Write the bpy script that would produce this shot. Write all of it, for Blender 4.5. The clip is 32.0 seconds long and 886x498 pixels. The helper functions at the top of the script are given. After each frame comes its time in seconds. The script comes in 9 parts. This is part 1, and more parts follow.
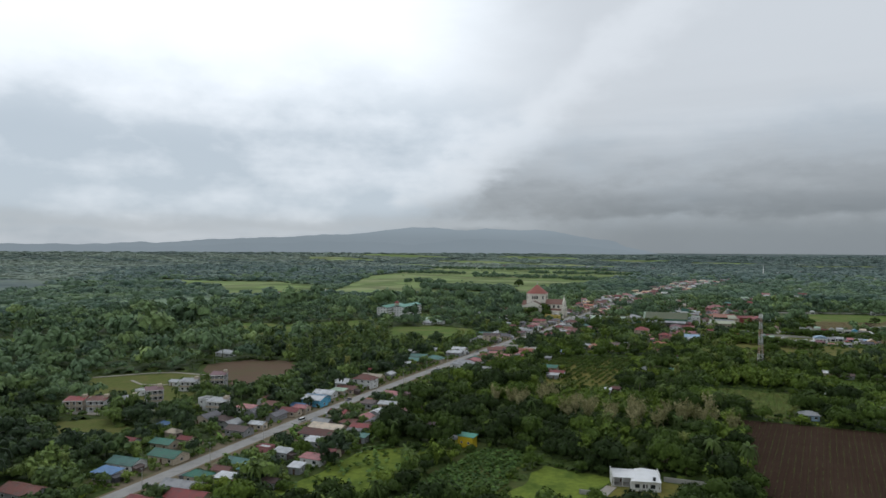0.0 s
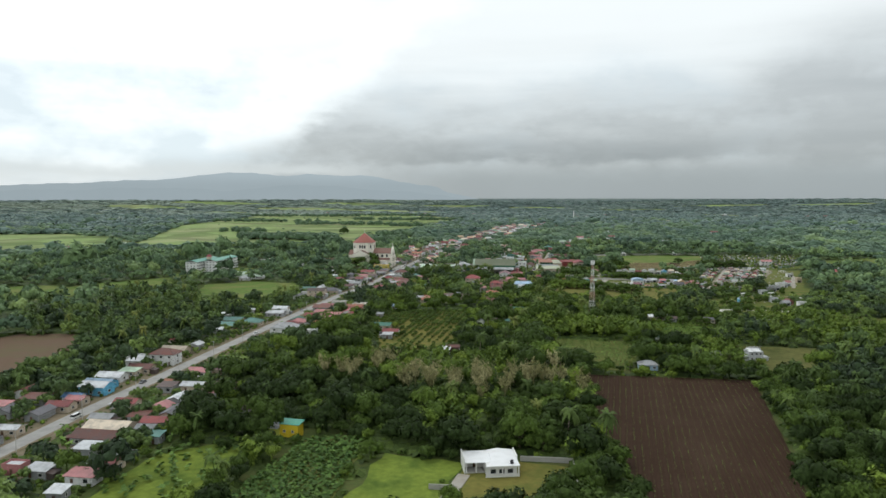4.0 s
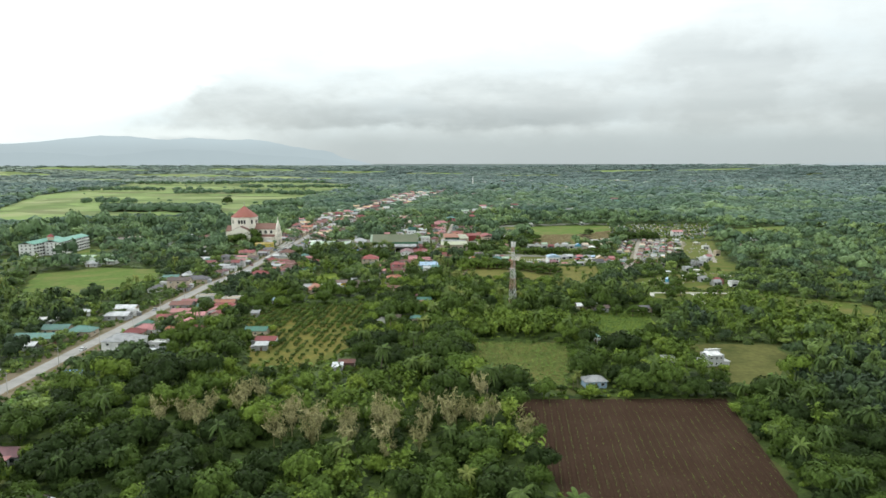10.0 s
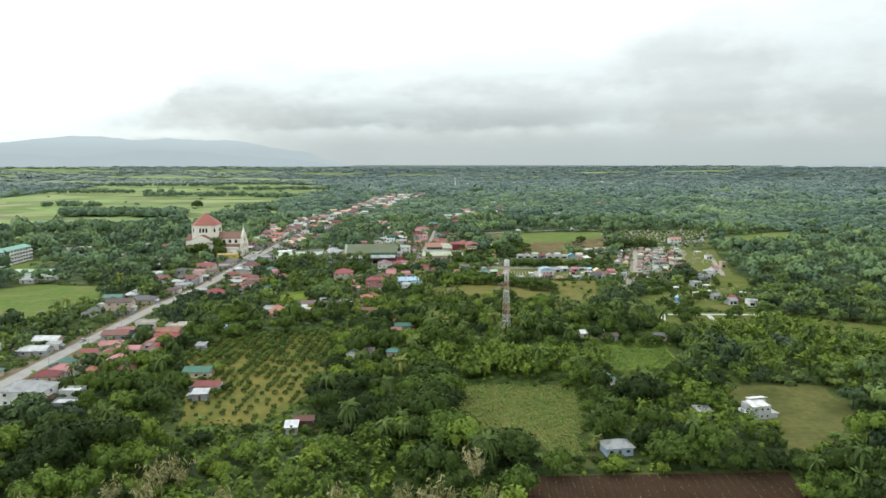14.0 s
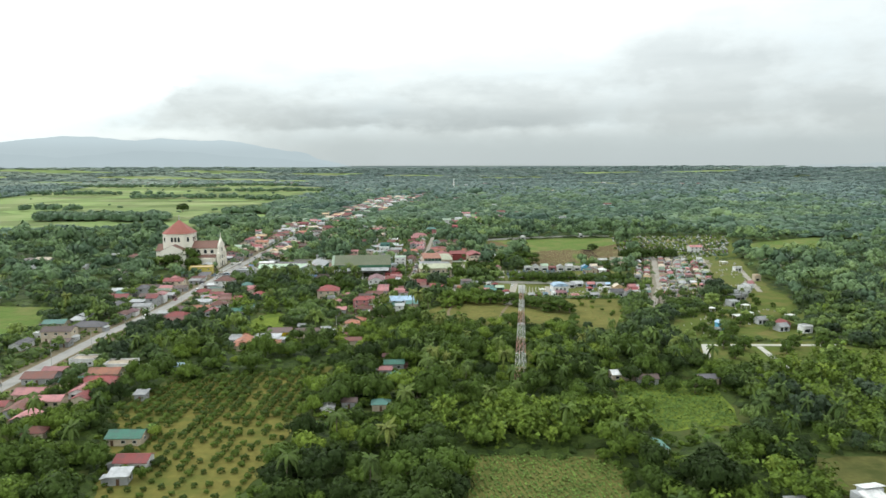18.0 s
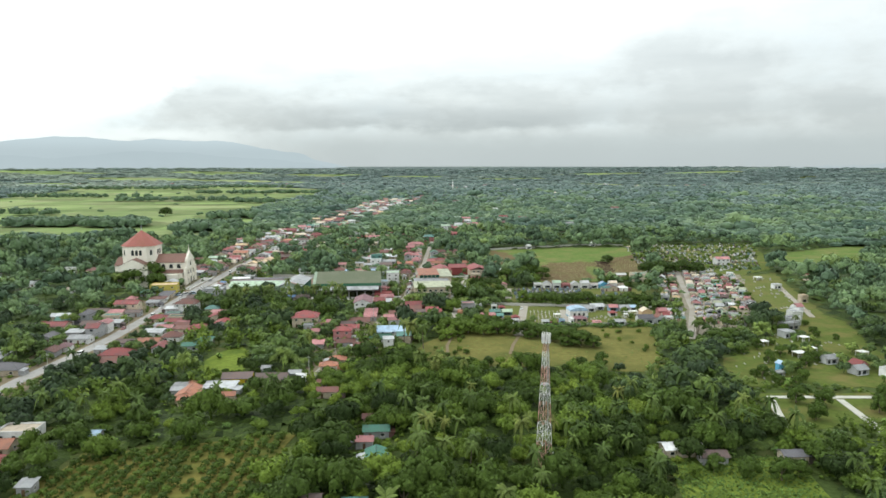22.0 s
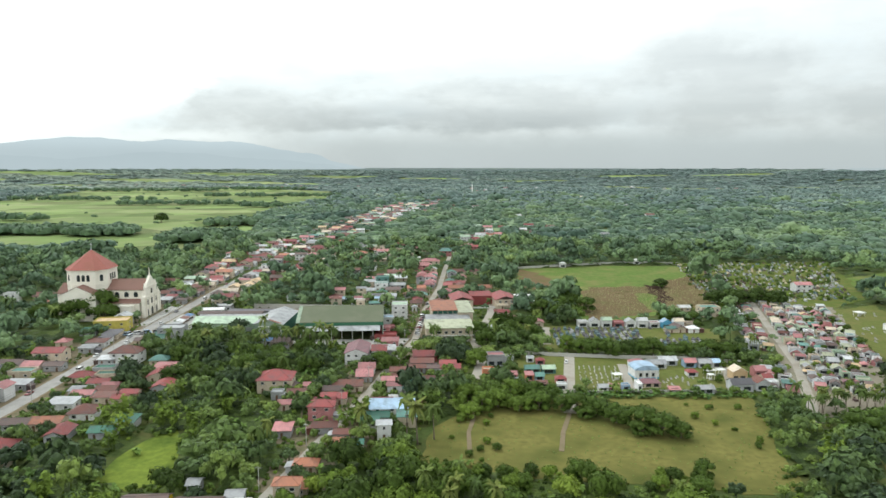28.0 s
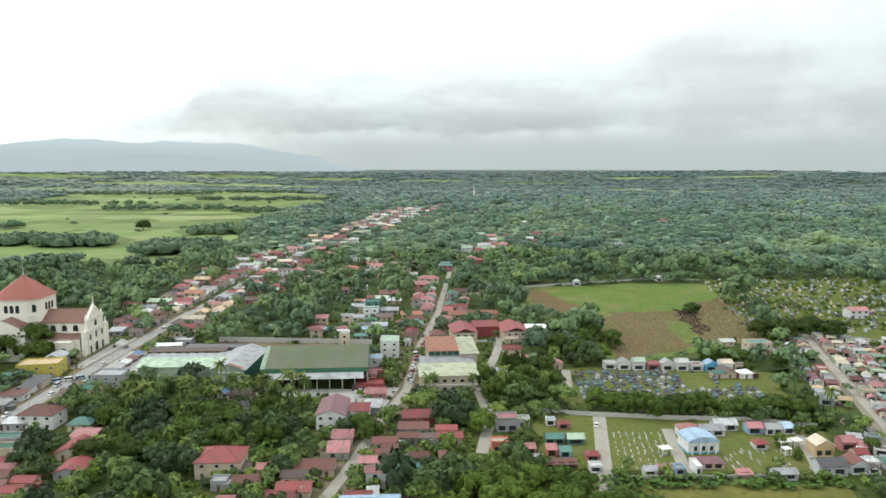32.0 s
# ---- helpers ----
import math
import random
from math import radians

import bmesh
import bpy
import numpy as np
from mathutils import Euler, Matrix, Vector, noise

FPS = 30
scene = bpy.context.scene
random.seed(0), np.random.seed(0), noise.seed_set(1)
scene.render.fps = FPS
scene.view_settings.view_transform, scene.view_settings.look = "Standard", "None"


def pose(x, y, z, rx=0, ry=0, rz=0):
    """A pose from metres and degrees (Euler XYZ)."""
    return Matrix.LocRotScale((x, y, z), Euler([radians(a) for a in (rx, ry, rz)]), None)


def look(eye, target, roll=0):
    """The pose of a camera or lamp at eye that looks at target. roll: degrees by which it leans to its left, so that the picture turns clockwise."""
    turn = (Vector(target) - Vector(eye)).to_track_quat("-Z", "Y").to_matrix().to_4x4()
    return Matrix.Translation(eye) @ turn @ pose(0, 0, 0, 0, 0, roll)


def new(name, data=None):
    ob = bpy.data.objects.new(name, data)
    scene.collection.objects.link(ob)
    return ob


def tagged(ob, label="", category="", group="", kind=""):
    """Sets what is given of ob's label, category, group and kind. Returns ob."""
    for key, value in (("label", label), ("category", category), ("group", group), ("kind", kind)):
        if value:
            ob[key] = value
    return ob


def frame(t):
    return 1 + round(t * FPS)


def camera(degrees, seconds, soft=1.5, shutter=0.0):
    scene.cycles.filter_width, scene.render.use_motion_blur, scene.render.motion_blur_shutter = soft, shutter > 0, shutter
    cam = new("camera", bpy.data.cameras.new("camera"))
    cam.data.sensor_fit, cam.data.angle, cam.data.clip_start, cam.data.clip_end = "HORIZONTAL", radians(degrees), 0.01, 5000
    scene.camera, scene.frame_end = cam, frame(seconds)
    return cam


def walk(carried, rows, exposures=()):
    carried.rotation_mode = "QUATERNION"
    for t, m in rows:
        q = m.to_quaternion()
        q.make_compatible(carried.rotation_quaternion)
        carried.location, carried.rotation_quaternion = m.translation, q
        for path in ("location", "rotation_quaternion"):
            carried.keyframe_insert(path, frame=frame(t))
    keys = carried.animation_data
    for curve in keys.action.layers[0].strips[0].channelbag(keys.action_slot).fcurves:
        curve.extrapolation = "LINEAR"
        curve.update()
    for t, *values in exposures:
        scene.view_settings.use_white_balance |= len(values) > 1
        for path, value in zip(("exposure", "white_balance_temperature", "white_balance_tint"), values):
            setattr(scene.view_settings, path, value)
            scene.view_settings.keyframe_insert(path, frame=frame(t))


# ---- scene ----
SOFT = 1.55
cam = camera(66.41, 32.0, soft=SOFT)
PATH = [
    (0, pose(0.00, 0.00, 89.57, 90.051, -0.328, 21.475)),
    (0.5, pose(-2.66, 5.84, 89.67, 90.095, -0.175, 17.069)),
    (1, pose(-5.24, 11.70, 89.78, 90.134, -0.098, 12.806)),
    (1.5, pose(-7.69, 17.60, 89.89, 90.141, -0.056, 8.466)),
    (2, pose(-9.94, 23.58, 89.99, 90.117, -0.012, 6.913)),
    (2.5, pose(-11.97, 29.72, 90.09, 90.091, 0.050, 6.858)),
    (3, pose(-13.69, 36.03, 90.20, 89.575, 0.101, 6.856)),
    (3.5, pose(-15.02, 42.55, 90.32, 86.613, 0.057, 6.848)),
    (5.5, pose(-18.97, 69.65, 90.89, 84.720, 0.018, 5.153)),
    (6, pose(-19.78, 76.74, 91.04, 84.697, -0.004, 4.519)),
    (6.5, pose(-20.46, 84.17, 91.22, 84.695, -0.001, 4.100)),
    (7, pose(-21.00, 91.83, 91.42, 84.699, -0.001, 1.293)),
    (7.5, pose(-21.42, 99.66, 91.63, 84.685, -0.018, 0.038)),
    (8, pose(-21.75, 107.58, 91.85, 84.685, -0.001, -0.323)),
    (8.5, pose(-22.01, 115.49, 92.07, 84.067, 0.006, -0.303)),
    (9, pose(-22.22, 123.33, 92.30, 82.745, -0.028, -0.257)),
    (9.5, pose(-22.40, 131.04, 92.53, 82.606, -0.003, -1.420)),
    (10, pose(-22.52, 138.63, 92.76, 82.600, -0.012, -2.075)),
    (10.5, pose(-22.54, 146.13, 92.99, 82.639, -0.009, -2.058)),
    (11, pose(-22.47, 153.61, 93.21, 82.636, -0.003, -2.036)),
    (11.5, pose(-22.30, 161.13, 93.43, 82.642, 0.028, -2.005)),
    (12, pose(-22.04, 168.76, 93.64, 82.706, 0.008, -2.063)),
    (12.5, pose(-21.71, 176.54, 93.84, 82.725, 0.007, -2.174)),
    (13, pose(-21.27, 184.45, 94.02, 82.730, 0.047, -2.285)),
    (13.5, pose(-20.70, 192.51, 94.18, 82.708, -0.020, -2.838)),
    (14, pose(-20.12, 200.68, 94.31, 82.686, -0.059, -3.622)),
    (14.5, pose(-19.61, 208.96, 94.43, 82.601, -0.016, -3.751)),
    (16.5, pose(-17.89, 242.67, 94.94, 82.677, -0.006, -3.825)),
    (17, pose(-17.46, 251.31, 95.05, 82.632, 0.021, -3.823)),
    (17.5, pose(-16.99, 260.17, 95.15, 82.655, 0.011, -3.815)),
    (18, pose(-16.47, 269.17, 95.26, 82.700, 0.009, -3.781)),
    (18.5, pose(-15.92, 278.27, 95.38, 82.706, -0.005, -3.762)),
    (19, pose(-15.33, 287.42, 95.52, 82.701, 0.002, -3.749)),
    (19.5, pose(-14.70, 296.60, 95.71, 82.729, 0.026, -3.992)),
    (20, pose(-14.04, 305.82, 95.93, 82.738, -0.010, -4.110)),
    (20.5, pose(-13.35, 315.10, 96.16, 82.760, -0.022, -3.980)),
    (21, pose(-12.64, 324.44, 96.39, 82.744, -0.038, -3.937)),
    (21.5, pose(-11.87, 333.87, 96.59, 82.724, -0.005, -3.913)),
    (22, pose(-11.08, 343.32, 96.77, 82.755, -0.009, -3.883)),
    (22.5, pose(-10.33, 352.71, 96.95, 82.747, 0.028, -3.842)),
    (23, pose(-9.62, 361.99, 97.12, 82.778, 0.054, -3.785)),
    (23.5, pose(-8.97, 371.09, 97.27, 82.777, 0.027, -3.764)),
    (24, pose(-8.34, 380.09, 97.42, 82.861, -0.001, -3.802)),
    (24.5, pose(-7.77, 389.03, 97.57, 82.872, -0.028, -3.777)),
    (25, pose(-7.25, 398.01, 97.73, 82.871, -0.073, -3.745)),
    (25.5, pose(-6.77, 407.12, 97.93, 82.912, -0.093, -3.657)),
    (27.5, pose(-4.99, 444.02, 98.93, 82.872, -0.090, -2.356)),
    (28, pose(-4.49, 453.16, 99.19, 82.838, -0.117, -2.310)),
    (28.5, pose(-3.89, 462.23, 99.51, 82.840, -0.073, -2.305)),
    (29, pose(-3.22, 471.25, 99.88, 82.798, -0.077, -2.268)),
    (29.5, pose(-2.55, 480.25, 100.29, 82.831, -0.080, -2.263)),
    (30, pose(-1.93, 489.21, 100.75, 82.818, -0.076, -2.263)),
    (30.5, pose(-1.39, 498.15, 101.28, 82.803, -0.042, -2.261)),
    (31, pose(-0.91, 507.08, 101.86, 82.828, -0.051, -2.235)),
    (31.5, pose(-0.45, 516.02, 102.48, 82.874, -0.050, -2.203)),
    (32, pose(-0.00, 524.99, 103.12, 82.938, -0.078, -2.198)),
]
walk(cam, PATH, exposures=[(0.0, -0.97, 6000, 9), (2.8, -0.97, 6000, 9), (3.5, -0.52, 6200, 7), (5.5, -0.28, 6300, 5), (9.0, 0.1, 6350, 4), (32.0, 0.16, 6350, 4)])

# ---- world, sun ----
SUN_EL, SUN_AZ = 58.0, -40.0
world = bpy.data.worlds.new("overcast")
scene.world = world
world.use_nodes = True
WN, WL = world.node_tree.nodes, world.node_tree.links
WN.clear()


def wnode(kind, **values):
    n = WN.new(kind)
    for k, v in values.items():
        n.inputs[k].default_value = v
    return n


def wmath(op, a, b=None, c=None):
    n = WN.new("ShaderNodeMath")
    n.operation = op
    for i, s in enumerate((a, b, c)):
        if s is None:
            continue
        if isinstance(s, (int, float)):
            n.inputs[i].default_value = s
        else:
            WL.new(s, n.inputs[i])
    return n.outputs[0]


def wstep(value, low, high):
    n = WN.new("ShaderNodeMapRange")
    n.interpolation_type = "SMOOTHSTEP"
    WL.new(value, n.inputs["Value"])
    n.inputs["From Min"].default_value, n.inputs["From Max"].default_value = low, high
    return n.outputs["Result"]


def wmix(fac, a, b):
    n = WN.new("ShaderNodeMix")
    n.data_type = "RGBA"
    for i, s in ((0, fac), (6, a), (7, b)):
        if isinstance(s, tuple):
            n.inputs[i].default_value = (*s, 1)
        elif isinstance(s, (int, float)):
            n.inputs[i].default_value = s
        else:
            WL.new(s, n.inputs[i])
    return n.outputs[2]


coord = WN.new("ShaderNodeTexCoord").outputs["Generated"]
sep = WN.new("ShaderNodeSeparateXYZ")
WL.new(coord, sep.inputs[0])
dx, dy, dz = sep.outputs
# azimuth (to the right of +y) and elevation, in tens of degrees
az = wmath("MULTIPLY", wmath("ARCTAN2", dx, dy), 5.7296)
el = wmath("MULTIPLY", wmath("ARCSINE", dz), 5.7296)


def wnoise(sx, sy, scale, detail, rough, seed):
    comb = WN.new("ShaderNodeCombineXYZ")
    WL.new(wmath("MULTIPLY", az, sx), comb.inputs[0])
    WL.new(wmath("MULTIPLY", el, sy), comb.inputs[1])
    comb.inputs[2].default_value = seed
    n = wnode("ShaderNodeTexNoise", Scale=scale, Detail=detail, Roughness=rough)
    WL.new(comb.outputs[0], n.inputs["Vector"])
    return wmath("SUBTRACT", n.outputs["Fac"], 0.5)


big = wnoise(0.5, 1.0, 0.9, 4, 0.5, 3.1)
fine = wnoise(0.9, 1.6, 1.7, 7, 0.56, 8.4)
wisp = wnoise(0.7, 2.6, 2.6, 8, 0.6, 1.9)
streak = wnoise(0.22, 2.6, 1.3, 6, 0.52, 5.7)
azn = wmath("ADD", az, wmath("ADD", wmath("MULTIPLY", fine, 0.6), wmath("MULTIPLY", wisp, 0.2)))
eln = wmath("ADD", el, wmath("ADD", wmath("MULTIPLY", big, 0.45), wmath("MULTIPLY", fine, 0.26)))


def wnot(v, k=1.0):
    return wmath("SUBTRACT", 1.0, wmath("MULTIPLY", v, k))


# broken bright cloud, and the white glare high up
puffs = wmath("ADD", wmath("MULTIPLY", fine, 2.6), wmath("ADD", wmath("MULTIPLY", big, 1.8), wmath("ADD", wmath("MULTIPLY", streak, 1.3), 0.5)))
thin = wmix(puffs, (1.06, 1.14, 1.19), (1.58, 1.60, 1.60))
glare = wmath("MULTIPLY", wstep(eln, 0.7, 1.8), wnot(wstep(azn, -2.6, 0.2), 0.75))
thin = wmix(wmath("MULTIPLY", glare, 0.95), thin, (2.2, 2.2, 2.16))
thin = wmix(wmath("MULTIPLY", wstep(azn, -2.6, -0.8), wstep(eln, 0.8, 1.2)), thin, (1.32, 1.33, 1.32))
# the grey cloud bank: a soft shoulder that climbs to the right, thinning upwards
edge = wmath("ADD", wmath("SUBTRACT", wmath("ADD", wmath("MULTIPLY", azn, 0.72), 2.2), eln), wmath("ADD", wmath("MULTIPLY", big, 0.9), wmath("MULTIPLY", fine, 0.6)))
bank = wstep(edge, -0.12, 0.5)
lift = wmath("ADD", wmath("SUBTRACT", eln, wmath("MULTIPLY", wstep(azn, 1.3, 2.8), 0.42)), wmath("MULTIPLY", streak, 0.5))
bank = wmath("MULTIPLY", bank, wnot(wstep(lift, 0.55, 1.25), 0.86))
bank = wmath("MULTIPLY", bank, wmath("ADD", 0.9, wmath("ADD", wmath("MULTIPLY", fine, 1.5), wmath("MULTIPLY", big, 0.6))))
grey = wmix(wstep(wmath("ADD", eln, wmath("MULTIPLY", wisp, 0.7)), 0.2, 1.0), (0.59, 0.61, 0.615), (0.88, 0.90, 0.90))
grey = wmix(wstep(wmath("ADD", el, wmath("ADD", wmath("MULTIPLY", wisp, 0.4), wmath("MULTIPLY", fine, 0.5))), 1.15, 1.75), grey, (1.22, 1.23, 1.22))
col = wmix(bank, thin, grey)
col = wmix(wmath("MULTIPLY", wmath("MULTIPLY", wstep(azn, 0.2, 2.2), bank), wmath("MULTIPLY", wnot(wstep(el, 0.75, 1.35)), 0.4)), col, (0.52, 0.535, 0.54))
rim = wmath("MULTIPLY", wmath("MULTIPLY", wstep(edge, -0.2, 0.08), wnot(wstep(edge, 0.08, 0.5))), wstep(eln, 0.25, 0.5))
col = wmix(wmath("MULTIPLY", rim, 0.62), col, (1.6, 1.6, 1.58))
# long darker folds, and the dark underside with its torn lower edge
fold = wmath("MULTIPLY", wstep(wmath("ADD", streak, wmath("MULTIPLY", wisp, 0.35)), 0.0, 0.2), wmath("MULTIPLY", wstep(el, 0.25, 0.4), wnot(wstep(el, 0.6, 1.1))))
col = wmix(wmath("MULTIPLY", wmath("MULTIPLY", fold, bank), 0.34), col, (0.47, 0.495, 0.505))
eu = wmath("ADD", el, wmath("ADD", wmath("MULTIPLY", fine, 0.22), wmath("MULTIPLY", wisp, 0.10)))
under = wmath("MULTIPLY", wstep(eu, 0.24, 0.31), wnot(wstep(eu, 0.33, 0.55)))
under = wmath("MULTIPLY", under, wmath("MULTIPLY", wstep(azn, -1.5, -0.4), wnot(wstep(azn, 0.9, 2.4), 0.75)))
col = wmix(wmath("MULTIPLY", under, wmath("ADD", 0.66, wmath("MULTIPLY", wisp, 1.1))), col, (0.385, 0.41, 0.425))
low = wnot(wstep(wmath("ADD", el, wmath("MULTIPLY", streak, 0.12)), 0.10, 0.36))
low = wmath("MULTIPLY", low, wmath("ADD", 0.45, wmath("MULTIPLY", wstep(az, -1.5, -0.3), 0.47)))
col = wmix(low, col, (0.47, 0.51, 0.53))
# a bright slit of sky over the mountain
slit = wmath("MULTIPLY", wmath("MULTIPLY", wstep(eu, 0.13, 0.19), wnot(wstep(eu, 0.2, 0.3))), wnot(wstep(azn, -1.9, -0.9)))
col = wmix(wmath("MULTIPLY", slit, 0.7), col, (0.92, 0.95, 0.955))
# dimmer sky above the view, made up to cut the light on the land
col = wmix(wstep(el, 2.3, 4.6), col, (1.08, 1.11, 1.13))
sky = WN.new("ShaderNodeTexSky")
sky.sky_type, sky.sun_disc = "NISHITA", False
sky.sun_elevation, sky.sun_rotation = radians(SUN_EL), radians(SUN_AZ)
WORLD_STRENGTH = 0.95
bg = wnode("ShaderNodeBackground", Strength=WORLD_STRENGTH)
WL.new(col, bg.inputs["Color"])
bg_sky = wnode("ShaderNodeBackground", Strength=0.01)
WL.new(sky.outputs["Color"], bg_sky.inputs["Color"])
both = WN.new("ShaderNodeAddShader")
WL.new(bg.outputs[0], both.inputs[0])
WL.new(bg_sky.outputs[0], both.inputs[1])
WL.new(both.outputs[0], WN.new("ShaderNodeOutputWorld").inputs[0])

lamp = bpy.data.lights.new("sun", "SUN")
lamp.energy, lamp.angle, lamp.color = 0.9, radians(25), (1.0, 0.97, 0.92)
sun = new("sun", lamp)
sun.matrix_basis = look((math.sin(radians(SUN_AZ)) * math.cos(radians(SUN_EL)) * 500, math.cos(radians(SUN_AZ)) * math.cos(radians(SUN_EL)) * 500, math.sin(radians(SUN_EL)) * 500), (0, 0, 0))

# ---- materials ----
MATS = {}


def material(name, color, rough=0.7, metal=0.0, spread=0.12, grain=3.0, bump=0.0, stain=None, stain_size=0.3, stain_amount=0.5, vary=0.0, spec=0.3, wave=None, cells=0.0):
    """A surface with fine grain, larger stains and, where asked, ribs and a shade that differs from object to object."""
    if name in MATS:
        return MATS[name]
    m = bpy.data.materials.new(name)
    m.use_nodes = True
    N, L = m.node_tree.nodes, m.node_tree.links
    b = N["Principled BSDF"]
    b.inputs["Roughness"].default_value, b.inputs["Metallic"].default_value = rough, metal
    b.inputs["Specular IOR Level"].default_value = spec
    tc = N.new("ShaderNodeTexCoord").outputs["Object"]
    n1 = N.new("ShaderNodeTexNoise")
    n1.inputs["Scale"].default_value, n1.inputs["Detail"].default_value = grain, 6
    L.new(tc, n1.inputs["Vector"])
    mix = N.new("ShaderNodeMix")
    mix.data_type = "RGBA"
    L.new(n1.outputs["Fac"], mix.inputs[0])
    mix.inputs[6].default_value = (*[c * (1 - spread) for c in color], 1)
    mix.inputs[7].default_value = (*[min(1, c * (1 + spread)) for c in color], 1)
    out = mix.outputs[2]
    if stain:
        n2 = N.new("ShaderNodeTexNoise")
        n2.inputs["Scale"].default_value, n2.inputs["Detail"].default_value, n2.inputs["Roughness"].default_value = stain_size, 5, 0.65
        L.new(tc, n2.inputs["Vector"])
        r = N.new("ShaderNodeMapRange")
        L.new(n2.outputs["Fac"], r.inputs["Value"])
        r.inputs["From Min"].default_value, r.inputs["From Max"].default_value = 0.45, 0.68
        r.inputs["To Max"].default_value = stain_amount
        mix2 = N.new("ShaderNodeMix")
        mix2.data_type = "RGBA"
        L.new(r.outputs[0], mix2.inputs[0])
        L.new(out, mix2.inputs[6])
        mix2.inputs[7].default_value = (*stain, 1)
        out = mix2.outputs[2]
    if cells:
        vo = N.new("ShaderNodeTexVoronoi")
        vo.inputs["Scale"].default_value = cells
        L.new(tc, vo.inputs["Vector"])
        sp = N.new("ShaderNodeSeparateColor")
        L.new(vo.outputs["Color"], sp.inputs[0])
        r = N.new("ShaderNodeMapRange")
        L.new(sp.outputs[0], r.inputs["Value"])
        r.inputs["To Min"].default_value, r.inputs["To Max"].default_value = 0.62, 1.25
        hs = N.new("ShaderNodeHueSaturation")
        L.new(r.outputs[0], hs.inputs["Value"])
        L.new(out, hs.inputs["Color"])
        out = hs.outputs[0]
    if vary:
        info = N.new("ShaderNodeObjectInfo")
        r = N.new("ShaderNodeMapRange")
        L.new(info.outputs["Random"], r.inputs["Value"])
        r.inputs["To Min"].default_value, r.inputs["To Max"].default_value = 1 - vary, 1 + vary
        hsv = N.new("ShaderNodeHueSaturation")
        L.new(r.outputs[0], hsv.inputs["Value"])
        L.new(out, hsv.inputs["Color"])
        out = hsv.outputs[0]
    L.new(out, b.inputs["Base Color"])
    if bump or wave:
        bp = N.new("ShaderNodeBump")
        bp.inputs["Strength"].default_value = bump or 0.4
        bp.inputs["Distance"].default_value = 0.05
        if wave:
            w = N.new("ShaderNodeTexWave")
            w.bands_direction = "X"
            w.inputs["Scale"].default_value, w.inputs["Distortion"].default_value = wave, 0.0
            L.new(tc, w.inputs["Vector"])
            L.new(w.outputs["Fac"], bp.inputs["Height"])
        else:
            L.new(n1.outputs["Fac"], bp.inputs["Height"])
        L.new(bp.outputs[0], b.inputs["Normal"])
    MATS[name] = m
    return m


def foliage(name, stops, spread=0.55, grain=2.0, haze_sheen=0.0):
    """Leaves: the plant's own tone picks the green, and each leaf tuft differs a little."""
    m = bpy.data.materials.new(name)
    m.use_nodes = True
    N, L = m.node_tree.nodes, m.node_tree.links
    b = N["Principled BSDF"]
    b.inputs["Roughness"].default_value = 0.65
    b.inputs["Specular IOR Level"].default_value = 0.1
    # a pale bluish sheen stands in for haze on the farther leaves
    b.inputs["Sheen Weight"].default_value, b.inputs["Sheen Roughness"].default_value = haze_sheen, 0.8
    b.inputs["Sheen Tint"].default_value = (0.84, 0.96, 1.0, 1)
    at = N.new("ShaderNodeAttribute")
    at.attribute_name = "tone"
    ramp = N.new("ShaderNodeValToRGB")
    e = ramp.color_ramp.elements
    e[0].position, e[0].color = stops[0][0], (*stops[0][1], 1)
    e[1].position, e[1].color = stops[-1][0], (*stops[-1][1], 1)
    for p, c in stops[1:-1]:
        k = e.new(p)
        k.color = (*c, 1)
    L.new(at.outputs["Fac"], ramp.inputs[0])
    geo = N.new("ShaderNodeNewGeometry")
    r = N.new("ShaderNodeMapRange")
    L.new(geo.outputs["Random Per Island"], r.inputs["Value"])
    r.inputs["To Min"].default_value, r.inputs["To Max"].default_value = 1 - spread, 1 + spread
    hsv = N.new("ShaderNodeHueSaturation")
    L.new(r.outputs[0], hsv.inputs["Value"])
    L.new(ramp.outputs[0], hsv.inputs["Color"])
    geo2 = N.new("ShaderNodeTexNoise")
    geo2.inputs["Scale"].default_value, geo2.inputs["Detail"].default_value, geo2.inputs["Roughness"].default_value = grain, 4, 0.75
    L.new(geo.outputs["Position"], geo2.inputs["Vector"])
    r2 = N.new("ShaderNodeMapRange")
    L.new(geo2.outputs["Fac"], r2.inputs["Value"])
    r2.inputs["From Min"].default_value, r2.inputs["From Max"].default_value = 0.3, 0.7
    r2.inputs["To Min"].default_value, r2.inputs["To Max"].default_value = 0.62, 1.38
    hsv2 = N.new("ShaderNodeHueSaturation")
    L.new(r2.outputs[0], hsv2.inputs["Value"])
    L.new(hsv.outputs[0], hsv2.inputs["Color"])
    L.new(hsv2.outputs[0], b.inputs["Base Color"])
    if grain > 0.3:
        bp = N.new("ShaderNodeBump")
        bp.inputs["Strength"].default_value, bp.inputs["Distance"].default_value = 0.7, 0.5 / grain
        L.new(geo2.outputs["Fac"], bp.inputs["Height"])
        L.new(bp.outputs[0], b.inputs["Normal"])
    MATS[name] = m
    return m


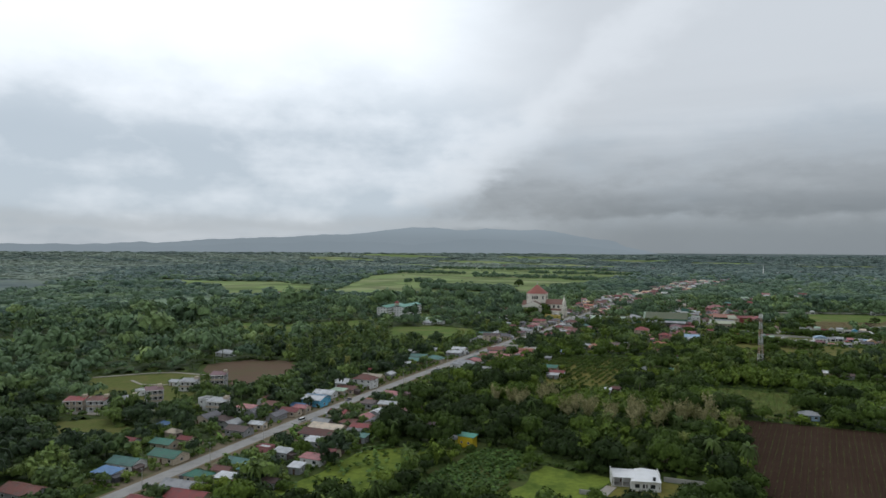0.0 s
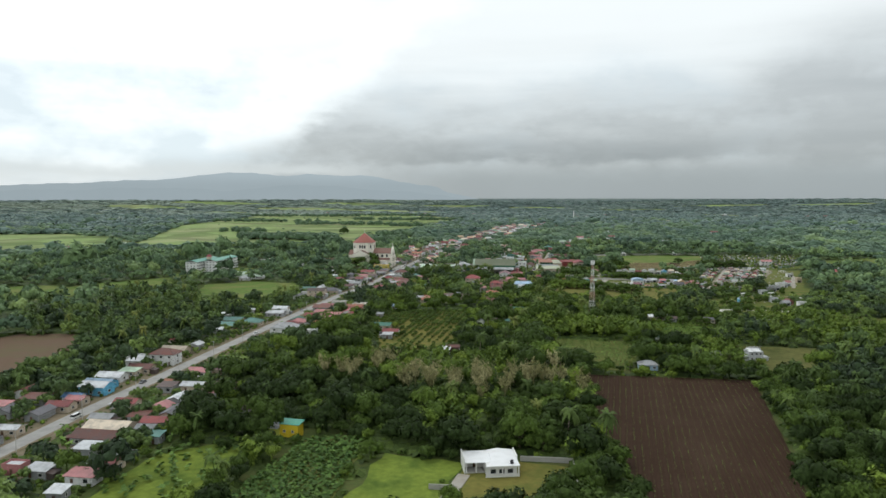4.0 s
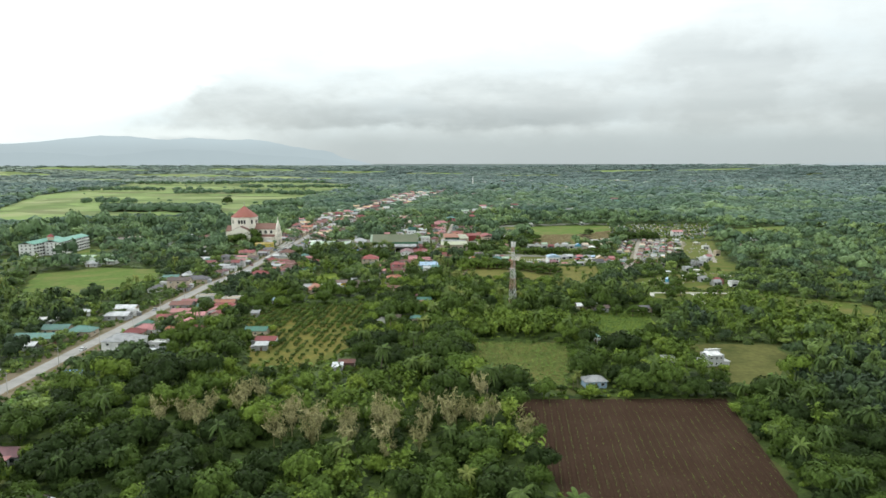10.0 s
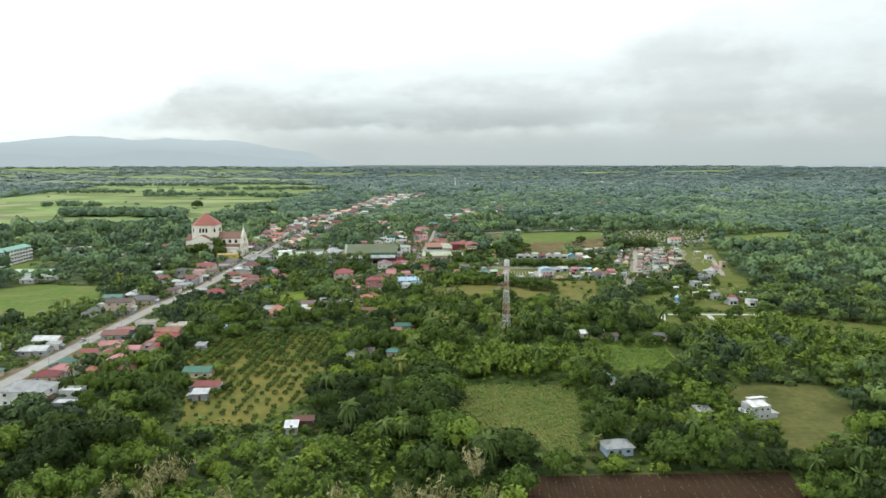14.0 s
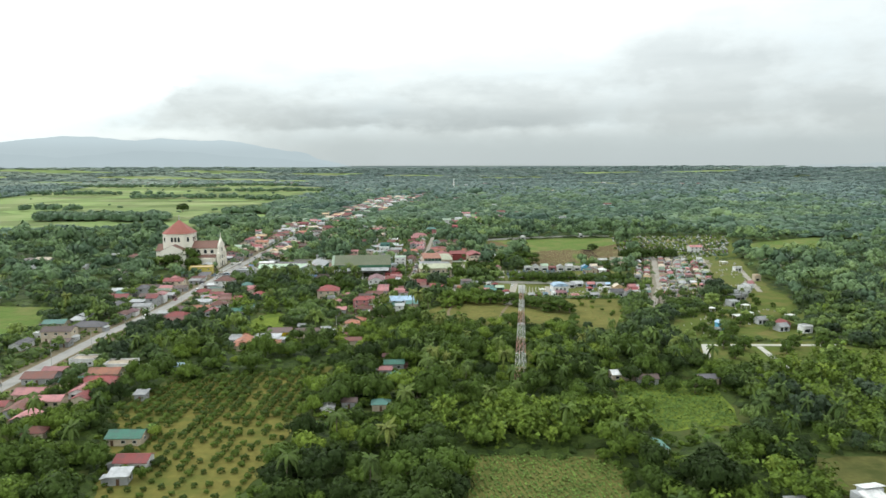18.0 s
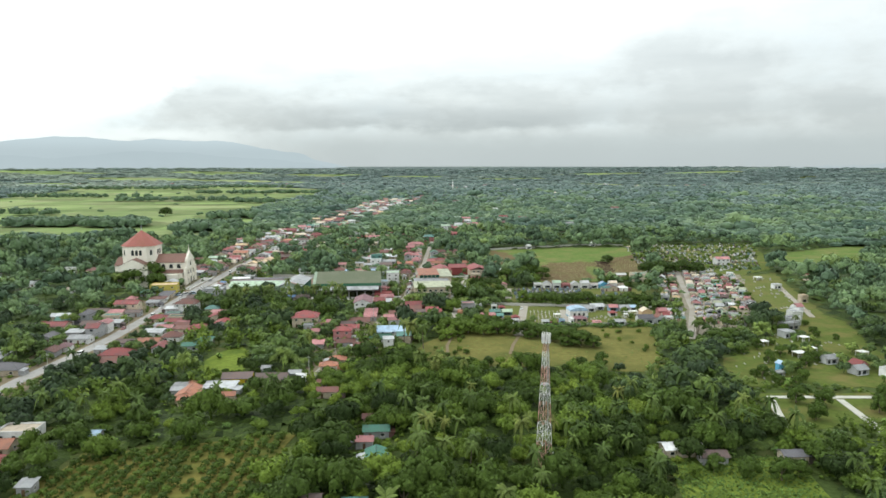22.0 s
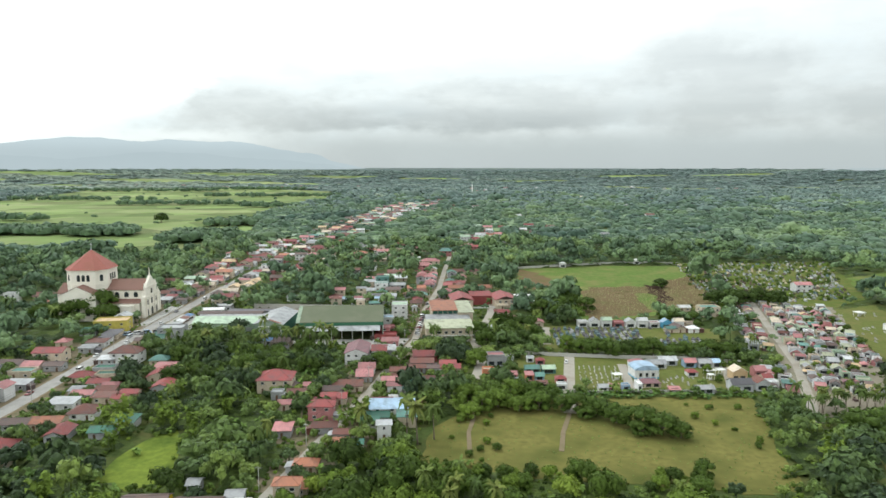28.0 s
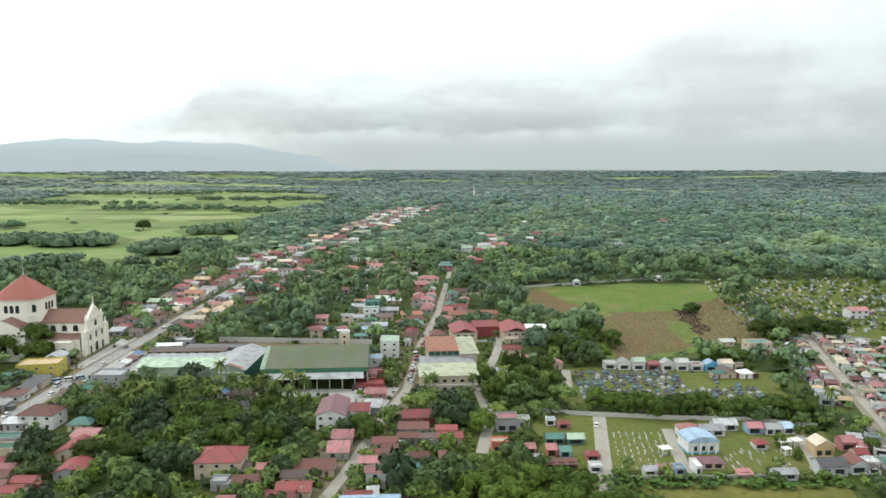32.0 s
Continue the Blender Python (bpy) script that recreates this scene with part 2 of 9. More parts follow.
M_LEAF = foliage("leaves", [(0.0, (0.026, 0.044, 0.011)), (0.35, (0.072, 0.114, 0.020)), (0.65, (0.138, 0.200, 0.030)), (1.0, (0.220, 0.278, 0.044))], 0.28, 0.9)
# Undergrowth green, darkened to hold the shade of gaps between crowns.
M_UNDER = foliage("shaded_undergrowth_leaves", [(0.0, (0.024, 0.039, 0.011)), (0.4, (0.060, 0.090, 0.020)), (1.0, (0.130, 0.170, 0.038))], 0.10, 1.1)
# Leaf greens lightened, with sheen, to paint haze over the middle woods.
M_MID_HAZE = foliage("hazed_leaves_beyond", [(0.0, (0.066, 0.112, 0.054)), (0.4, (0.132, 0.204, 0.080)), (1.0, (0.245, 0.325, 0.096))], 0.18, 0.5, 0.085)
M_PALM = foliage("palm_leaves", [(0.0, (0.050, 0.080, 0.022)), (0.6, (0.104, 0.148, 0.036)), (1.0, (0.185, 0.190, 0.048))], 0.3)
M_DRY = foliage("dry_twigs", [(0.0, (0.22, 0.21, 0.09)), (1.0, (0.38, 0.35, 0.18))], 0.35)
M_CROP = foliage("crop_leaves", [(0.0, (0.05, 0.10, 0.025)), (1.0, (0.15, 0.23, 0.05))], 0.4)
# Distance haze is put into these far leaf colours as paler, bluer green.
M_FAR_HAZE = foliage("hazed_far_leaves", [(0.0, (0.050, 0.092, 0.062)), (0.5, (0.094, 0.150, 0.082)), (1.0, (0.165, 0.235, 0.098))], 0.04, 0.06, 0.10)
M_DIST_HAZE = foliage("hazed_plain_leaves", [(0.0, (0.078, 0.118, 0.104)), (0.45, (0.104, 0.154, 0.128)), (0.8, (0.140, 0.192, 0.150)), (1.0, (0.225, 0.275, 0.205))], 0.04, 0.02, 0.12)
M_PLAIN_HAZE = foliage("hazed_plain_floor", [(0.0, (0.050, 0.078, 0.074)), (0.5, (0.078, 0.112, 0.100)), (1.0, (0.150, 0.195, 0.130))], 0.04, 0.02)
# The near leaf colours again, lifted and blued to paint thin haze.
M_NEXT_HAZE = foliage("hazed_leaves_beside", [(0.0, (0.031, 0.053, 0.018)), (0.35, (0.080, 0.126, 0.031)), (0.65, (0.148, 0.210, 0.043)), (1.0, (0.230, 0.288, 0.058))], 0.25, 0.8, 0.055)
M_BARK = material("bark", (0.16, 0.13, 0.10), 0.9, grain=4)
M_GLASS = material("dark_glass", (0.025, 0.030, 0.034), 0.15, spec=0.6)
M_WHITE = material("white_paint", (0.72, 0.72, 0.70), 0.6, stain=(0.45, 0.43, 0.38), stain_size=0.4, stain_amount=0.45)
M_CONC = material("concrete", (0.42, 0.41, 0.38), 0.9, grain=1.2, stain=(0.24, 0.23, 0.21), stain_size=0.15, stain_amount=0.6)
M_ROAD = material("road_concrete", (0.33, 0.32, 0.30), 0.9, grain=2.0, stain=(0.20, 0.19, 0.18), stain_size=0.12, stain_amount=0.6)
M_LANE = material("lane_concrete", (0.35, 0.325, 0.28), 0.9, grain=2.0, stain=(0.24, 0.20, 0.15), stain_size=0.1, stain_amount=0.7)
M_DIRT = material("dirt", (0.21, 0.165, 0.11), 0.95, grain=1.0, stain=(0.14, 0.13, 0.06), stain_size=0.12, spec=0.06)
M_STEEL = material("galvanised_steel", (0.45, 0.46, 0.47), 0.5, 0.6)
M_TYRE = material("tyre_rubber", (0.02, 0.02, 0.02), 0.9)

COLORS = {
    "red": (0.255, 0.062, 0.06), "rust": (0.155, 0.062, 0.048), "pink": (0.4, 0.175, 0.175), "brown": (0.125, 0.085, 0.076),
    "purple": (0.19, 0.095, 0.105), "teal": (0.1, 0.21, 0.18), "green": (0.055, 0.16, 0.115), "palegreen": (0.36, 0.46, 0.34), "khaki": (0.37, 0.385, 0.27),
    "grey": (0.33, 0.335, 0.34), "light": (0.5, 0.51, 0.52), "cream": (0.52, 0.44, 0.34), "blue": (0.10, 0.19, 0.34),
    "paleblue": (0.33, 0.45, 0.58), "orange": (0.36, 0.15, 0.09), "white": (0.68, 0.68, 0.67), "darkgrey": (0.12, 0.115, 0.125),
    "skyblue": (0.14, 0.42, 0.62), "yellow": (0.68, 0.50, 0.03), "salmon": (0.62, 0.24, 0.14), "tan": (0.55, 0.40, 0.24),
    "sage": (0.26, 0.32, 0.26), "mustard": (0.46, 0.39, 0.09), "slate": (0.13, 0.185, 0.205), "church": (0.74, 0.70, 0.61), "tile": (0.27, 0.1, 0.085),
}
WORDS = {"palegreen": "pale green", "paleblue": "pale blue", "darkgrey": "dark grey", "skyblue": "sky blue", "light": "light grey", "purple": "maroon", "tile": "red tiled", "church": "cream", "slate": "blue-grey"}


def word(c):
    return WORDS.get(c, c)


def roof_mat(c):
    col = COLORS[c]
    return material("roof_" + c, col, 0.6, 0.0, 0.14, 1.5, 0.35, tuple(v * 0.42 + 0.045 for v in col), 0.28, 0.9, 0.28, 0.3, wave=2.4)


def wall_mat(c):
    col = COLORS[c]
    return material("wall_" + c, col, 0.85, 0.0, 0.08, 2.5, 0.0, tuple(v * 0.55 for v in col), 0.35, 0.55, 0.12)


# ---- building blocks ----
class Shape:
    """Vertices and faces of one mesh, put together from simple solids."""

    def __init__(self):
        self.v, self.f = [], []

    def add(self, verts, faces):
        n = len(self.v)
        self.v += [tuple(p) for p in verts]
        self.f += [tuple(i + n for i in face) for face in faces]
        return self

    def box(self, x0, x1, y0, y1, z0, z1):
        return self.add([(x, y, z) for z in (z0, z1) for x, y in ((x0, y0), (x1, y0), (x1, y1), (x0, y1))],
                        [(3, 2, 1, 0), (4, 5, 6, 7), (0, 1, 5, 4), (1, 2, 6, 5), (2, 3, 7, 6), (3, 0, 4, 7)])

    def ring(self, rings, close=True):
        """Loops of equal length joined one to the next, with end caps."""
        n, k = len(rings[0]), len(rings)
        faces = [(i * n + j, i * n + (j + 1) % n, (i + 1) * n + (j + 1) % n, (i + 1) * n + j) for i in range(k - 1) for j in range(n)]
        if close:
            faces += [tuple(range(n))[::-1], tuple(range((k - 1) * n, k * n))]
        return self.add([p for r in rings for p in r], faces)

    def cyl(self, x, y, z0, z1, r0, r1, n=8):
        return self.ring([[(x + r * math.cos(2 * math.pi * i / n), y + r * math.sin(2 * math.pi * i / n), z) for i in range(n)] for z, r in ((z0, r0), (z1, r1))])

    def beam(self, a, b, r):
        a, b = Vector(a), Vector(b)
        d = (b - a).normalized()
        s = d.cross(Vector((0.3, 0.5, 0.81))).normalized() * r
        u = d.cross(s)
        return self.ring([[tuple(p + q) for q in (s, u, -s, -u)] for p in (a, b)])

    def slab(self, pts, t):
        """A flat sheet of the given outline, t thick downwards."""
        n = len(pts)
        return self.ring([[(x, y, z - t) for x, y, z in pts], [tuple(p) for p in pts]])

    def mesh(self, name):
        me = bpy.data.meshes.new(name)
        me.from_pydata(self.v, [], self.f)
        return me


def part(name, shape, mat, parent=None, label="", at=None):
    me = shape if isinstance(shape, bpy.types.Mesh) else shape.mesh(name)
    if mat and not me.materials:
        me.materials.append(mat)
    ob = new(name, me)
    ob.parent = parent
    if at is not None:
        ob.matrix_basis = at
    if label:
        ob["label"] = label
    return ob


def thing(name, x, y, rz=0.0, label="", category="", group="", z=0.0):
    ob = new(name)
    ob.matrix_basis = pose(x, y, z, 0, 0, rz)
    return tagged(ob, label, category, group)


def structure(name, shape, mat, label):
    return tagged(part(name, shape, mat), label, name.split("_")[0], kind="structure")


def raw_mesh(name, verts, tris, quads, tone=None):
    """A large mesh from arrays, with each plant's tone stored on its points."""
    me = bpy.data.meshes.new(name)
    me.vertices.add(len(verts))
    me.vertices.foreach_set("co", np.asarray(verts, np.float32).ravel())
    nt, nq = len(tris), len(quads)
    me.loops.add(3 * nt + 4 * nq)
    me.loops.foreach_set("vertex_index", np.concatenate([np.asarray(tris, np.int32).ravel(), np.asarray(quads, np.int32).ravel()]))
    me.polygons.add(nt + nq)
    me.polygons.foreach_set("loop_start", np.concatenate([np.arange(nt) * 3, 3 * nt + np.arange(nq) * 4]).astype(np.int32))
    if tone is not None:
        a = me.attributes.new("tone", "FLOAT", "POINT")
        a.data.foreach_set("value", np.asarray(tone, np.float32))
    me.update(calc_edges=True)
    me.validate()
    return me


def scatter(name, templates, which, xyz, turn, size, tone, mat, label, category):
    """Many plants joined into one mesh: template which[i] at xyz[i], turned and scaled."""
    V, T, Q, S = [], [], [], []
    base = 0
    for k, (v, t, q) in enumerate(templates):
        idx = np.nonzero(which == k)[0]
        if not len(idx):
            continue
        c, s = np.cos(turn[idx])[:, None], np.sin(turn[idx])[:, None]
        sz = size[idx]
        x = (v[None, :, 0] * c - v[None, :, 1] * s) * sz[:, :1] + xyz[idx, :1]
        y = (v[None, :, 0] * s + v[None, :, 1] * c) * sz[:, :1] + xyz[idx, 1:2]
        z = v[None, :, 2] * sz[:, 1:2] + xyz[idx, 2:3]
        V.append(np.stack([x, y, z], -1).reshape(-1, 3))
        off = base + np.arange(len(idx))[:, None, None] * len(v)
        T.append((t[None] + off).reshape(-1, 3))
        Q.append((q[None] + off).reshape(-1, 4))
        S.append(np.repeat(tone[idx], len(v)))
        base += len(idx) * len(v)
    if not V:
        return None
    me = raw_mesh(name, np.concatenate(V), np.concatenate(T), np.concatenate(Q), np.concatenate(S))
    me.materials.append(mat)
    return tagged(new(name, me), label, category, kind="stuff")


def inside(px, py, poly):
    p = np.asarray(poly, float)
    hit = np.zeros(len(px), bool)
    for (x0, y0), (x1, y1) in zip(p, np.roll(p, -1, 0)):
        cross = (y0 > py) != (y1 > py)
        with np.errstate(divide="ignore", invalid="ignore"):
            xs = (x1 - x0) * (py - y0) / (y1 - y0) + x0
        hit ^= cross & (px < xs)
    return hit


def off_line(px, py, line):
    """Distance of points from a polyline."""
    best = np.full(len(px), 1e9)
    for (x0, y0), (x1, y1) in zip(line[:-1], line[1:]):
        l2 = (x1 - x0) ** 2 + (y1 - y0) ** 2
        t = np.clip(((px - x0) * (x1 - x0) + (py - y0) * (y1 - y0)) / l2, 0, 1)
        best = np.minimum(best, np.hypot(px - x0 - t * (x1 - x0), py - y0 - t * (y1 - y0)))
    return best


OPEN = []  # outlines without trees
FOOT = []  # x, y, half width, half depth of what is built
LINES = []  # road lines and their clear half width

# ---- ground ----


def rise(r):
    k = np.clip((r - 3300) / 1580, 0, 1)
    return 70 * k * k * (3 - 2 * k)


def make_ground():
    radii = np.concatenate([np.linspace(0, 1500, 40), np.linspace(1600, 4920, 50)])
    n = 160
    ang = np.arange(n) * 2 * math.pi / n
    x = (radii[:, None] * np.cos(ang)).ravel()
    y = (radii[:, None] * np.sin(ang)).ravel() + 260
    v = np.stack([x, y, rise(np.repeat(radii, n))], -1)
    i, j = np.meshgrid(np.arange(len(radii) - 1), np.arange(n), indexing="ij")
    q = np.stack([i * n + j, (i + 1) * n + j, (i + 1) * n + (j + 1) % n, i * n + (j + 1) % n], -1).reshape(-1, 4)
    me = raw_mesh("ground", v, np.zeros((0, 3), int), q)
    m = material("ground_cover", (0.062, 0.088, 0.026), 0.95, spec=0.06, grain=0.6, spread=0.6, stain=(0.115, 0.112, 0.042), stain_size=0.09, stain_amount=0.8)
    me.materials.append(m)
    tagged(new("ground", me), "green and brown ground reaching to the horizon", "ground", kind="structure")


make_ground()


def field(name, pts, mat, label, z=0.05, clear=True):
    z += 0.004 * len(OPEN)
    if mat != M_CONC and name != "ploughed_field":
        out = []
        for (x0, y0), (x1, y1) in zip(pts, pts[1:] + pts[:1]):
            L = math.hypot(x1 - x0, y1 - y0)
            n = max(1, int(L / 5)) if L < 400 else 12
            for k in range(n):
                x, y = x0 + (x1 - x0) * k / n, y0 + (y1 - y0) * k / n
                w = 7.0 if "stubble" in name or "patch" in name or "wedge" in name else min(3.5, L * 0.06)
                out.append((x + w * noise.noise(Vector((x * 0.11, y * 0.11, 1.7))), y + w * noise.noise(Vector((x * 0.11, y * 0.11, 7.9)))))
        pts = out
    s = Shape().slab([(x, y, z + rise(np.hypot(x, y - 260))) for x, y in pts], 0.3)
    ob = structure(name, s, mat, label)
    if clear:
        OPEN.append(pts)
    return ob


M_RICE = material("rice_green", (0.185, 0.250, 0.090), 0.95, grain=0.02, spread=0.3, stain=(0.29, 0.28, 0.16), stain_size=0.006, stain_amount=0.7, cells=0.011, spec=0.06)
M_GRASS = material("grass", (0.095, 0.125, 0.028), 0.95, grain=0.4, spread=0.45, stain=(0.17, 0.145, 0.055), stain_size=0.06, stain_amount=0.85, spec=0.06)
M_MEADOW = material("meadow_grass", (0.160, 0.208, 0.036), 0.95, grain=0.4, spread=0.45, stain=(0.060, 0.100, 0.020), stain_size=0.07, stain_amount=0.85, spec=0.06)
M_SCHOOLGRASS = material("short_grass", (0.110, 0.165, 0.040), 0.95, grain=0.25, spread=0.45, stain=(0.19, 0.18, 0.07), stain_size=0.04, stain_amount=0.85, spec=0.06)
M_LAWN = material("lawn", (0.118, 0.138, 0.038), 0.95, grain=0.4, spread=0.4, stain=(0.17, 0.15, 0.06), stain_size=0.06, stain_amount=0.7, spec=0.06)
M_SOIL = material("ploughed_soil", (0.046, 0.027, 0.0175), 0.95, grain=0.7, spread=0.35, stain=(0.070, 0.045, 0.030), stain_size=0.05, stain_amount=0.6, spec=0.06)

RICE = [(-1150, 2700), (-1250, 3150), (-722, 3300), (-262, 2860), (-243, 2351), (-329, 1821), (-255, 1500), (-262, 1240), (-345, 1225), (-400, 1330), (-480, 1290), (-720, 1196), (-1050, 2000)]
field("rice_field", RICE, M_RICE, "wide bright green rice fields beyond the town")
FAR_OPEN = [RICE]
field("rice_west", [(-1210, 1457), (-1126, 1534), (-902, 1443), (-702, 1204), (-794, 1115), (-884, 1070)], M_RICE, "far green rice fields between tree rows")
field("west_pasture", [(-538, 659), (-499, 681), (-436, 661), (-419, 596), (-469, 577)], M_SCHOOLGRASS, "green pasture west of the school")
field("rice_strip", [(-1585, 1537), (-1279, 1493), (-1073, 1547), (-960, 1400), (-1183, 1310), (-1400, 1420)], M_RICE, "far strip of green rice")
field("school_field", [(-337, 703), (-300, 605), (-245, 600), (-227, 668), (-246, 725), (-300, 735)], M_SCHOOLGRASS, "mown green sports field beside the school")
field("school_yard", [(-420, 772), (-420, 793), (-381, 790), (-372, 862), (-352, 862), (-344, 776)], M_SCHOOLGRASS, "worn grass yard before the white school")
field("pasture", [(-470, 655), (-449, 702), (-405, 758), (-361, 690), (-403, 650), (-426, 612)], M_SCHOOLGRASS, "green pasture between woods")
field("village_lawn", [(-394, 343), (-358, 381), (-321, 383), (-293, 330), (-292, 308), (-318, 298), (-345, 300)], M_LAWN, "flat lawn plots with pale paths")
field("lower_lawn", [(-313, 250), (-292, 266), (-264, 256), (-262, 240), (-288, 233)], M_LAWN, "small green lawn beside a lane")
field("fallow_field", [(-342, 395), (-360, 420), (-340, 455), (-307, 457), (-285, 430), (-274, 395), (-277, 360), (-300, 366)], material("fallow_soil", (0.12, 0.075, 0.045), 0.95, grain=0.4, stain=(0.09, 0.10, 0.03), stain_size=0.04), "brown fallow field with grassy edges")
field("left_pasture", [(-644, 457), (-580, 490), (-545, 464), (-579, 408)], M_SCHOOLGRASS, "green pasture behind trees")
field("shrub_meadow", [(-150, 200), (-142, 268), (-116, 288), (-112, 244), (-120, 205)], M_MEADOW, "rough green meadow with low shrubs")
field("cane_plot", [(-104, 215), (-97, 286), (-73, 293), (-72, 230)], M_GRASS, "dense green cane plot")
field("house_lawn", [(-68, 230), (-64, 278), (-36, 272), (-40, 232)], M_MEADOW, "grass plot beside the white house")
BROWN = [(13, 393), (98, 391), (80, 300), (66, 240), (56, 180), (22, 180), (20, 272)]
field("ploughed_field", BROWN, M_SOIL, "dark brown ploughed field with furrows")
CORN = [(2, 482), (55, 473), (38, 403), (28, 405), (27, 418), (-2, 432)]
field("corn_field", CORN, material("corn_soil", (0.155, 0.148, 0.048), 0.95, grain=0.5, spread=0.35, stain=(0.085, 0.105, 0.028), stain_size=0.07, stain_amount=0.8, spec=0.06), "green field of young corn rows")
CORN2 = [(75, 550), (120, 550), (108, 499), (77, 495), (70, 516)]
field("root_crop_field", CORN2, M_MEADOW, "green field of leafy rows")
M_ORCHARD = material("orchard_grass", (0.168, 0.152, 0.042), 0.95, grain=0.4, spread=0.4, stain=(0.090, 0.118, 0.028), stain_size=0.08, stain_amount=0.8, spec=0.06)
ORCHARD = [(-98, 436), (-127, 529), (-115, 566), (-48, 580), (-53, 545), (-58, 470), (-70, 440)]
field("orchard_floor", ORCHARD, M_ORCHARD, "yellow-green grass under orchard trees")
field("house_yard", [(-36, 232), (-36, 279), (2, 272), (2, 240)], M_ORCHARD, "walled yard round the white house")
MEADOW = [(2, 700), (14, 714), (33, 738), (62, 733), (140, 728), (128, 690), (113, 640), (69, 650), (30, 657), (-4, 670)]
field("meadow", MEADOW, material("open_meadow", (0.160, 0.150, 0.046), 0.95, grain=0.4, spread=0.5, stain=(0.078, 0.092, 0.024), stain_size=0.05, stain_amount=0.9, spec=0.06), "open yellow-green meadow in front of the cemetery")
field("banana_clearing", [(-106, 660), (-106, 676), (-102, 689), (-96, 704), (-88, 690), (-83, 659), (-93, 652)], M_MEADOW, "bright weedy clearing among banana plants")
field("house_meadow", [(111, 470), (158, 468), (152, 437), (128, 412), (104, 396), (110, 425)], material("rough_plot", (0.118, 0.118, 0.040), 0.95, grain=0.4, spread=0.45, stain=(0.060, 0.072, 0.022), stain_size=0.06, stain_amount=0.9, spec=0.06), "grassy plot round a white house")
field("cemetery_lawn", [(40, 744), (50, 796), (132, 783), (158, 772), (143, 735)], M_LAWN, "mown cemetery lawn", z=0.09)
field("memorial_lawn", [(135, 620), (147, 655), (215, 722), (262, 760), (262, 730), (226, 640), (200, 612)], M_GRASS, "grassy memorial park with single trees")
field("upper_lawn", [(274, 895), (321, 914), (264, 755), (226, 738), (243, 804)], M_LAWN, "green lawn of the memorial park")
field("park_strip", [(140, 610), (208, 607), (208, 585), (158, 572), (128, 570)], M_GRASS, "grass plots between pale concrete lanes")
field("river_strip", [(202, 606), (262, 568), (300, 500), (250, 510), (205, 580)], M_GRASS, "strip of rough grass")
field("far_pasture", [(350, 1015), (519, 1100), (560, 1050), (369, 925)], M_SCHOOLGRASS, "green pasture among the woods")
HILL = [(91, 1092), (133, 1090), (182, 1104), (252, 1100), (262, 1060), (240, 1024), (221, 961), (212, 908), (177, 900), (141, 880), (108, 864), (96, 880), (106, 930), (104, 976), (80, 985)]
field("hill_field", HILL, M_SCHOOLGRASS, "green field behind the cemetery")
M_STUBBLE = material("stubble", (0.155, 0.110, 0.060), 0.95, grain=0.5, spread=0.3, stain=(0.10, 0.115, 0.035), stain_size=0.06, stain_amount=0.7, spec=0.06)
STUBBLE = [(133, 987), (181, 992), (186, 975), (208, 1012), (242, 1046), (221, 961), (207, 911), (172, 905), (143, 890), (110, 866), (104, 900)]
field("stubble_field", STUBBLE, M_STUBBLE, "brown stubble field in rows", z=0.09)
field("stubble_strip", [(92, 1082), (105, 1070), (120, 994), (104, 976), (82, 982)], M_STUBBLE, "brown stubble strip", z=0.09)
field("green_wedge", [(163, 957), (178, 962), (168, 906), (154, 898)], M_SCHOOLGRASS, "green strip in the stubble field", z=0.12)
field("burnt_patch", [(183, 998), (195, 991), (184, 935), (172, 924), (175, 962)], M_SOIL, "patch of dark burnt soil", z=0.13)
field("grave_yard_floor", [(64, 800), (74, 860), (150, 856), (176, 846), (164, 800), (130, 798)], M_LAWN, "grassy old burial ground")
field("dense_cemetery_floor", [(150, 700), (226, 900), (262, 1000), (330, 1010), (284, 900), (228, 770), (190, 715)], material("trodden_earth", (0.24, 0.21, 0.16), 0.95, grain=0.8, stain=(0.12, 0.13, 0.05), stain_size=0.08), "trodden earth between tombs")
field("upper_burial_ground", [(240, 925), (258, 1118), (412, 1124), (372, 1020), (330, 935), (290, 905)], M_GRASS, "weedy grass of the upper burial ground", z=0.1)
field("small_lawn", [(-74, 800), (-68, 818), (-58, 818), (-58, 796)], M_SCHOOLGRASS, "bright lawn beside a two-storey house")
field("paved_lot", [(-36, 803), (-30, 828), (-8, 832), (-14, 806)], M_CONC, "bare paved lot beside the road")
field("forecourt", [(-78, 821), (-76, 832), (-26, 829), (-28, 819)], M_CONC, "concrete forecourt of the hall", z=0.08)
field("market_lot", [(-161, 845), (-159, 898), (-140, 896), (-138, 845)], M_CONC, "paved market lot beside the road")
field("market_yard", [(-142, 880), (-74, 872), (-28, 868), (-26, 908), (-112, 917), (-140, 910)], M_DIRT, "bare earth yard behind the hall")
field("church_yard", [(-176, 868), (-176, 925), (-168, 925), (-170, 866)], M_CONC, "paved church forecourt")


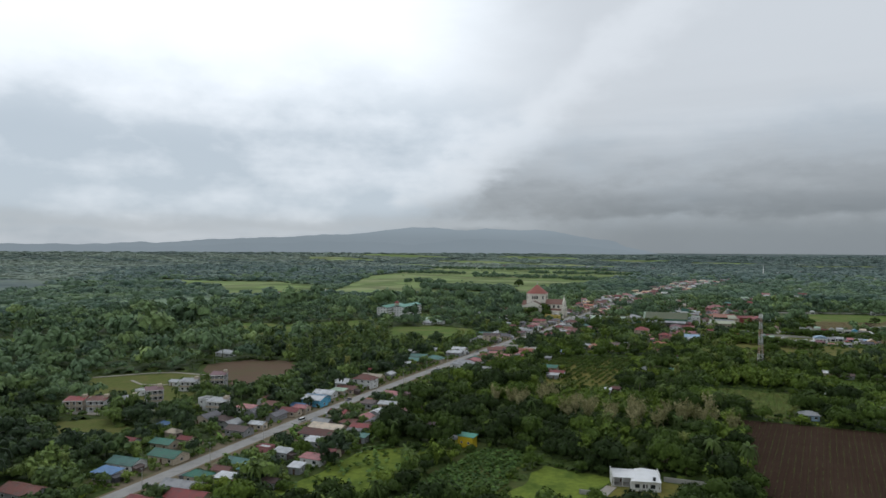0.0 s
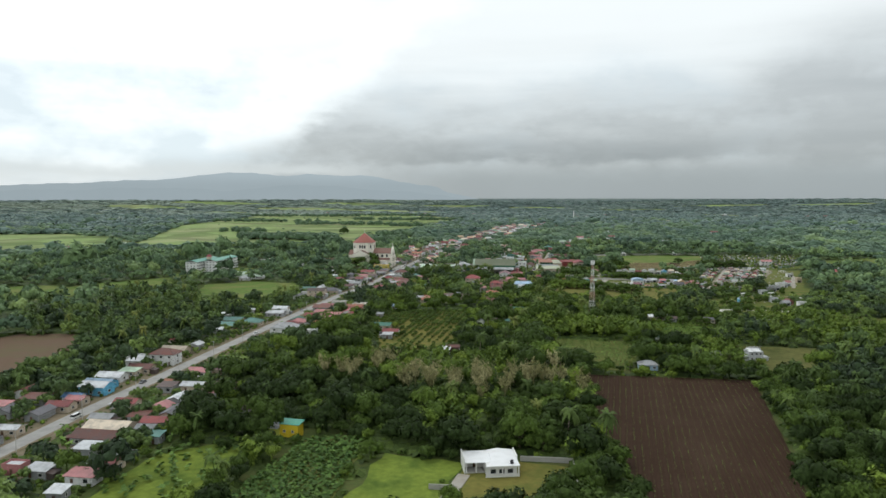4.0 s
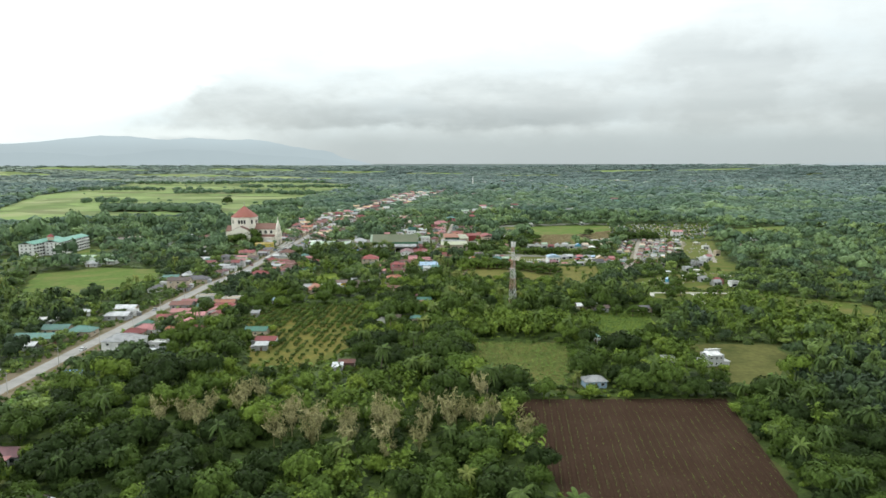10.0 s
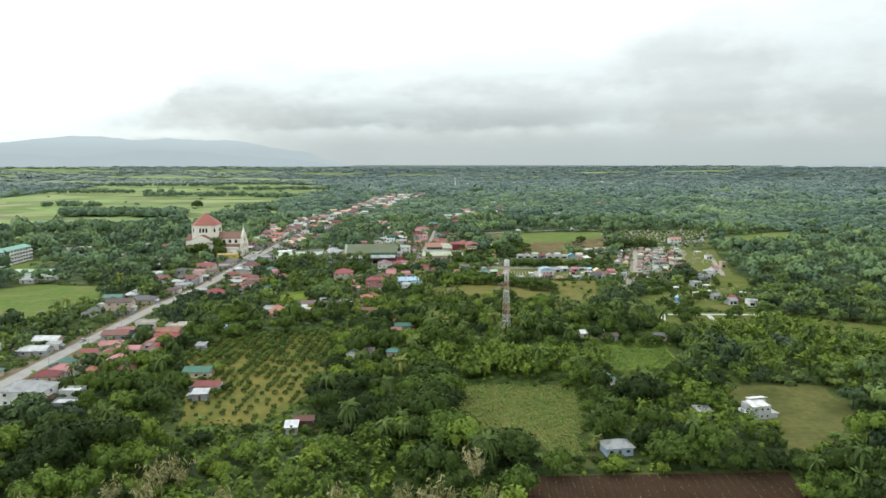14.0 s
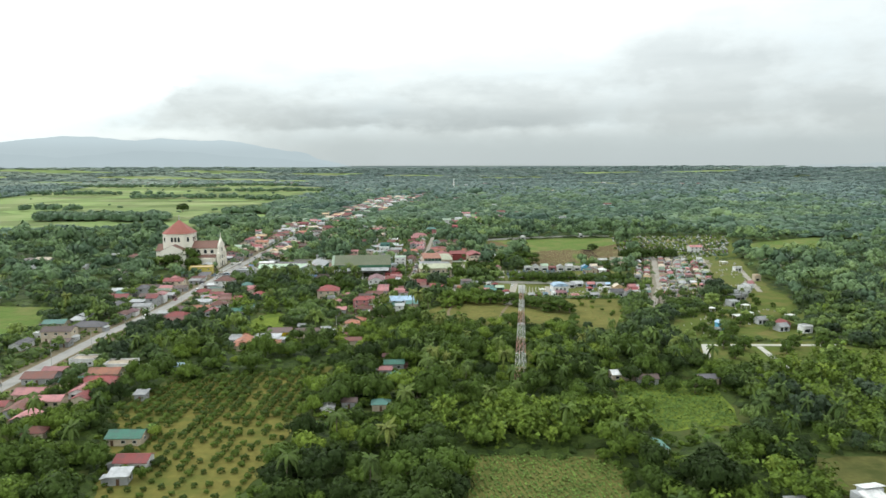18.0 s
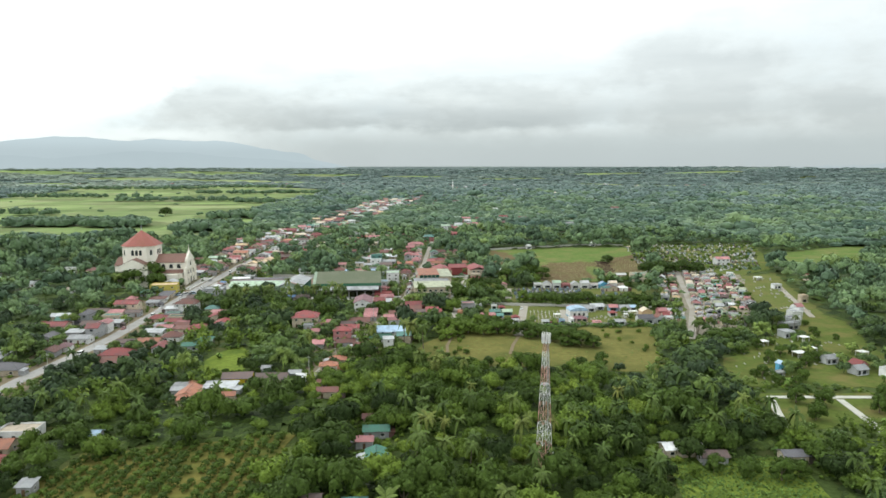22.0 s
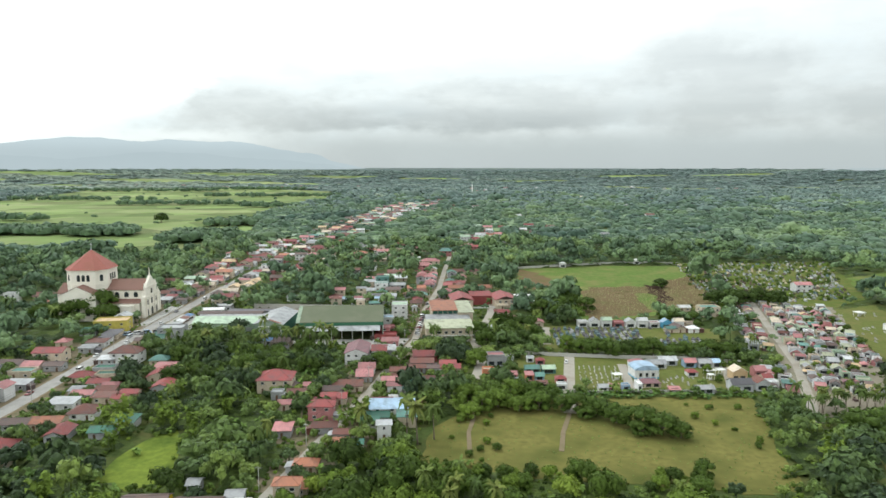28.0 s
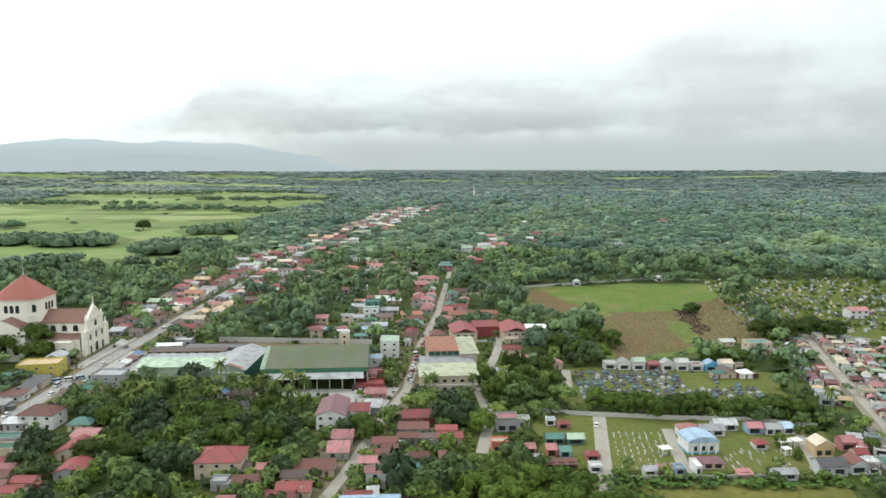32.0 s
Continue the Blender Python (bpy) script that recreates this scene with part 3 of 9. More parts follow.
far_fields = random.Random(61)
for d, a, wide, deep in ((3060, 13, 150, 90), (3100, 16.5, 120, 110), (3040, 19.5, 190, 80), (3000, 23, 170, 120), (2700, 27, 120, 70), (2480, 18, 90, 60), (2350, 9, 80, 70), (2600, 5, 120, 60), (3300, 29, 160, 70), (2250, 31, 90, 50), (3350, -9, 200, 80), (2000, 24, 60, 50), (3500, -14, 230, 90), (3650, -20, 280, 100), (3400, -26, 220, 90), (3850, -6, 260, 90), (3750, 1, 200, 70), (3600, 9, 210, 60), (4050, -15, 320, 110), (4150, -27, 330, 110), (3000, -31, 220, 80), (3300, -36, 260, 100), (3900, -33, 300, 110), (3950, 17, 260, 70), (4100, 25, 300, 70)):
    cx, cy = math.sin(radians(a)) * d, 380 + math.cos(radians(a)) * d
    pts = [(cx + wide * math.cos(k * 0.785) * far_fields.uniform(0.7, 1.25), cy + deep * math.sin(k * 0.785) * far_fields.uniform(0.7, 1.25)) for k in range(8)]
    FAR_OPEN.append(pts)
    field("far_field", pts, M_RICE, "pale green field far off on the wooded plain")


def road(name, line, half, mat, label, z=0.12, clear=2.5):
    z += 0.10 + 0.004 * len(LINES)
    left, right = [], []
    for i, (x, y) in enumerate(line):
        x0, y0 = line[max(i - 1, 0)]
        x1, y1 = line[min(i + 1, len(line) - 1)]
        d = math.hypot(x1 - x0, y1 - y0)
        nx, ny = -(y1 - y0) / d * half, (x1 - x0) / d * half
        left.append((x + nx, y + ny))
        right.append((x - nx, y - ny))
    s = Shape()
    for i in range(len(line) - 1):
        a, b, c, d = left[i], right[i], right[i + 1], left[i + 1]
        s.slab([(*a, z), (*b, z), (*c, z), (*d, z)], 0.4)
    LINES.append((line, half + clear))
    return structure(name, s, mat, label)


def yard_strip(name, line, half, label):
    """Bare trodden ground between the houses on both sides of a road."""
    s = Shape()
    rows = []
    for i, (x, y) in enumerate(line):
        wl, wr = (half * (0.8 + 0.4 * noise.noise(Vector((y * 0.031, k, 0)))) for k in (1.7, 8.3))
        rows.append(((x - wl, y), (x + wr, y)))
    for (a, b), (c, d) in zip(rows[:-1], rows[1:]):
        s.slab([(*a, 0.07), (*b, 0.07), (*d, 0.07), (*c, 0.07)], 0.3)
    structure(name, s, material("trodden_yard", (0.20, 0.165, 0.115), 0.95, grain=0.5, spread=0.4, stain=(0.085, 0.095, 0.035), stain_size=0.12, stain_amount=0.9, spec=0.06), label)


MAIN = [(-199, 90), (-198.5, 200), (-198, 300), (-194.5, 380), (-191.5, 450), (-187, 540), (-183, 605), (-180, 650), (-174.5, 685), (-170, 722), (-168, 780), (-166, 850), (-162, 925), (-159, 1000), (-152.5, 1122), (-149, 1230), (-125, 1380), (-91, 1631), (-43, 1871), (31, 2244)]
SECOND = [(-50, 645), (-33, 710), (-24, 744), (-14, 793), (-5, 828), (2, 908), (14, 987), (21, 1063), (26, 1116), (36, 1218), (76, 1333), (127, 1457)]
def stretch(line, y0, y1, step):
    return [(float(np.interp(y, [p[1] for p in line], [p[0] for p in line])), y) for y in np.arange(y0, y1, step)]


yard_strip("yard_ground_main", stretch(MAIN, 190, 1010, 12), 32, "bare trodden yards between the roadside houses")
yard_strip("yard_ground_second", stretch(SECOND, 650, 1060, 10), 24, "bare trodden yards between the village houses")
road("road_main", [p for p in MAIN if p[1] < 1001], 3.7, M_ROAD, "pale concrete main road", 0.14)
road("road_north", [p for p in MAIN if p[1] > 999], 2.5, M_ROAD, "pale concrete road through the far town", 0.14, 1.0)
road("pavement_main", [p for p in MAIN if p[1] < 1001], 5.2, M_DIRT, "dusty road shoulder", 0.09, 1.5)
road("road_second", SECOND, 2.1, M_LANE, "narrow concrete village road", 0.14, 1.2)
road("road_compound", [(23, 757), (30, 792), (28, 823), (45, 894), (51, 935)], 2.3, M_LANE, "concrete lane between compounds", 0.14, 1.0)
road("road_cemetery", [(57, 712), (62, 735), (75, 792)], 2.6, M_LANE, "concrete cemetery lane", 0.16, 1.0)
road("road_cemetery_middle", [(90, 736), (98, 777)], 2.2, M_LANE, "concrete cemetery lane", 0.16, 1.0)
road("road_cemetery_east", [(135, 735), (147, 770)], 2.0, M_LANE, "concrete cemetery lane", 0.16, 1.0)
road("road_tombs", [(151, 699), (185, 773), (222, 880), (240, 930)], 2.2, M_LANE, "straight concrete lane between tombs", 0.16, 1.0)
road("road_tombs_upper", [(229, 784), (284, 915)], 1.6, M_LANE, "concrete path beside the lawn", 0.16, 1.0)
road("road_park", [(250, 745), (289, 850)], 1.8, M_LANE, "concrete path in the memorial park", 0.16, 1.0)
road("road_plot", [(142, 605), (212, 600)], 1.5, material("new_concrete", (0.50, 0.49, 0.44), 0.85, stain=(0.3, 0.28, 0.22)), "new pale concrete lane", 0.16, 1.0)
road("road_plot_branch", [(170, 600), (163, 562)], 1.5, MATS["new_concrete"], "new pale concrete lane", 0.2, 1.0)
road("road_plot_west", [(143, 605), (129, 568)], 1.5, MATS["new_concrete"], "new pale concrete lane", 0.2, 1.0)
road("road_subdivision", [(-345, 268), (-320, 268), (-296, 273), (-285, 290)], 2.5, M_LANE, "dusty subdivision lane", 0.14, 1.0)
road("path_meadow", [(14, 676), (15, 694), (19, 712), (20, 735)], 0.8, M_DIRT, "worn dirt path", 0.12, 0.5)
road("path_meadow_middle", [(46, 676), (50, 692), (57, 712)], 0.9, M_DIRT, "worn dirt path", 0.12, 0.5)

road("path_burial", [(68, 816), (75, 855)], 2.2, M_LANE, "pale path beside the old tombs", 0.16, 0.5)
road("path_lawn_rim", [(-394, 345), (-372, 372), (-358, 382), (-321, 384)], 1.3, M_LANE, "pale path round lawn plots", 0.16, 0.5)
road("path_lawn_middle", [(-362, 348), (-345, 340), (-318, 350)], 1.0, M_LANE, "pale path between lawn plots", 0.16, 0.5)
road("path_lawn_front", [(-345, 300), (-318, 297), (-292, 306)], 1.5, M_LANE, "pale path along new houses", 0.16, 0.5)

# ---- houses ----
CACHE = {}


def cached(key, make):
    if key not in CACHE:
        CACHE[key] = make()
    return CACHE[key]


def window_meshes(w, h):
    def make():
        a, b = w / 2, w / 2 - 0.09
        loops = [[(-r, y, z0), (r, y, z0), (r, y, z1), (-r, y, z1)] for r, y, z0, z1 in ((a, 0.02, -0.06, h), (a, -0.12, -0.06, h), (b, -0.12, 0.09, h - 0.09), (b, 0.02, 0.09, h - 0.09))]
        f = Shape().ring(loops + loops[:1], False)
        p = Shape().box(-w / 2 + 0.05, w / 2 - 0.05, -0.05, 0.0, 0.05, h - 0.05)
        return f.mesh("window_frame"), p.mesh("pane")
    return cached(("win", w, h), make)


def door_mesh(w, h):
    def make():
        s = Shape().box(-w / 2, w / 2, -0.06, 0.02, 0, h)
        for z in (0.25, h / 2 + 0.1):
            s.box(-w / 2 + 0.15, w / 2 - 0.15, -0.10, -0.05, z, z + h / 2 - 0.4)
        return s.mesh("door")
    return cached(("door", w, h), make)


M_FRAME = material("window_frame_paint", (0.60, 0.59, 0.56), 0.6)
M_DOOR = material("door_wood", (0.12, 0.07, 0.045), 0.7, vary=0.3)


def put_window(root, x, y, z, turn, w, h, plain=False):
    fm, pm = window_meshes(w, h)
    win = part("window", fm, M_FRAME, root, at=pose(x, y, z, 0, 0, turn))
    if plain:
        win.data = cached(("plain", w, h), lambda: Shape().box(-w / 2, w / 2, -0.08, 0.02, 0, h).mesh("window"))
        if not win.data.materials:
            win.data.materials.append(M_GLASS)
        return
    part("pane", pm, M_GLASS, win)


def roof_parts(root, w, d, h, style, color, over=0.55, pitch=0.36, capped=True):
    """A roof of the given style, with thickness, eaves, ridge cap and fascia."""
    W, D, t = w / 2 + over, d / 2 + over, 0.14
    s, cap = Shape(), Shape()
    if style in ("gx", "gy"):
        if style == "gy":
            W, D = D, W
        rh = D * pitch
        for sgn in (-1, 1):
            pts = [(-W, sgn * D, h - 0.1), (W, sgn * D, h - 0.1), (W, 0, h + rh), (-W, 0, h + rh)]
            s.slab(pts if sgn < 0 else pts[::-1], t)
        cap.ring([[(-W, -0.18, h + rh - 0.02), (-W, 0, h + rh + 0.08), (-W, 0.18, h + rh - 0.02)], [(W, -0.18, h + rh - 0.02), (W, 0, h + rh + 0.08), (W, 0.18, h + rh - 0.02)]])
        x = W - over
        tri = [[(sx * x, -D + over, h), (sx * x, D - over, h), (sx * x, 0, h + rh - 0.2)] for sx in (-1, 1)]
        if style == "gy":
            tri = [[(-py, px, pz) for px, py, pz in loop] for loop in tri]
        g = Shape().ring(tri)
        turn = pose(0, 0, 0, 0, 0, 90 if style == "gy" else 0)
        part("roof", s, roof_mat(color), root, at=turn)
        if capped:
            part("ridge_cap", cap, roof_mat(color), root, at=turn)
        return g, None
    if style == "h":
        rh = min(W, D) * 0.48
        r = max(0.05, abs(W - D))
        if W >= D:
            a, b = (-r, 0, h + rh), (r, 0, h + rh)
        else:
            a, b = (0, -r, h + rh), (0, r, h + rh)
        c = [(-W, -D, h - 0.1), (W, -D, h - 0.1), (W, D, h - 0.1), (-W, D, h - 0.1)]
        top = [a, b]
        base = [(x, y, z - t) for x, y, z in c]
        v = c + top + base
        if W >= D:
            f = [(0, 1, 5, 4), (1, 2, 5), (2, 3, 4, 5), (3, 0, 4)]
        else:
            f = [(0, 1, 4), (1, 2, 5, 4), (2, 3, 5), (3, 0, 4, 5)]
        f += [(6, 9, 8, 7)] + [(i, 6 + i, 6 + (i + 1) % 4, (i + 1) % 4) for i in range(4)]
        s.add(v, f)
        part("roof", s, roof_mat(color), root)
        for p, q in ((a, b), (a, c[0]), (a if W >= D else b, c[3]), (b if W >= D else a, c[1]), (b, c[2])):
            if (Vector(p) - Vector(q)).length > 0.2:
                cap.beam(Vector(p) + Vector((0, 0, 0.02)), Vector(q) + Vector((0, 0, 0.02)), 0.11)
        if capped:
            part("ridge_cap", cap, roof_mat(color), root)
    elif style == "s":
        part("roof", s.slab([(-W, -D, h + 0.05), (W, -D, h + 0.05), (W, D, h + 0.75), (-W, D, h + 0.75)], t), roof_mat(color), root)
    else:
        part("roof", s.slab([(-W + over, -D + over, h + 0.12), (W - over, -D + over, h + 0.12), (W - over, D - over, h + 0.12), (-W + over, D - over, h + 0.12)], 0.2), roof_mat(color), root)
        p = Shape()
        w2, d2 = w / 2, d / 2
        for x0, x1, y0, y1 in ((-w2 - 0.05, w2 + 0.05, -d2 - 0.05, -d2 + 0.15), (-w2 - 0.05, w2 + 0.05, d2 - 0.15, d2 + 0.05), (-w2 - 0.05, -w2 + 0.15, -d2 + 0.15, d2 - 0.15), (w2 - 0.15, w2 + 0.05, -d2 + 0.15, d2 - 0.15)):
            p.box(x0, x1, y0, y1, h, h + 0.75)
        return p, None
    return None, None


STYLE_WORDS = {"gx": "gabled", "gy": "gabled", "h": "hipped", "s": "sloping", "f": "flat"}
house_rng = random.Random(7)


def house(x, y, w, d, storeys, style, roof, wall, rz=None, name="house", group="", height=None, pitch=0.36, far=False):
    """A house with walls, roof, windows and doors; its front looks to -y."""
    r = house_rng
    if style == "gy":
        w, d = min(w, d * 1.2), max(w, d) * 1.1
    rz = r.uniform(-3, 3) if rz is None else rz
    # no house stands on the main road
    mid = float(np.interp(y, [p[1] for p in MAIN], [p[0] for p in MAIN]))
    if y < 1230 and abs(x - mid) < w / 2 + 6.2:
        x = mid + math.copysign(w / 2 + 6.2, x - mid)
        if any(abs(x - fx) < hw + w / 2 - 0.6 and abs(y - fy) < hd + d / 2 - 0.6 for fx, fy, hw, hd in FOOT):
            return None
    h = height or 3.0 * storeys
    gap = abs(off_line(np.array([x]), np.array([y]), MAIN)[0])
    near = "beside the road" if gap < 22 else "among trees"
    if name == "house" and gap < 18:
        name, group = "shop_house", "shop houses on the main road"
    far = far or y > 900
    kind = name.replace("_", " ")
    label = f"{['low', 'two-storey', 'three-storey'][storeys - 1]} {word(wall)} {kind} with {word(roof)} {STYLE_WORDS[style]} roof {near}"
    if name == "shop_house":
        label = f"{['low', 'two-storey', 'three-storey'][storeys - 1]} roadside {word(wall)} shop house with {word(roof)} {STYLE_WORDS[style]} roof"
    root = thing(name, x, y, rz, label, kind, group)
    FOOT.append((x, y, w / 2, d / 2))
    walls = Shape().box(-w / 2, w / 2, -d / 2, d / 2, -0.3, h)
    if storeys > 1:
        walls.box(-w / 2 - 0.08, w / 2 + 0.08, -d / 2 - 0.08, d / 2 + 0.08, 2.95, 3.12)
    extra, _ = roof_parts(root, w, d, h, style, roof, pitch=pitch, capped=not far)
    if extra and style != "f":
        walls.add(extra.v, extra.f)
    part("wall", walls, wall_mat(wall), root)
    if extra and style == "f":
        part("parapet", extra, wall_mat(wall), root)
    if not far and w > 5.5 and r.random() < 0.6:
        side, lw, ld, lh = r.choice((-1, 1)), r.uniform(1.8, 3.2), d * r.uniform(0.4, 0.8), r.uniform(2.1, 2.6)
        lean = Shape().box(side * w / 2, side * (w / 2 + lw), -d / 2 + 0.3, -d / 2 + 0.3 + ld, -0.2, lh)
        x0, x1 = side * w / 2, side * (w / 2 + lw + 0.4)
        lean.slab([(min(x0, x1), -d / 2 - 0.3, lh + (0.5 if side > 0 else 0.05)), (max(x0, x1), -d / 2 - 0.3, lh + (0.05 if side > 0 else 0.5)), (max(x0, x1), -d / 2 + 0.6 + ld, lh + (0.05 if side > 0 else 0.5)), (min(x0, x1), -d / 2 + 0.6 + ld, lh + (0.5 if side > 0 else 0.05))], 0.1)
        part("lean_to", lean, roof_mat(r.choice(("rust", "brown", "grey", "light", "darkgrey"))), root, "lean-to shed of old roofing sheets")
    n = min(3, max(1, int(w // 3.6)))
    ws = 1.5 if w > 5 else 0.9
    door_at = r.randrange(n)
    for k in range(storeys):
        for i in range(n):
            cx = -w / 2 + w * (i + 0.5) / n
            if k == 0 and i == door_at:
                part("door", door_mesh(0.95, 2.05), M_DOOR, root, at=pose(cx, -d / 2 - 0.01, 0.05))
            else:
                put_window(root, cx, -d / 2 - 0.01, 3 * k + 1.0, 0, ws, 1.2, far)
        if far:
            continue
        side = 1 if x < 0 else -1
        m = 1
        for i in range(m):
            cy = -d / 2 + d * (i + 0.5) / m
            put_window(root, side * (w / 2 + 0.01), cy, 3 * k + 1.0, 90 * side, ws, 1.2)
    return root


house(-227.0, 170.7, 16.6, 9.0, 1, "gx", "rust", "grey")
house(-181.3, 178.8, 9.4, 6.2, 1, "gx", "red", "cream")
house(-169.2, 188.5, 14.6, 9.0, 1, "gx", "red", "cream")
house(-179.8, 195.9, 12.9, 8.5, 1, "gx", "grey", "white")
house(-216.7, 196.8, 9.4, 6.2, 1, "s", "blue", "white")
house(-181.7, 207.5, 9.3, 6.1, 1, "h", "green", "cream")
house(-219.7, 209.2, 12.8, 8.5, 1, "gx", "teal", "white")
house(-170.5, 209.5, 7.6, 5.0, 1, "s", "light", "grey")
house(-262.8, 211.9, 14.2, 9.0, 1, "h", "red", "cream")
house(-152.3, 212.7, 5.8, 4.5, 1, "gx", "brown", "grey")
house(-177.6, 216.5, 7.4, 4.9, 1, "gx", "rust", "cream")
house(-168.5, 220.4, 6.9, 4.6, 1, "s", "teal", "grey")
house(-209.6, 223.4, 13.8, 9.0, 1, "gx", "green", "cream")
house(-177.5, 226.7, 10.1, 6.7, 1, "gx", "teal", "cream")
house(-266.9, 229.7, 8.6, 5.7, 1, "gx", "grey", "white")
house(-153.0, 230.6, 4.9, 4.5, 1, "s", "light", "grey")
house(-226.3, 236.6, 10.4, 6.9, 1, "gx", "green", "cream")
house(-221.4, 244.6, 6.2, 4.5, 1, "gx", "red", "cream")
house(-169.8, 245.1, 7.4, 4.9, 1, "s", "light", "grey")
house(-180.0, 247.1, 6.7, 4.5, 1, "f", "light", "pink")
house(-235.1, 251.5, 7.0, 4.6, 1, "h", "cream", "cream")
house(-152.1, 253.6, 9.0, 5.9, 1, "gx", "red", "cream")
house(-249.2, 259.8, 5.7, 4.5, 1, "s", "blue", "grey")
house(-151.8, 261.2, 6.8, 4.5, 1, "gx", "light", "brown")
house(-165.8, 264.8, 8.9, 5.9, 1, "s", "light", "grey")
house(-204.7, 267.5, 11.2, 7.4, 1, "gx", "brown", "grey")
house(-170.2, 276.2, 17.1, 9.0, 1, "gx", "rust", "grey")
house(-149.3, 278.6, 4.7, 4.5, 1, "s", "teal", "grey")
house(-200.4, 279.6, 7.5, 4.9, 1, "gx", "light", "cream")
house(-157.1, 286.2, 7.1, 4.7, 1, "gx", "grey", "grey")
house(-172.1, 286.5, 16.9, 9.0, 1, "gx", "cream", "cream")
house(-181.3, 295.7, 8.8, 5.8, 1, "gx", "grey", "grey")
house(-258.4, 302.9, 9.7, 6.4, 2, "f", "grey", "white")
house(-199.2, 308.8, 9.9, 6.5, 1, "gx", "red", "cream")
house(-126.4, 313.3, 6.5, 4.5, 1, "gx", "brown", "grey")
house(-183.2, 315.7, 9.3, 6.2, 1, "gx", "red", "cream")
house(-319.9, 317.2, 8.4, 5.5, 1, "f", "light", "white")
house(-200.7, 317.5, 7.9, 5.2, 1, "gx", "pink", "cream")
house(-211.4, 320.7, 7.7, 5.1, 1, "gx", "blue", "white")
house(-206.6, 325.9, 11.8, 7.8, 1, "gx", "rust", "grey")
house(-209.5, 333.9, 12.5, 8.0, 1, "gx", "light", "skyblue", height=4.2)
house(-212.8, 341.7, 12.8, 8.5, 1, "gx", "paleblue", "skyblue")
house(-322.8, 347.1, 7.4, 4.9, 1, "gx", "light", "white")
house(-181.5, 347.4, 3.2, 4.5, 1, "gx", "orange", "cream")
house(-215.2, 354.7, 12.3, 8.1, 1, "gx", "light", "white")
house(-211.6, 364.4, 8.5, 5.6, 1, "s", "palegreen", "cream")
house(-176.5, 368.5, 10.6, 7.0, 1, "gx", "pink", "white")
house(-209.5, 371.5, 12.2, 8.0, 1, "gx", "rust", "cream")
house(-169.8, 372.7, 5.8, 4.5, 1, "gy", "purple", "cream")
house(-171.7, 378.4, 6.4, 4.5, 1, "gy", "red", "white")
house(-219.9, 385.2, 10.1, 6.6, 1, "s", "light", "white")
house(-206.4, 390.4, 13.7, 9.0, 2, "h", "rust", "white")
house(-223.8, 392.3, 10.3, 6.8, 1, "f", "light", "white")
house(-213.1, 412.3, 13.9, 9.0, 1, "gx", "cream", "cream")
house(-168.8, 417.0, 6.4, 4.5, 1, "gx", "blue", "white")
house(-170.4, 423.5, 6.5, 4.5, 1, "s", "blue", "grey")
house(-58.6, 431.0, 3.9, 4.5, 1, "s", "light", "grey")
house(91.9, 436.8, 5.3, 4.5, 1, "s", "grey", "grey")
house(-55.1, 437.2, 6.8, 4.5, 1, "gx", "rust", "brown")
house(-227.0, 438.7, 7.8, 5.1, 1, "gx", "red", "cream")
house(-373.9, 458.4, 14.3, 9.0, 1, "h", "light", "white")
house(-148.3, 459.2, 9.3, 6.1, 1, "f", "light", "grey")
house(-100.3, 467.6, 5.6, 4.5, 1, "s", "light", "grey")
house(-167.4, 468.9, 17.7, 11.0, 2, "h", "grey", "white")
house(-216.0, 471.8, 9.5, 6.2, 1, "gx", "light", "grey")
house(-152.7, 473.5, 8.4, 5.5, 1, "f", "white", "white")
house(67.8, 476.9, 5.8, 4.5, 1, "gy", "teal", "white")
house(-100.1, 478.1, 9.8, 6.5, 1, "gx", "red", "white")
house(-168.7, 478.9, 14.7, 9.0, 1, "gx", "grey", "white")
house(-219.7, 487.0, 20.2, 9.0, 1, "gx", "teal", "cream")
house(-173.6, 495.2, 10.0, 6.6, 1, "h", "red", "cream")
house(-109.7, 498.0, 11.4, 7.5, 1, "gx", "green", "cream")
house(-203.2, 500.1, 13.2, 8.7, 1, "h", "teal", "cream")
house(-157.6, 501.9, 4.5, 4.5, 1, "h", "orange", "cream")
house(-143.1, 503.2, 7.4, 4.9, 1, "h", "rust", "cream")
house(-170.2, 503.8, 11.6, 7.7, 1, "h", "pink", "white")
house(-218.9, 505.7, 13.5, 8.9, 1, "gx", "teal", "cream")
house(-43.9, 520.1, 4.6, 4.5, 1, "gy", "white", "white")
house(-23.8, 523.2, 6.6, 4.5, 1, "h", "teal", "cream")
house(-234.5, 524.7, 11.3, 7.5, 1, "gx", "white", "white")
house(-36.2, 526.4, 5.7, 4.5, 1, "gx", "brown", "grey")
house(-197.8, 537.3, 12.5, 8.2, 1, "gx", "light", "grey")
house(-120.6, 540.5, 4.2, 4.5, 1, "s", "grey", "grey")
house(-165.4, 545.4, 11.8, 7.8, 1, "gx", "pink", "cream")
house(117.2, 545.8, 7.8, 5.1, 1, "gx", "darkgrey", "cream")
house(-190.5, 546.8, 5.8, 4.5, 1, "f", "light", "white")
house(90.7, 547.0, 8.2, 5.4, 1, "gx", "brown", "grey")
house(-223.3, 547.8, 5.8, 4.5, 1, "gx", "light", "white")
house(-18.5, 553.4, 8.5, 5.6, 1, "gy", "green", "cream")
house(83.1, 554.0, 12.7, 6.0, 1, "gx", "white", "cream")
house(-144.0, 556.5, 17.5, 9.0, 1, "h", "red", "cream")
house(-203.4, 556.5, 12.4, 8.2, 1, "gx", "light", "cream")
house(-156.3, 559.7, 8.6, 5.7, 1, "gx", "teal", "cream")
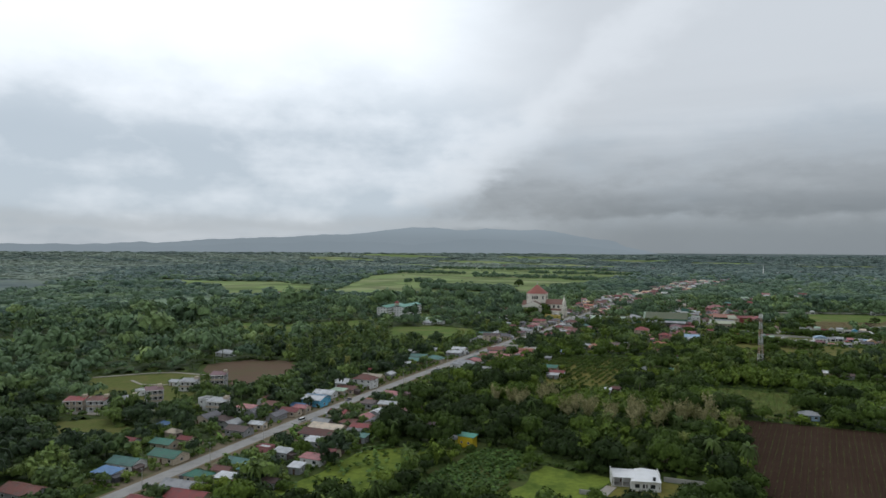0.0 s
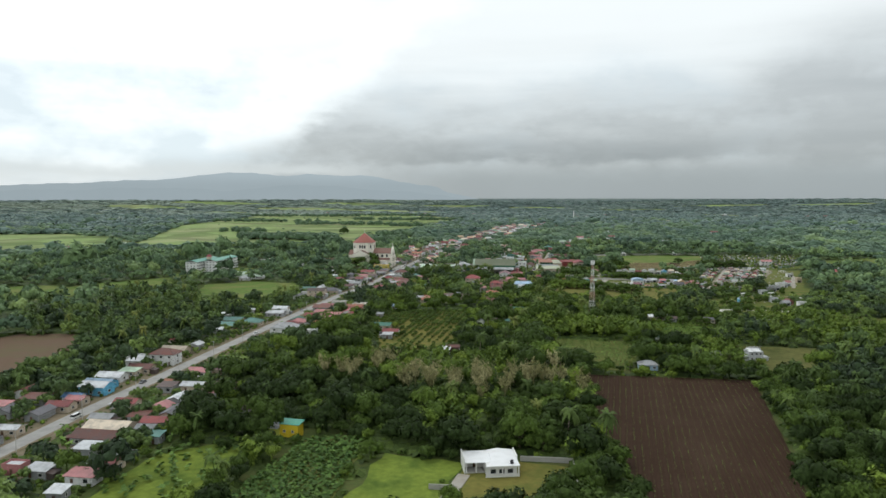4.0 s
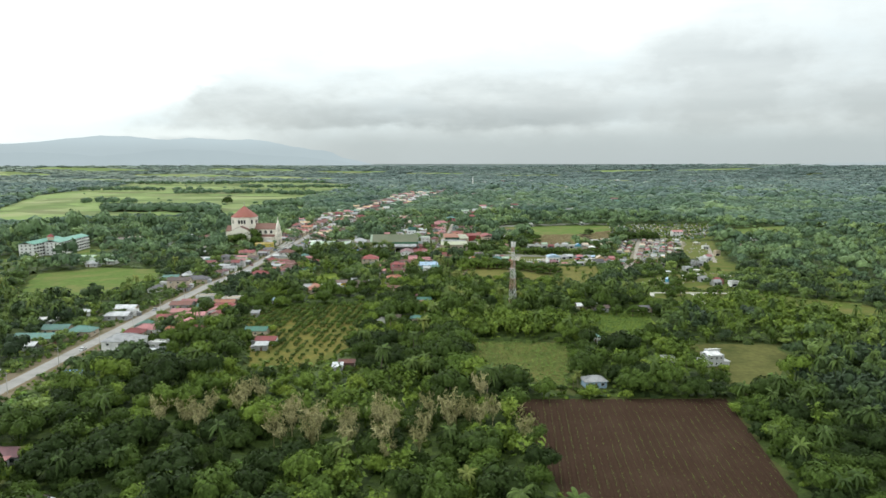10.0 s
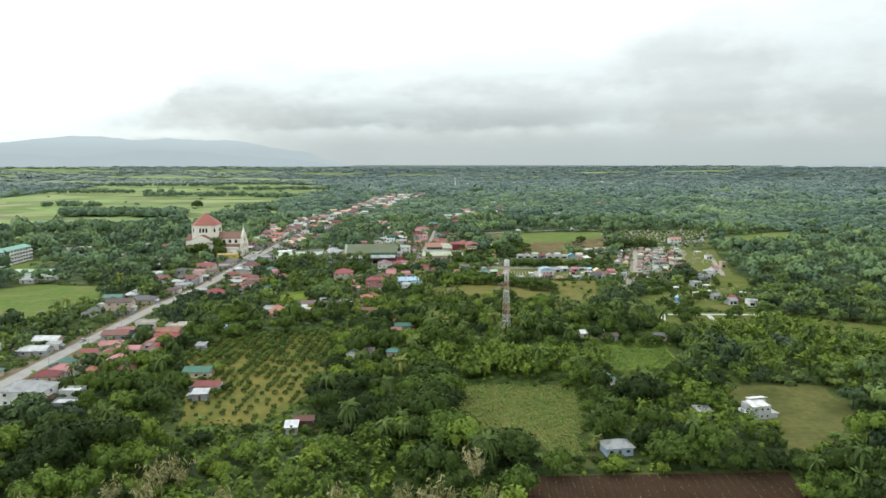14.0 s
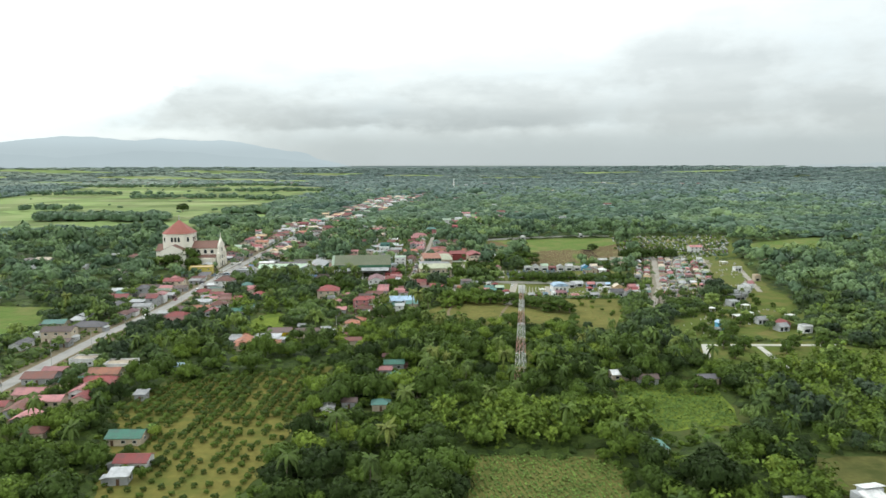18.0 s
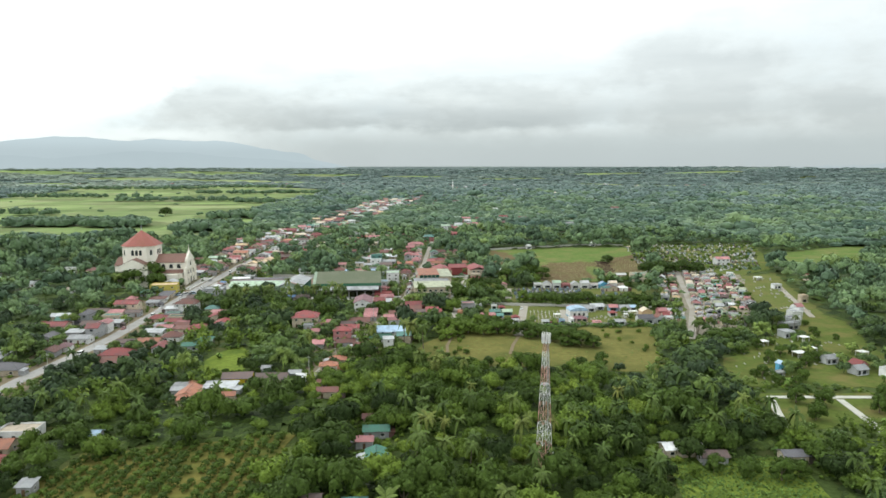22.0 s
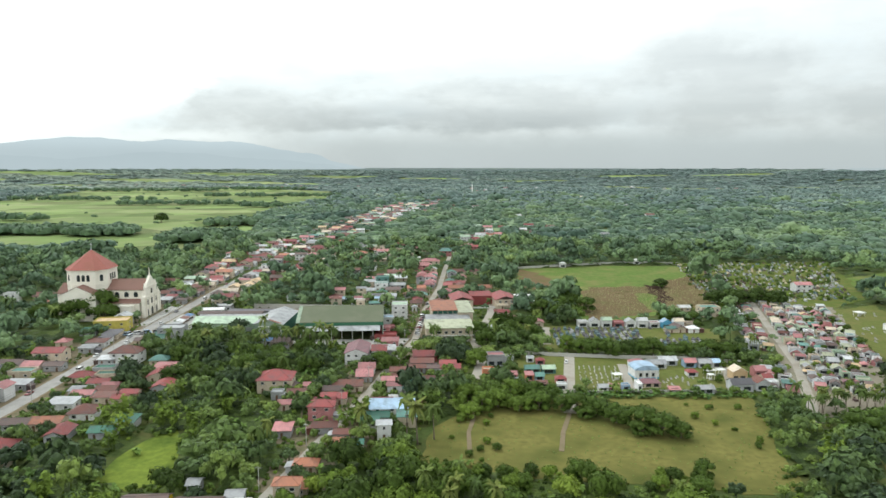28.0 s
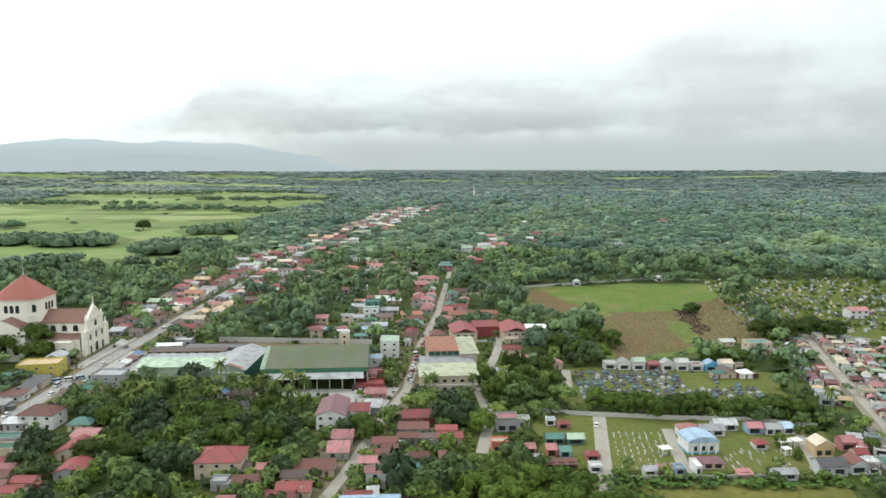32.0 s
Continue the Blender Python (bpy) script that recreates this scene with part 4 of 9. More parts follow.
house(-175.8, 566.6, 13.0, 8.6, 1, "gx", "rust", "grey")
house(-22.9, 566.9, 5.6, 4.5, 1, "gx", "pink", "grey")
house(-147.1, 570.8, 12.8, 8.5, 1, "gx", "orange", "cream")
house(-19.1, 576.0, 8.8, 5.8, 1, "gx", "green", "grey")
house(-116.9, 578.3, 3.0, 4.5, 1, "gx", "paleblue", "grey")
house(-145.4, 583.7, 13.1, 8.6, 1, "f", "cream", "white")
house(-22.0, 587.6, 4.6, 4.5, 1, "gx", "rust", "cream")
house(-165.4, 592.3, 11.8, 7.8, 1, "f", "cream", "white")
house(-95.0, 613.1, 8.6, 5.7, 1, "gx", "orange", "cream")
house(-80.8, 616.3, 5.6, 4.5, 1, "gx", "orange", "cream")
house(-40.6, 618.9, 8.3, 5.5, 1, "gx", "rust", "cream")
house(-97.3, 620.2, 10.8, 7.2, 1, "gy", "orange", "cream")
house(-102.3, 624.6, 6.6, 4.5, 1, "gx", "grey", "grey")
house(-190.4, 626.0, 9.0, 5.9, 1, "gx", "brown", "grey")
house(-86.6, 626.8, 12.8, 8.4, 1, "s", "light", "grey")
house(-103.1, 627.9, 5.6, 4.5, 1, "s", "grey", "grey")
house(-43.2, 629.9, 5.3, 4.5, 1, "gx", "rust", "grey")
house(-99.1, 630.5, 4.5, 4.5, 1, "h", "orange", "cream")
house(-54.3, 637.0, 4.0, 4.5, 1, "s", "white", "grey")
house(-66.9, 638.0, 13.0, 8.6, 1, "gx", "brown", "cream")
house(-199.2, 638.2, 15.3, 9.0, 2, "gx", "brown", "cream")
house(-82.2, 640.3, 12.4, 8.2, 1, "gx", "brown", "yellow")
house(-211.3, 642.7, 6.4, 4.5, 1, "f", "white", "white")
house(-57.7, 644.2, 4.9, 4.5, 1, "gx", "grey", "grey")
house(-42.8, 645.1, 7.4, 4.9, 2, "h", "orange", "cream")
house(-41.3, 649.3, 8.0, 5.3, 1, "h", "orange", "cream")
house(-72.0, 652.1, 3.5, 4.5, 1, "gx", "grey", "grey")
house(-188.8, 660.1, 17.6, 9.0, 1, "h", "darkgrey", "cream")
house(-40.3, 664.4, 7.5, 5.0, 1, "h", "orange", "cream")
house(-215.9, 668.8, 11.9, 7.9, 1, "gx", "teal", "cream")
house(-145.7, 669.2, 14.3, 9.0, 1, "gx", "rust", "cream")
house(-25.8, 680.5, 5.4, 4.5, 1, "gx", "green", "cream")
house(-150.8, 681.9, 14.4, 9.0, 1, "h", "red", "cream")
house(-30.7, 682.1, 5.2, 4.5, 1, "gx", "orange", "cream")
house(-30.5, 689.8, 7.2, 4.8, 1, "gx", "rust", "grey")
house(-16.2, 690.3, 5.0, 4.5, 2, "gx", "light", "white")
house(-162.0, 690.5, 6.3, 4.5, 1, "s", "light", "grey")
house(-38.5, 696.6, 8.8, 5.8, 1, "gx", "rust", "grey")
house(-22.4, 701.5, 7.2, 4.8, 1, "gx", "green", "white")
house(-154.4, 703.7, 9.9, 6.5, 1, "gx", "brown", "grey")
house(-143.3, 704.7, 11.2, 7.4, 1, "gx", "orange", "cream")
house(-14.0, 712.0, 17.0, 11.0, 2, "gx", "paleblue", "white", height=5.2)
house(-19.5, 703.6, 9.0, 4.6, 1, "s", "green", "white", height=3.6)
house(-8.0, 702.8, 7.0, 7.0, 2, "gx", "teal", "cream", height=4.6)
house(-41.5, 710.6, 9.6, 6.3, 2, "h", "red", "pink")
house(-180.1, 713.8, 11.0, 7.2, 1, "gx", "grey", "white")
house(-4.2, 718.4, 6.7, 4.5, 1, "gx", "rust", "cream")
house(-58.0, 721.0, 4.8, 4.5, 1, "gx", "pink", "cream")
house(-18.2, 722.5, 7.6, 5.0, 1, "gx", "red", "white")
house(-42.4, 723.0, 9.1, 6.0, 1, "gx", "red", "cream")
house(-13.9, 723.7, 3.0, 4.5, 1, "s", "white", "grey")
house(-148.0, 725.1, 10.3, 6.8, 1, "s", "light", "white")
house(-191.4, 727.7, 8.7, 5.8, 1, "s", "light", "grey")
house(-38.8, 728.4, 10.3, 6.8, 1, "gx", "red", "cream")
house(-126.5, 730.0, 7.3, 4.8, 1, "gx", "red", "cream")
house(-134.7, 731.8, 8.2, 5.4, 1, "s", "rust", "cream")
house(-13.6, 733.5, 6.1, 4.5, 2, "gx", "pink", "white")
house(-63.3, 733.8, 5.0, 4.5, 1, "f", "grey", "grey")
house(-54.8, 734.4, 8.4, 5.5, 1, "gx", "rust", "cream")
house(-145.0, 735.8, 8.4, 5.6, 1, "gx", "pink", "white")
house(-125.9, 736.7, 7.0, 4.6, 1, "gx", "red", "cream")
house(-40.1, 737.6, 8.3, 5.5, 1, "gx", "brown", "cream")
house(-150.0, 740.0, 5.4, 4.5, 1, "s", "grey", "white")
house(-4.7, 740.4, 11.0, 7.2, 1, "gx", "teal", "white")
house(-15.2, 741.0, 8.0, 5.3, 2, "gx", "pink", "white")
house(-137.4, 741.1, 8.5, 5.6, 1, "gx", "rust", "cream")
house(-51.0, 743.5, 5.2, 4.5, 1, "gx", "pink", "cream")
house(-311.2, 744.0, 10.7, 7.1, 1, "h", "light", "white")
house(-34.5, 744.4, 12.7, 8.4, 1, "gx", "rust", "cream")
house(-211.2, 745.2, 14.3, 9.0, 1, "gx", "red", "cream")
house(-7.2, 745.4, 4.7, 4.5, 1, "gx", "green", "cream")
house(-66.3, 746.2, 14.7, 12.0, 2, "h", "red", "cream")
house(-138.0, 746.5, 6.7, 4.5, 1, "gx", "pink", "cream")
house(-190.8, 747.3, 11.4, 7.5, 1, "gx", "brown", "grey")
house(9.9, 749.6, 4.5, 4.5, 1, "s", "rust", "grey")
house(-175.3, 750.0, 9.6, 6.3, 1, "s", "grey", "grey")
house(0.5, 750.7, 6.6, 4.5, 1, "gx", "rust", "cream")
house(-145.0, 751.1, 9.3, 6.1, 1, "gx", "red", "white")
house(-13.4, 753.5, 8.4, 5.5, 1, "gx", "rust", "cream")
house(-10.0, 758.3, 5.3, 4.5, 1, "gx", "rust", "cream")
house(-211.3, 759.6, 11.3, 7.5, 1, "gx", "green", "white")
house(-157.2, 760.1, 10.1, 6.7, 1, "h", "red", "cream")
house(-146.9, 762.2, 9.1, 6.0, 1, "f", "green", "cream")
house(-12.0, 764.2, 9.0, 5.9, 1, "gx", "rust", "cream")
house(3.9, 767.6, 5.5, 4.5, 1, "gx", "brown", "grey")
house(11.9, 767.8, 9.1, 6.0, 1, "gx", "red", "cream")
house(-187.9, 767.8, 10.7, 7.0, 1, "f", "teal", "cream")
house(-3.7, 768.4, 7.4, 4.9, 1, "gx", "rust", "grey")
house(-219.3, 769.8, 10.5, 6.9, 1, "gx", "light", "cream")
house(-152.1, 772.0, 9.4, 6.2, 1, "f", "green", "grey")
house(11.0, 775.2, 7.6, 5.0, 1, "gx", "red", "cream")
house(-1.5, 777.8, 11.0, 7.2, 1, "gx", "rust", "grey")
house(-176.6, 778.0, 8.9, 5.9, 1, "gx", "brown", "grey")
house(-201.6, 780.7, 13.6, 8.9, 1, "gx", "brown", "grey")
house(-326.8, 784.2, 31.4, 9.0, 1, "gx", "palegreen", "white")
house(-162.3, 787.2, 7.4, 4.9, 1, "s", "light", "grey")
house(0.1, 790.0, 11.9, 9.0, 1, "gx", "red", "red")
house(-149.2, 790.3, 13.9, 10.0, 2, "h", "rust", "white")
house(-34.1, 790.8, 11.2, 17.0, 2, "gy", "purple", "white")
house(-187.3, 791.6, 14.3, 9.0, 2, "gx", "red", "cream")
house(-177.8, 797.7, 11.4, 7.5, 1, "gx", "rust", "grey")
house(-190.7, 802.4, 10.6, 7.0, 1, "gx", "red", "cream")
house(-75.1, 804.6, 6.4, 4.5, 1, "gx", "darkgrey", "white")
house(-175.9, 808.5, 7.9, 5.2, 1, "s", "grey", "grey")
house(-236.3, 817.6, 8.9, 5.9, 1, "gx", "grey", "cream")
house(-18.7, 818.7, 8.7, 7.0, 1, "gx", "pink", "pink")
house(-78.2, 819.2, 10.8, 7.1, 1, "h", "brown", "cream")
house(-173.2, 820.7, 10.0, 6.6, 1, "s", "rust", "white")
house(-87.6, 821.1, 7.7, 5.1, 1, "gx", "blue", "white")
house(-154.9, 823.4, 7.4, 4.9, 1, "gx", "brown", "cream")
house(-148.3, 827.9, 8.4, 5.5, 1, "gx", "green", "cream")
house(-21.6, 830.5, 12.2, 8.1, 1, "f", "red", "red")
house(-148.0, 836.5, 8.6, 5.7, 1, "gx", "teal", "cream")
house(-22.5, 836.9, 6.0, 4.5, 2, "gx", "pink", "pink")
house(159.9, 840.5, 6.2, 4.5, 1, "h", "white", "white")
house(146.6, 840.9, 6.1, 4.5, 1, "gx", "teal", "cream")
house(152.0, 843.5, 8.2, 5.4, 1, "gy", "brown", "cream")
house(-193.8, 845.7, 9.2, 6.1, 1, "s", "green", "grey")
house(40.5, 846.8, 6.2, 4.5, 1, "s", "light", "grey")
house(-20.8, 848.9, 7.1, 4.7, 1, "f", "pink", "pink")
house(-415.8, 854.4, 5.5, 4.5, 1, "s", "grey", "grey")
house(71.2, 859.9, 5.5, 4.5, 1, "gy", "pink", "cream")
house(-251.7, 860.3, 11.2, 7.4, 1, "gx", "cream", "white")
house(-21.6, 861.2, 6.4, 8.0, 2, "f", "paleblue", "white")
house(53.6, 868.8, 12.2, 8.0, 1, "gx", "pink", "paleblue")
house(202.3, 880.5, 10.0, 6.6, 1, "h", "brown", "cream")
house(188.2, 884.3, 12.9, 8.5, 2, "f", "teal", "cream")
house(-15.0, 885.7, 9.9, 12.0, 3, "f", "palegreen", "white")
house(52.0, 889.0, 9.6, 6.3, 1, "gx", "red", "cream")
house(177.9, 899.6, 7.8, 5.1, 1, "gx", "white", "cream")
house(-5.5, 905.7, 3.0, 4.5, 1, "gy", "grey", "white")
house(54.9, 910.2, 6.8, 4.5, 1, "gx", "cream", "cream")
house(-42.3, 911.0, 5.6, 4.5, 2, "f", "light", "cream")
house(-343.2, 911.3, 30.3, 9.0, 1, "gx", "palegreen", "cream")
house(-135.2, 912.6, 11.3, 7.4, 1, "f", "white", "grey")
house(-33.2, 919.8, 7.4, 4.9, 1, "gx", "teal", "grey")
house(-60.2, 922.5, 7.0, 4.6, 2, "h", "rust", "cream")
house(-26.9, 926.5, 7.6, 5.0, 1, "gx", "grey", "grey")
house(-45.7, 927.2, 9.1, 6.0, 1, "s", "light", "grey")
house(-140.0, 932.3, 12.4, 8.2, 2, "gx", "red", "cream")
house(-165.1, 933.9, 6.3, 4.5, 1, "s", "brown", "grey")
house(-28.3, 935.1, 11.5, 7.6, 1, "gx", "paleblue", "grey")
house(-260.8, 935.8, 14.4, 9.0, 1, "h", "orange", "cream")
house(-54.0, 936.6, 6.9, 4.6, 1, "gx", "paleblue", "grey")
house(-43.7, 937.2, 10.2, 6.7, 1, "gx", "pink", "cream")
house(-62.5, 937.8, 8.4, 5.6, 1, "gx", "pink", "cream")
house(-93.2, 943.3, 9.3, 6.1, 1, "gx", "grey", "white")
house(-133.8, 944.6, 12.7, 8.4, 1, "gx", "rust", "cream")
house(-62.9, 945.1, 8.6, 5.7, 1, "h", "rust", "cream")
house(-295.1, 945.2, 9.6, 6.4, 2, "f", "grey", "white")
house(-169.0, 959.6, 7.4, 4.9, 1, "s", "brown", "grey")
house(-320.6, 960.0, 13.7, 9.0, 1, "gx", "palegreen", "white")
house(-45.7, 960.8, 6.9, 4.6, 2, "gx", "grey", "cream")
house(-1.4, 964.3, 9.5, 6.3, 1, "h", "rust", "cream")
house(299.2, 967.4, 12.9, 8.5, 2, "gx", "pink", "white")
house(-146.8, 969.0, 13.4, 8.9, 1, "gx", "cream", "cream")
house(-41.3, 969.0, 10.9, 7.2, 1, "gx", "grey", "white")
house(-167.3, 969.6, 8.2, 5.4, 1, "gx", "rust", "grey")
house(-31.6, 981.3, 10.5, 6.9, 2, "f", "teal", "white")
house(-181.5, 987.6, 17.8, 9.0, 1, "gx", "rust", "cream")
house(-40.2, 990.7, 10.1, 6.7, 2, "gx", "grey", "cream")
house(-19.3, 991.7, 12.1, 8.0, 1, "gx", "grey", "grey")
house(-173.2, 996.6, 14.4, 9.0, 1, "gx", "cream", "cream")
house(-33.4, 1004.9, 9.5, 6.3, 2, "f", "teal", "white")
house(-190.8, 1006.8, 8.9, 5.9, 1, "gx", "light", "white")
house(-161.9, 1015.9, 8.9, 5.8, 1, "gx", "pink", "cream")
house(-207.0, 1017.3, 11.4, 7.5, 1, "gx", "rust", "cream")
house(-41.5, 1022.6, 9.3, 6.1, 1, "gx", "pink", "cream")
house(-21.2, 1026.5, 17.8, 9.0, 1, "gx", "light", "cream")
house(-190.4, 1027.3, 16.9, 9.0, 1, "gx", "palegreen", "cream")
house(-171.0, 1044.8, 14.0, 9.0, 2, "gx", "orange", "cream")
house(-21.6, 1051.2, 6.8, 4.5, 2, "f", "palegreen", "white")
house(-149.5, 1060.2, 11.9, 7.8, 1, "gx", "red", "cream")
house(45.1, 1060.6, 33.0, 9.0, 1, "gx", "rust", "cream")
house(-61.3, 1070.0, 11.7, 7.7, 1, "gx", "rust", "grey")
house(-132.4, 1072.1, 12.0, 7.9, 1, "h", "cream", "cream")
house(-169.0, 1073.3, 12.2, 8.1, 1, "gx", "grey", "white")
house(3.0, 1077.5, 15.7, 9.0, 2, "h", "pink", "pink")
house(-46.3, 1082.6, 9.6, 6.3, 1, "gx", "grey", "white")
house(-174.7, 1100.2, 14.5, 9.0, 1, "gx", "red", "cream")
house(9.8, 1105.2, 17.0, 9.0, 2, "h", "pink", "cream")
house(-166.7, 1114.3, 13.1, 8.6, 1, "gx", "grey", "white")
house(-93.9, 1115.0, 17.8, 9.0, 1, "gx", "cream", "white")
house(-97.3, 1124.5, 12.9, 8.5, 2, "h", "cream", "cream")
house(-160.8, 1129.2, 15.1, 9.0, 1, "gx", "rust", "cream")
house(-226.3, 1131.1, 10.1, 6.7, 1, "gx", "palegreen", "white")
house(-93.8, 1135.1, 16.8, 9.0, 2, "h", "cream", "white")
house(-156.4, 1135.3, 11.6, 7.7, 1, "gx", "rust", "cream")
house(-44.1, 1144.8, 18.5, 9.0, 1, "gx", "cream", "cream")
house(-126.9, 1160.7, 15.6, 9.0, 1, "gx", "pink", "cream")
house(-169.4, 1162.0, 18.7, 9.0, 1, "gx", "red", "cream")
house(-37.1, 1171.9, 10.9, 7.2, 1, "gx", "cream", "white")
house(-21.1, 1175.2, 11.1, 7.3, 1, "gx", "light", "white")
house(-180.2, 1183.0, 6.8, 4.5, 2, "f", "light", "white")
house(-63.7, 1184.3, 16.7, 9.0, 1, "h", "orange", "cream")
house(-155.2, 1189.3, 25.0, 9.0, 1, "gx", "light", "white")
house(29.0, 1192.4, 14.2, 9.0, 1, "gx", "rust", "cream")
house(-77.9, 1195.5, 11.5, 7.6, 1, "h", "orange", "cream")
house(-100.4, 1196.2, 16.4, 9.0, 1, "h", "pink", "cream")
house(-162.1, 1198.0, 14.7, 9.0, 1, "gx", "cream", "cream")
house(-114.6, 1215.7, 14.9, 9.0, 2, "h", "red", "cream")
house(-143.7, 1217.1, 17.0, 9.0, 1, "gx", "pink", "cream")
house(56.4, 1254.5, 13.5, 8.9, 1, "gx", "pink", "cream")
house(-164.7, 1260.8, 16.0, 9.0, 1, "gx", "red", "cream")
house(-5.3, 1279.9, 12.8, 8.5, 1, "gx", "rust", "cream")
house(-138.3, 1283.6, 15.3, 9.0, 1, "gx", "rust", "white")
house(-165.7, 1309.4, 13.6, 9.0, 1, "gx", "pink", "cream")
house(75.7, 1329.7, 13.7, 9.0, 1, "gx", "red", "cream")
house(14.7, 1331.3, 13.7, 9.0, 1, "gx", "light", "cream")
house(101.6, 1376.0, 14.5, 9.0, 1, "gx", "orange", "cream")



# ---- white house with open carport ----
def white_villa():
    root = thing("villa", -26, 268, 12, "low white flat-roofed villa with open porch in walled yard", "house")
    FOOT.append((-26, 268, 11, 9))
    part("wall", Shape().box(-2, 8, -6, 5, -0.3, 3.6).box(-8, -2, 1.5, 5, -0.3, 3.5), M_WHITE, root)
    roof = Shape().slab([(-8.6, -3.2, 3.7), (0.2, -3.2, 3.7), (0.2, 6.2, 4.1), (-8.6, 6.2, 4.1)], 0.25)
    roof.slab([(-2.5, -7.0, 3.75), (8.8, -7.0, 3.75), (8.8, 6.2, 4.15), (3.2, 6.2, 4.75), (0.1, 6.2, 4.3), (0.1, -3.2, 3.9)], 0.25)
    part("roof", roof, material("white_roof_sheet", (0.78, 0.78, 0.78), 0.6, stain=(0.6, 0.6, 0.58), stain_size=0.3), root)
    part("side_wall", Shape().box(-8.95, -8.65, -3.2, 6.2, -0.2, 4.9), M_WHITE, root)
    part("end_wall", Shape().box(8.85, 9.1, -1.0, 6.2, -0.2, 4.8), M_WHITE, root)
    part("porch_floor", Shape().box(-8.6, -2, -3.2, 1.5, -0.1, 0.3), M_CONC, root)
    for x, y in ((-8.2, -3), (-5, -3), (8.4, -6.8), (-2.2, -6.8), (3.1, -6.8)):
        part("post", Shape().box(x - 0.18, x + 0.18, y - 0.18, y + 0.18, 0, 3.55), M_WHITE, root)
    part("terrace", Shape().box(-2.3, 8.6, -7.2, -6, -0.1, 0.35).box(-2.3, 8.6, -7.25, -7.15, 0.35, 1.2), M_WHITE, root)
    part("water_tank", Shape().cyl(6.4, -5.4, 3.8, 5.0, 0.55, 0.55, 10), material("tank_black", (0.03, 0.03, 0.035), 0.5), root)
    for x in (0.2, 3.0, 5.8):
        put_window(root, x, -6.02, 0.9, 0, 1.9, 1.6)
    for y in (-3.5, 0, 3.4):
        put_window(root, 8.02, y, 0.9, 90, 1.7, 1.5)
    part("door", door_mesh(1.0, 2.1), M_DOOR, root, at=pose(-5, 1.48, 0.3))
    wall = Shape()
    for x0, x1, y0, y1 in ((-36, -18, 279, 279.3), (-16, 2, 276, 276.3), (1.7, 2, 240, 276), (-44, -36, 250, 250.3)):
        wall.box(x0, x1, y0, y1, -0.2, 1.8)
    structure("wall_yard", wall, M_CONC, "grey concrete yard wall round the villa")
    road("path_villa", [(-42, 225), (-36, 252), (-34, 262)], 2.0, M_LANE, "pale concrete drive", 0.16, 0.5)


white_villa()


def row_house(x, y, rz, w, d, storeys, wall, roof):
    """An unfinished town house: stacked floors on columns, open balconies and a set-back top room."""
    root = thing("row_house", x, y, rz, f"unfinished {word(wall)} {['two', 'three'][storeys - 2]}-storey row house with open balconies", "house", "new row houses")
    FOOT.append((x, y, w / 2 + 1, d / 2 + 1))
    for k in range(storeys):
        z = 3.1 * k
        back = 0.0 if k < storeys - 1 or storeys == 2 else 2.5
        part("storey", Shape().box(-w / 2, w / 2, -d / 2 + 1.6 + back, d / 2, z - (0.3 if k == 0 else 0), z + 2.9), wall_mat(wall), root)
        part("floor_slab", Shape().box(-w / 2 - 0.25, w / 2 + 0.25, -d / 2 - 0.2, d / 2 + 0.25, z + 2.9, z + 3.1), M_CONC, root)
        for i in range(4):
            cx = -w / 2 + 0.2 + (w - 0.4) * i / 3
            part("column", Shape().box(cx - 0.18, cx + 0.18, -d / 2 - 0.05, -d / 2 + 0.3, z - 0.1, z + 2.9), wall_mat("white"), root)
        if k:
            part("balcony_rail", Shape().box(-w / 2, w / 2, -d / 2 - 0.12, -d / 2 - 0.02, z, z + 0.95), wall_mat("cream"), root)
        for i in (-0.3, 0.05, 0.33):
            put_window(root, i * w, -d / 2 + 1.58 + back, z + 0.9, 0, 1.5, 1.5)
        put_window(root, w / 2 + 0.02, 0.8, z + 0.9, 90, 1.6, 1.3)
    part("roof", Shape().slab([(-w / 2 - 0.4, -d / 2 + 1.2, 3.1 * storeys + 0.15), (w / 2 + 0.4, -d / 2 + 1.2, 3.1 * storeys + 0.15), (w / 2 + 0.4, d / 2 + 0.4, 3.1 * storeys + 1.0), (-w / 2 - 0.4, d / 2 + 0.4, 3.1 * storeys + 1.0)], 0.15), roof_mat(roof), root)
    part("stair_tower", Shape().box(w / 2 - 2.4, w / 2 - 0.1, d / 2 - 3, d / 2 - 0.1, 3.1 * storeys - 0.2, 3.1 * storeys + 2.2), wall_mat("cream"), root)


for spec in ((-323, 272, 28, 10, 9, 2, "cream", "red"), (-312, 277, 28, 9, 9, 2, "white", "rust"), (-300, 285, 30, 9, 9, 2, "grey", "grey"), (-293, 298, 50, 9, 9, 3, "grey", "purple"), (-304, 338, 20, 10, 9, 2, "white", "grey"), (-291, 350, 25, 9, 10, 3, "grey", "purple"), (-250, 300, 10, 10, 8, 2, "white", "light")):
    row_house(*spec)


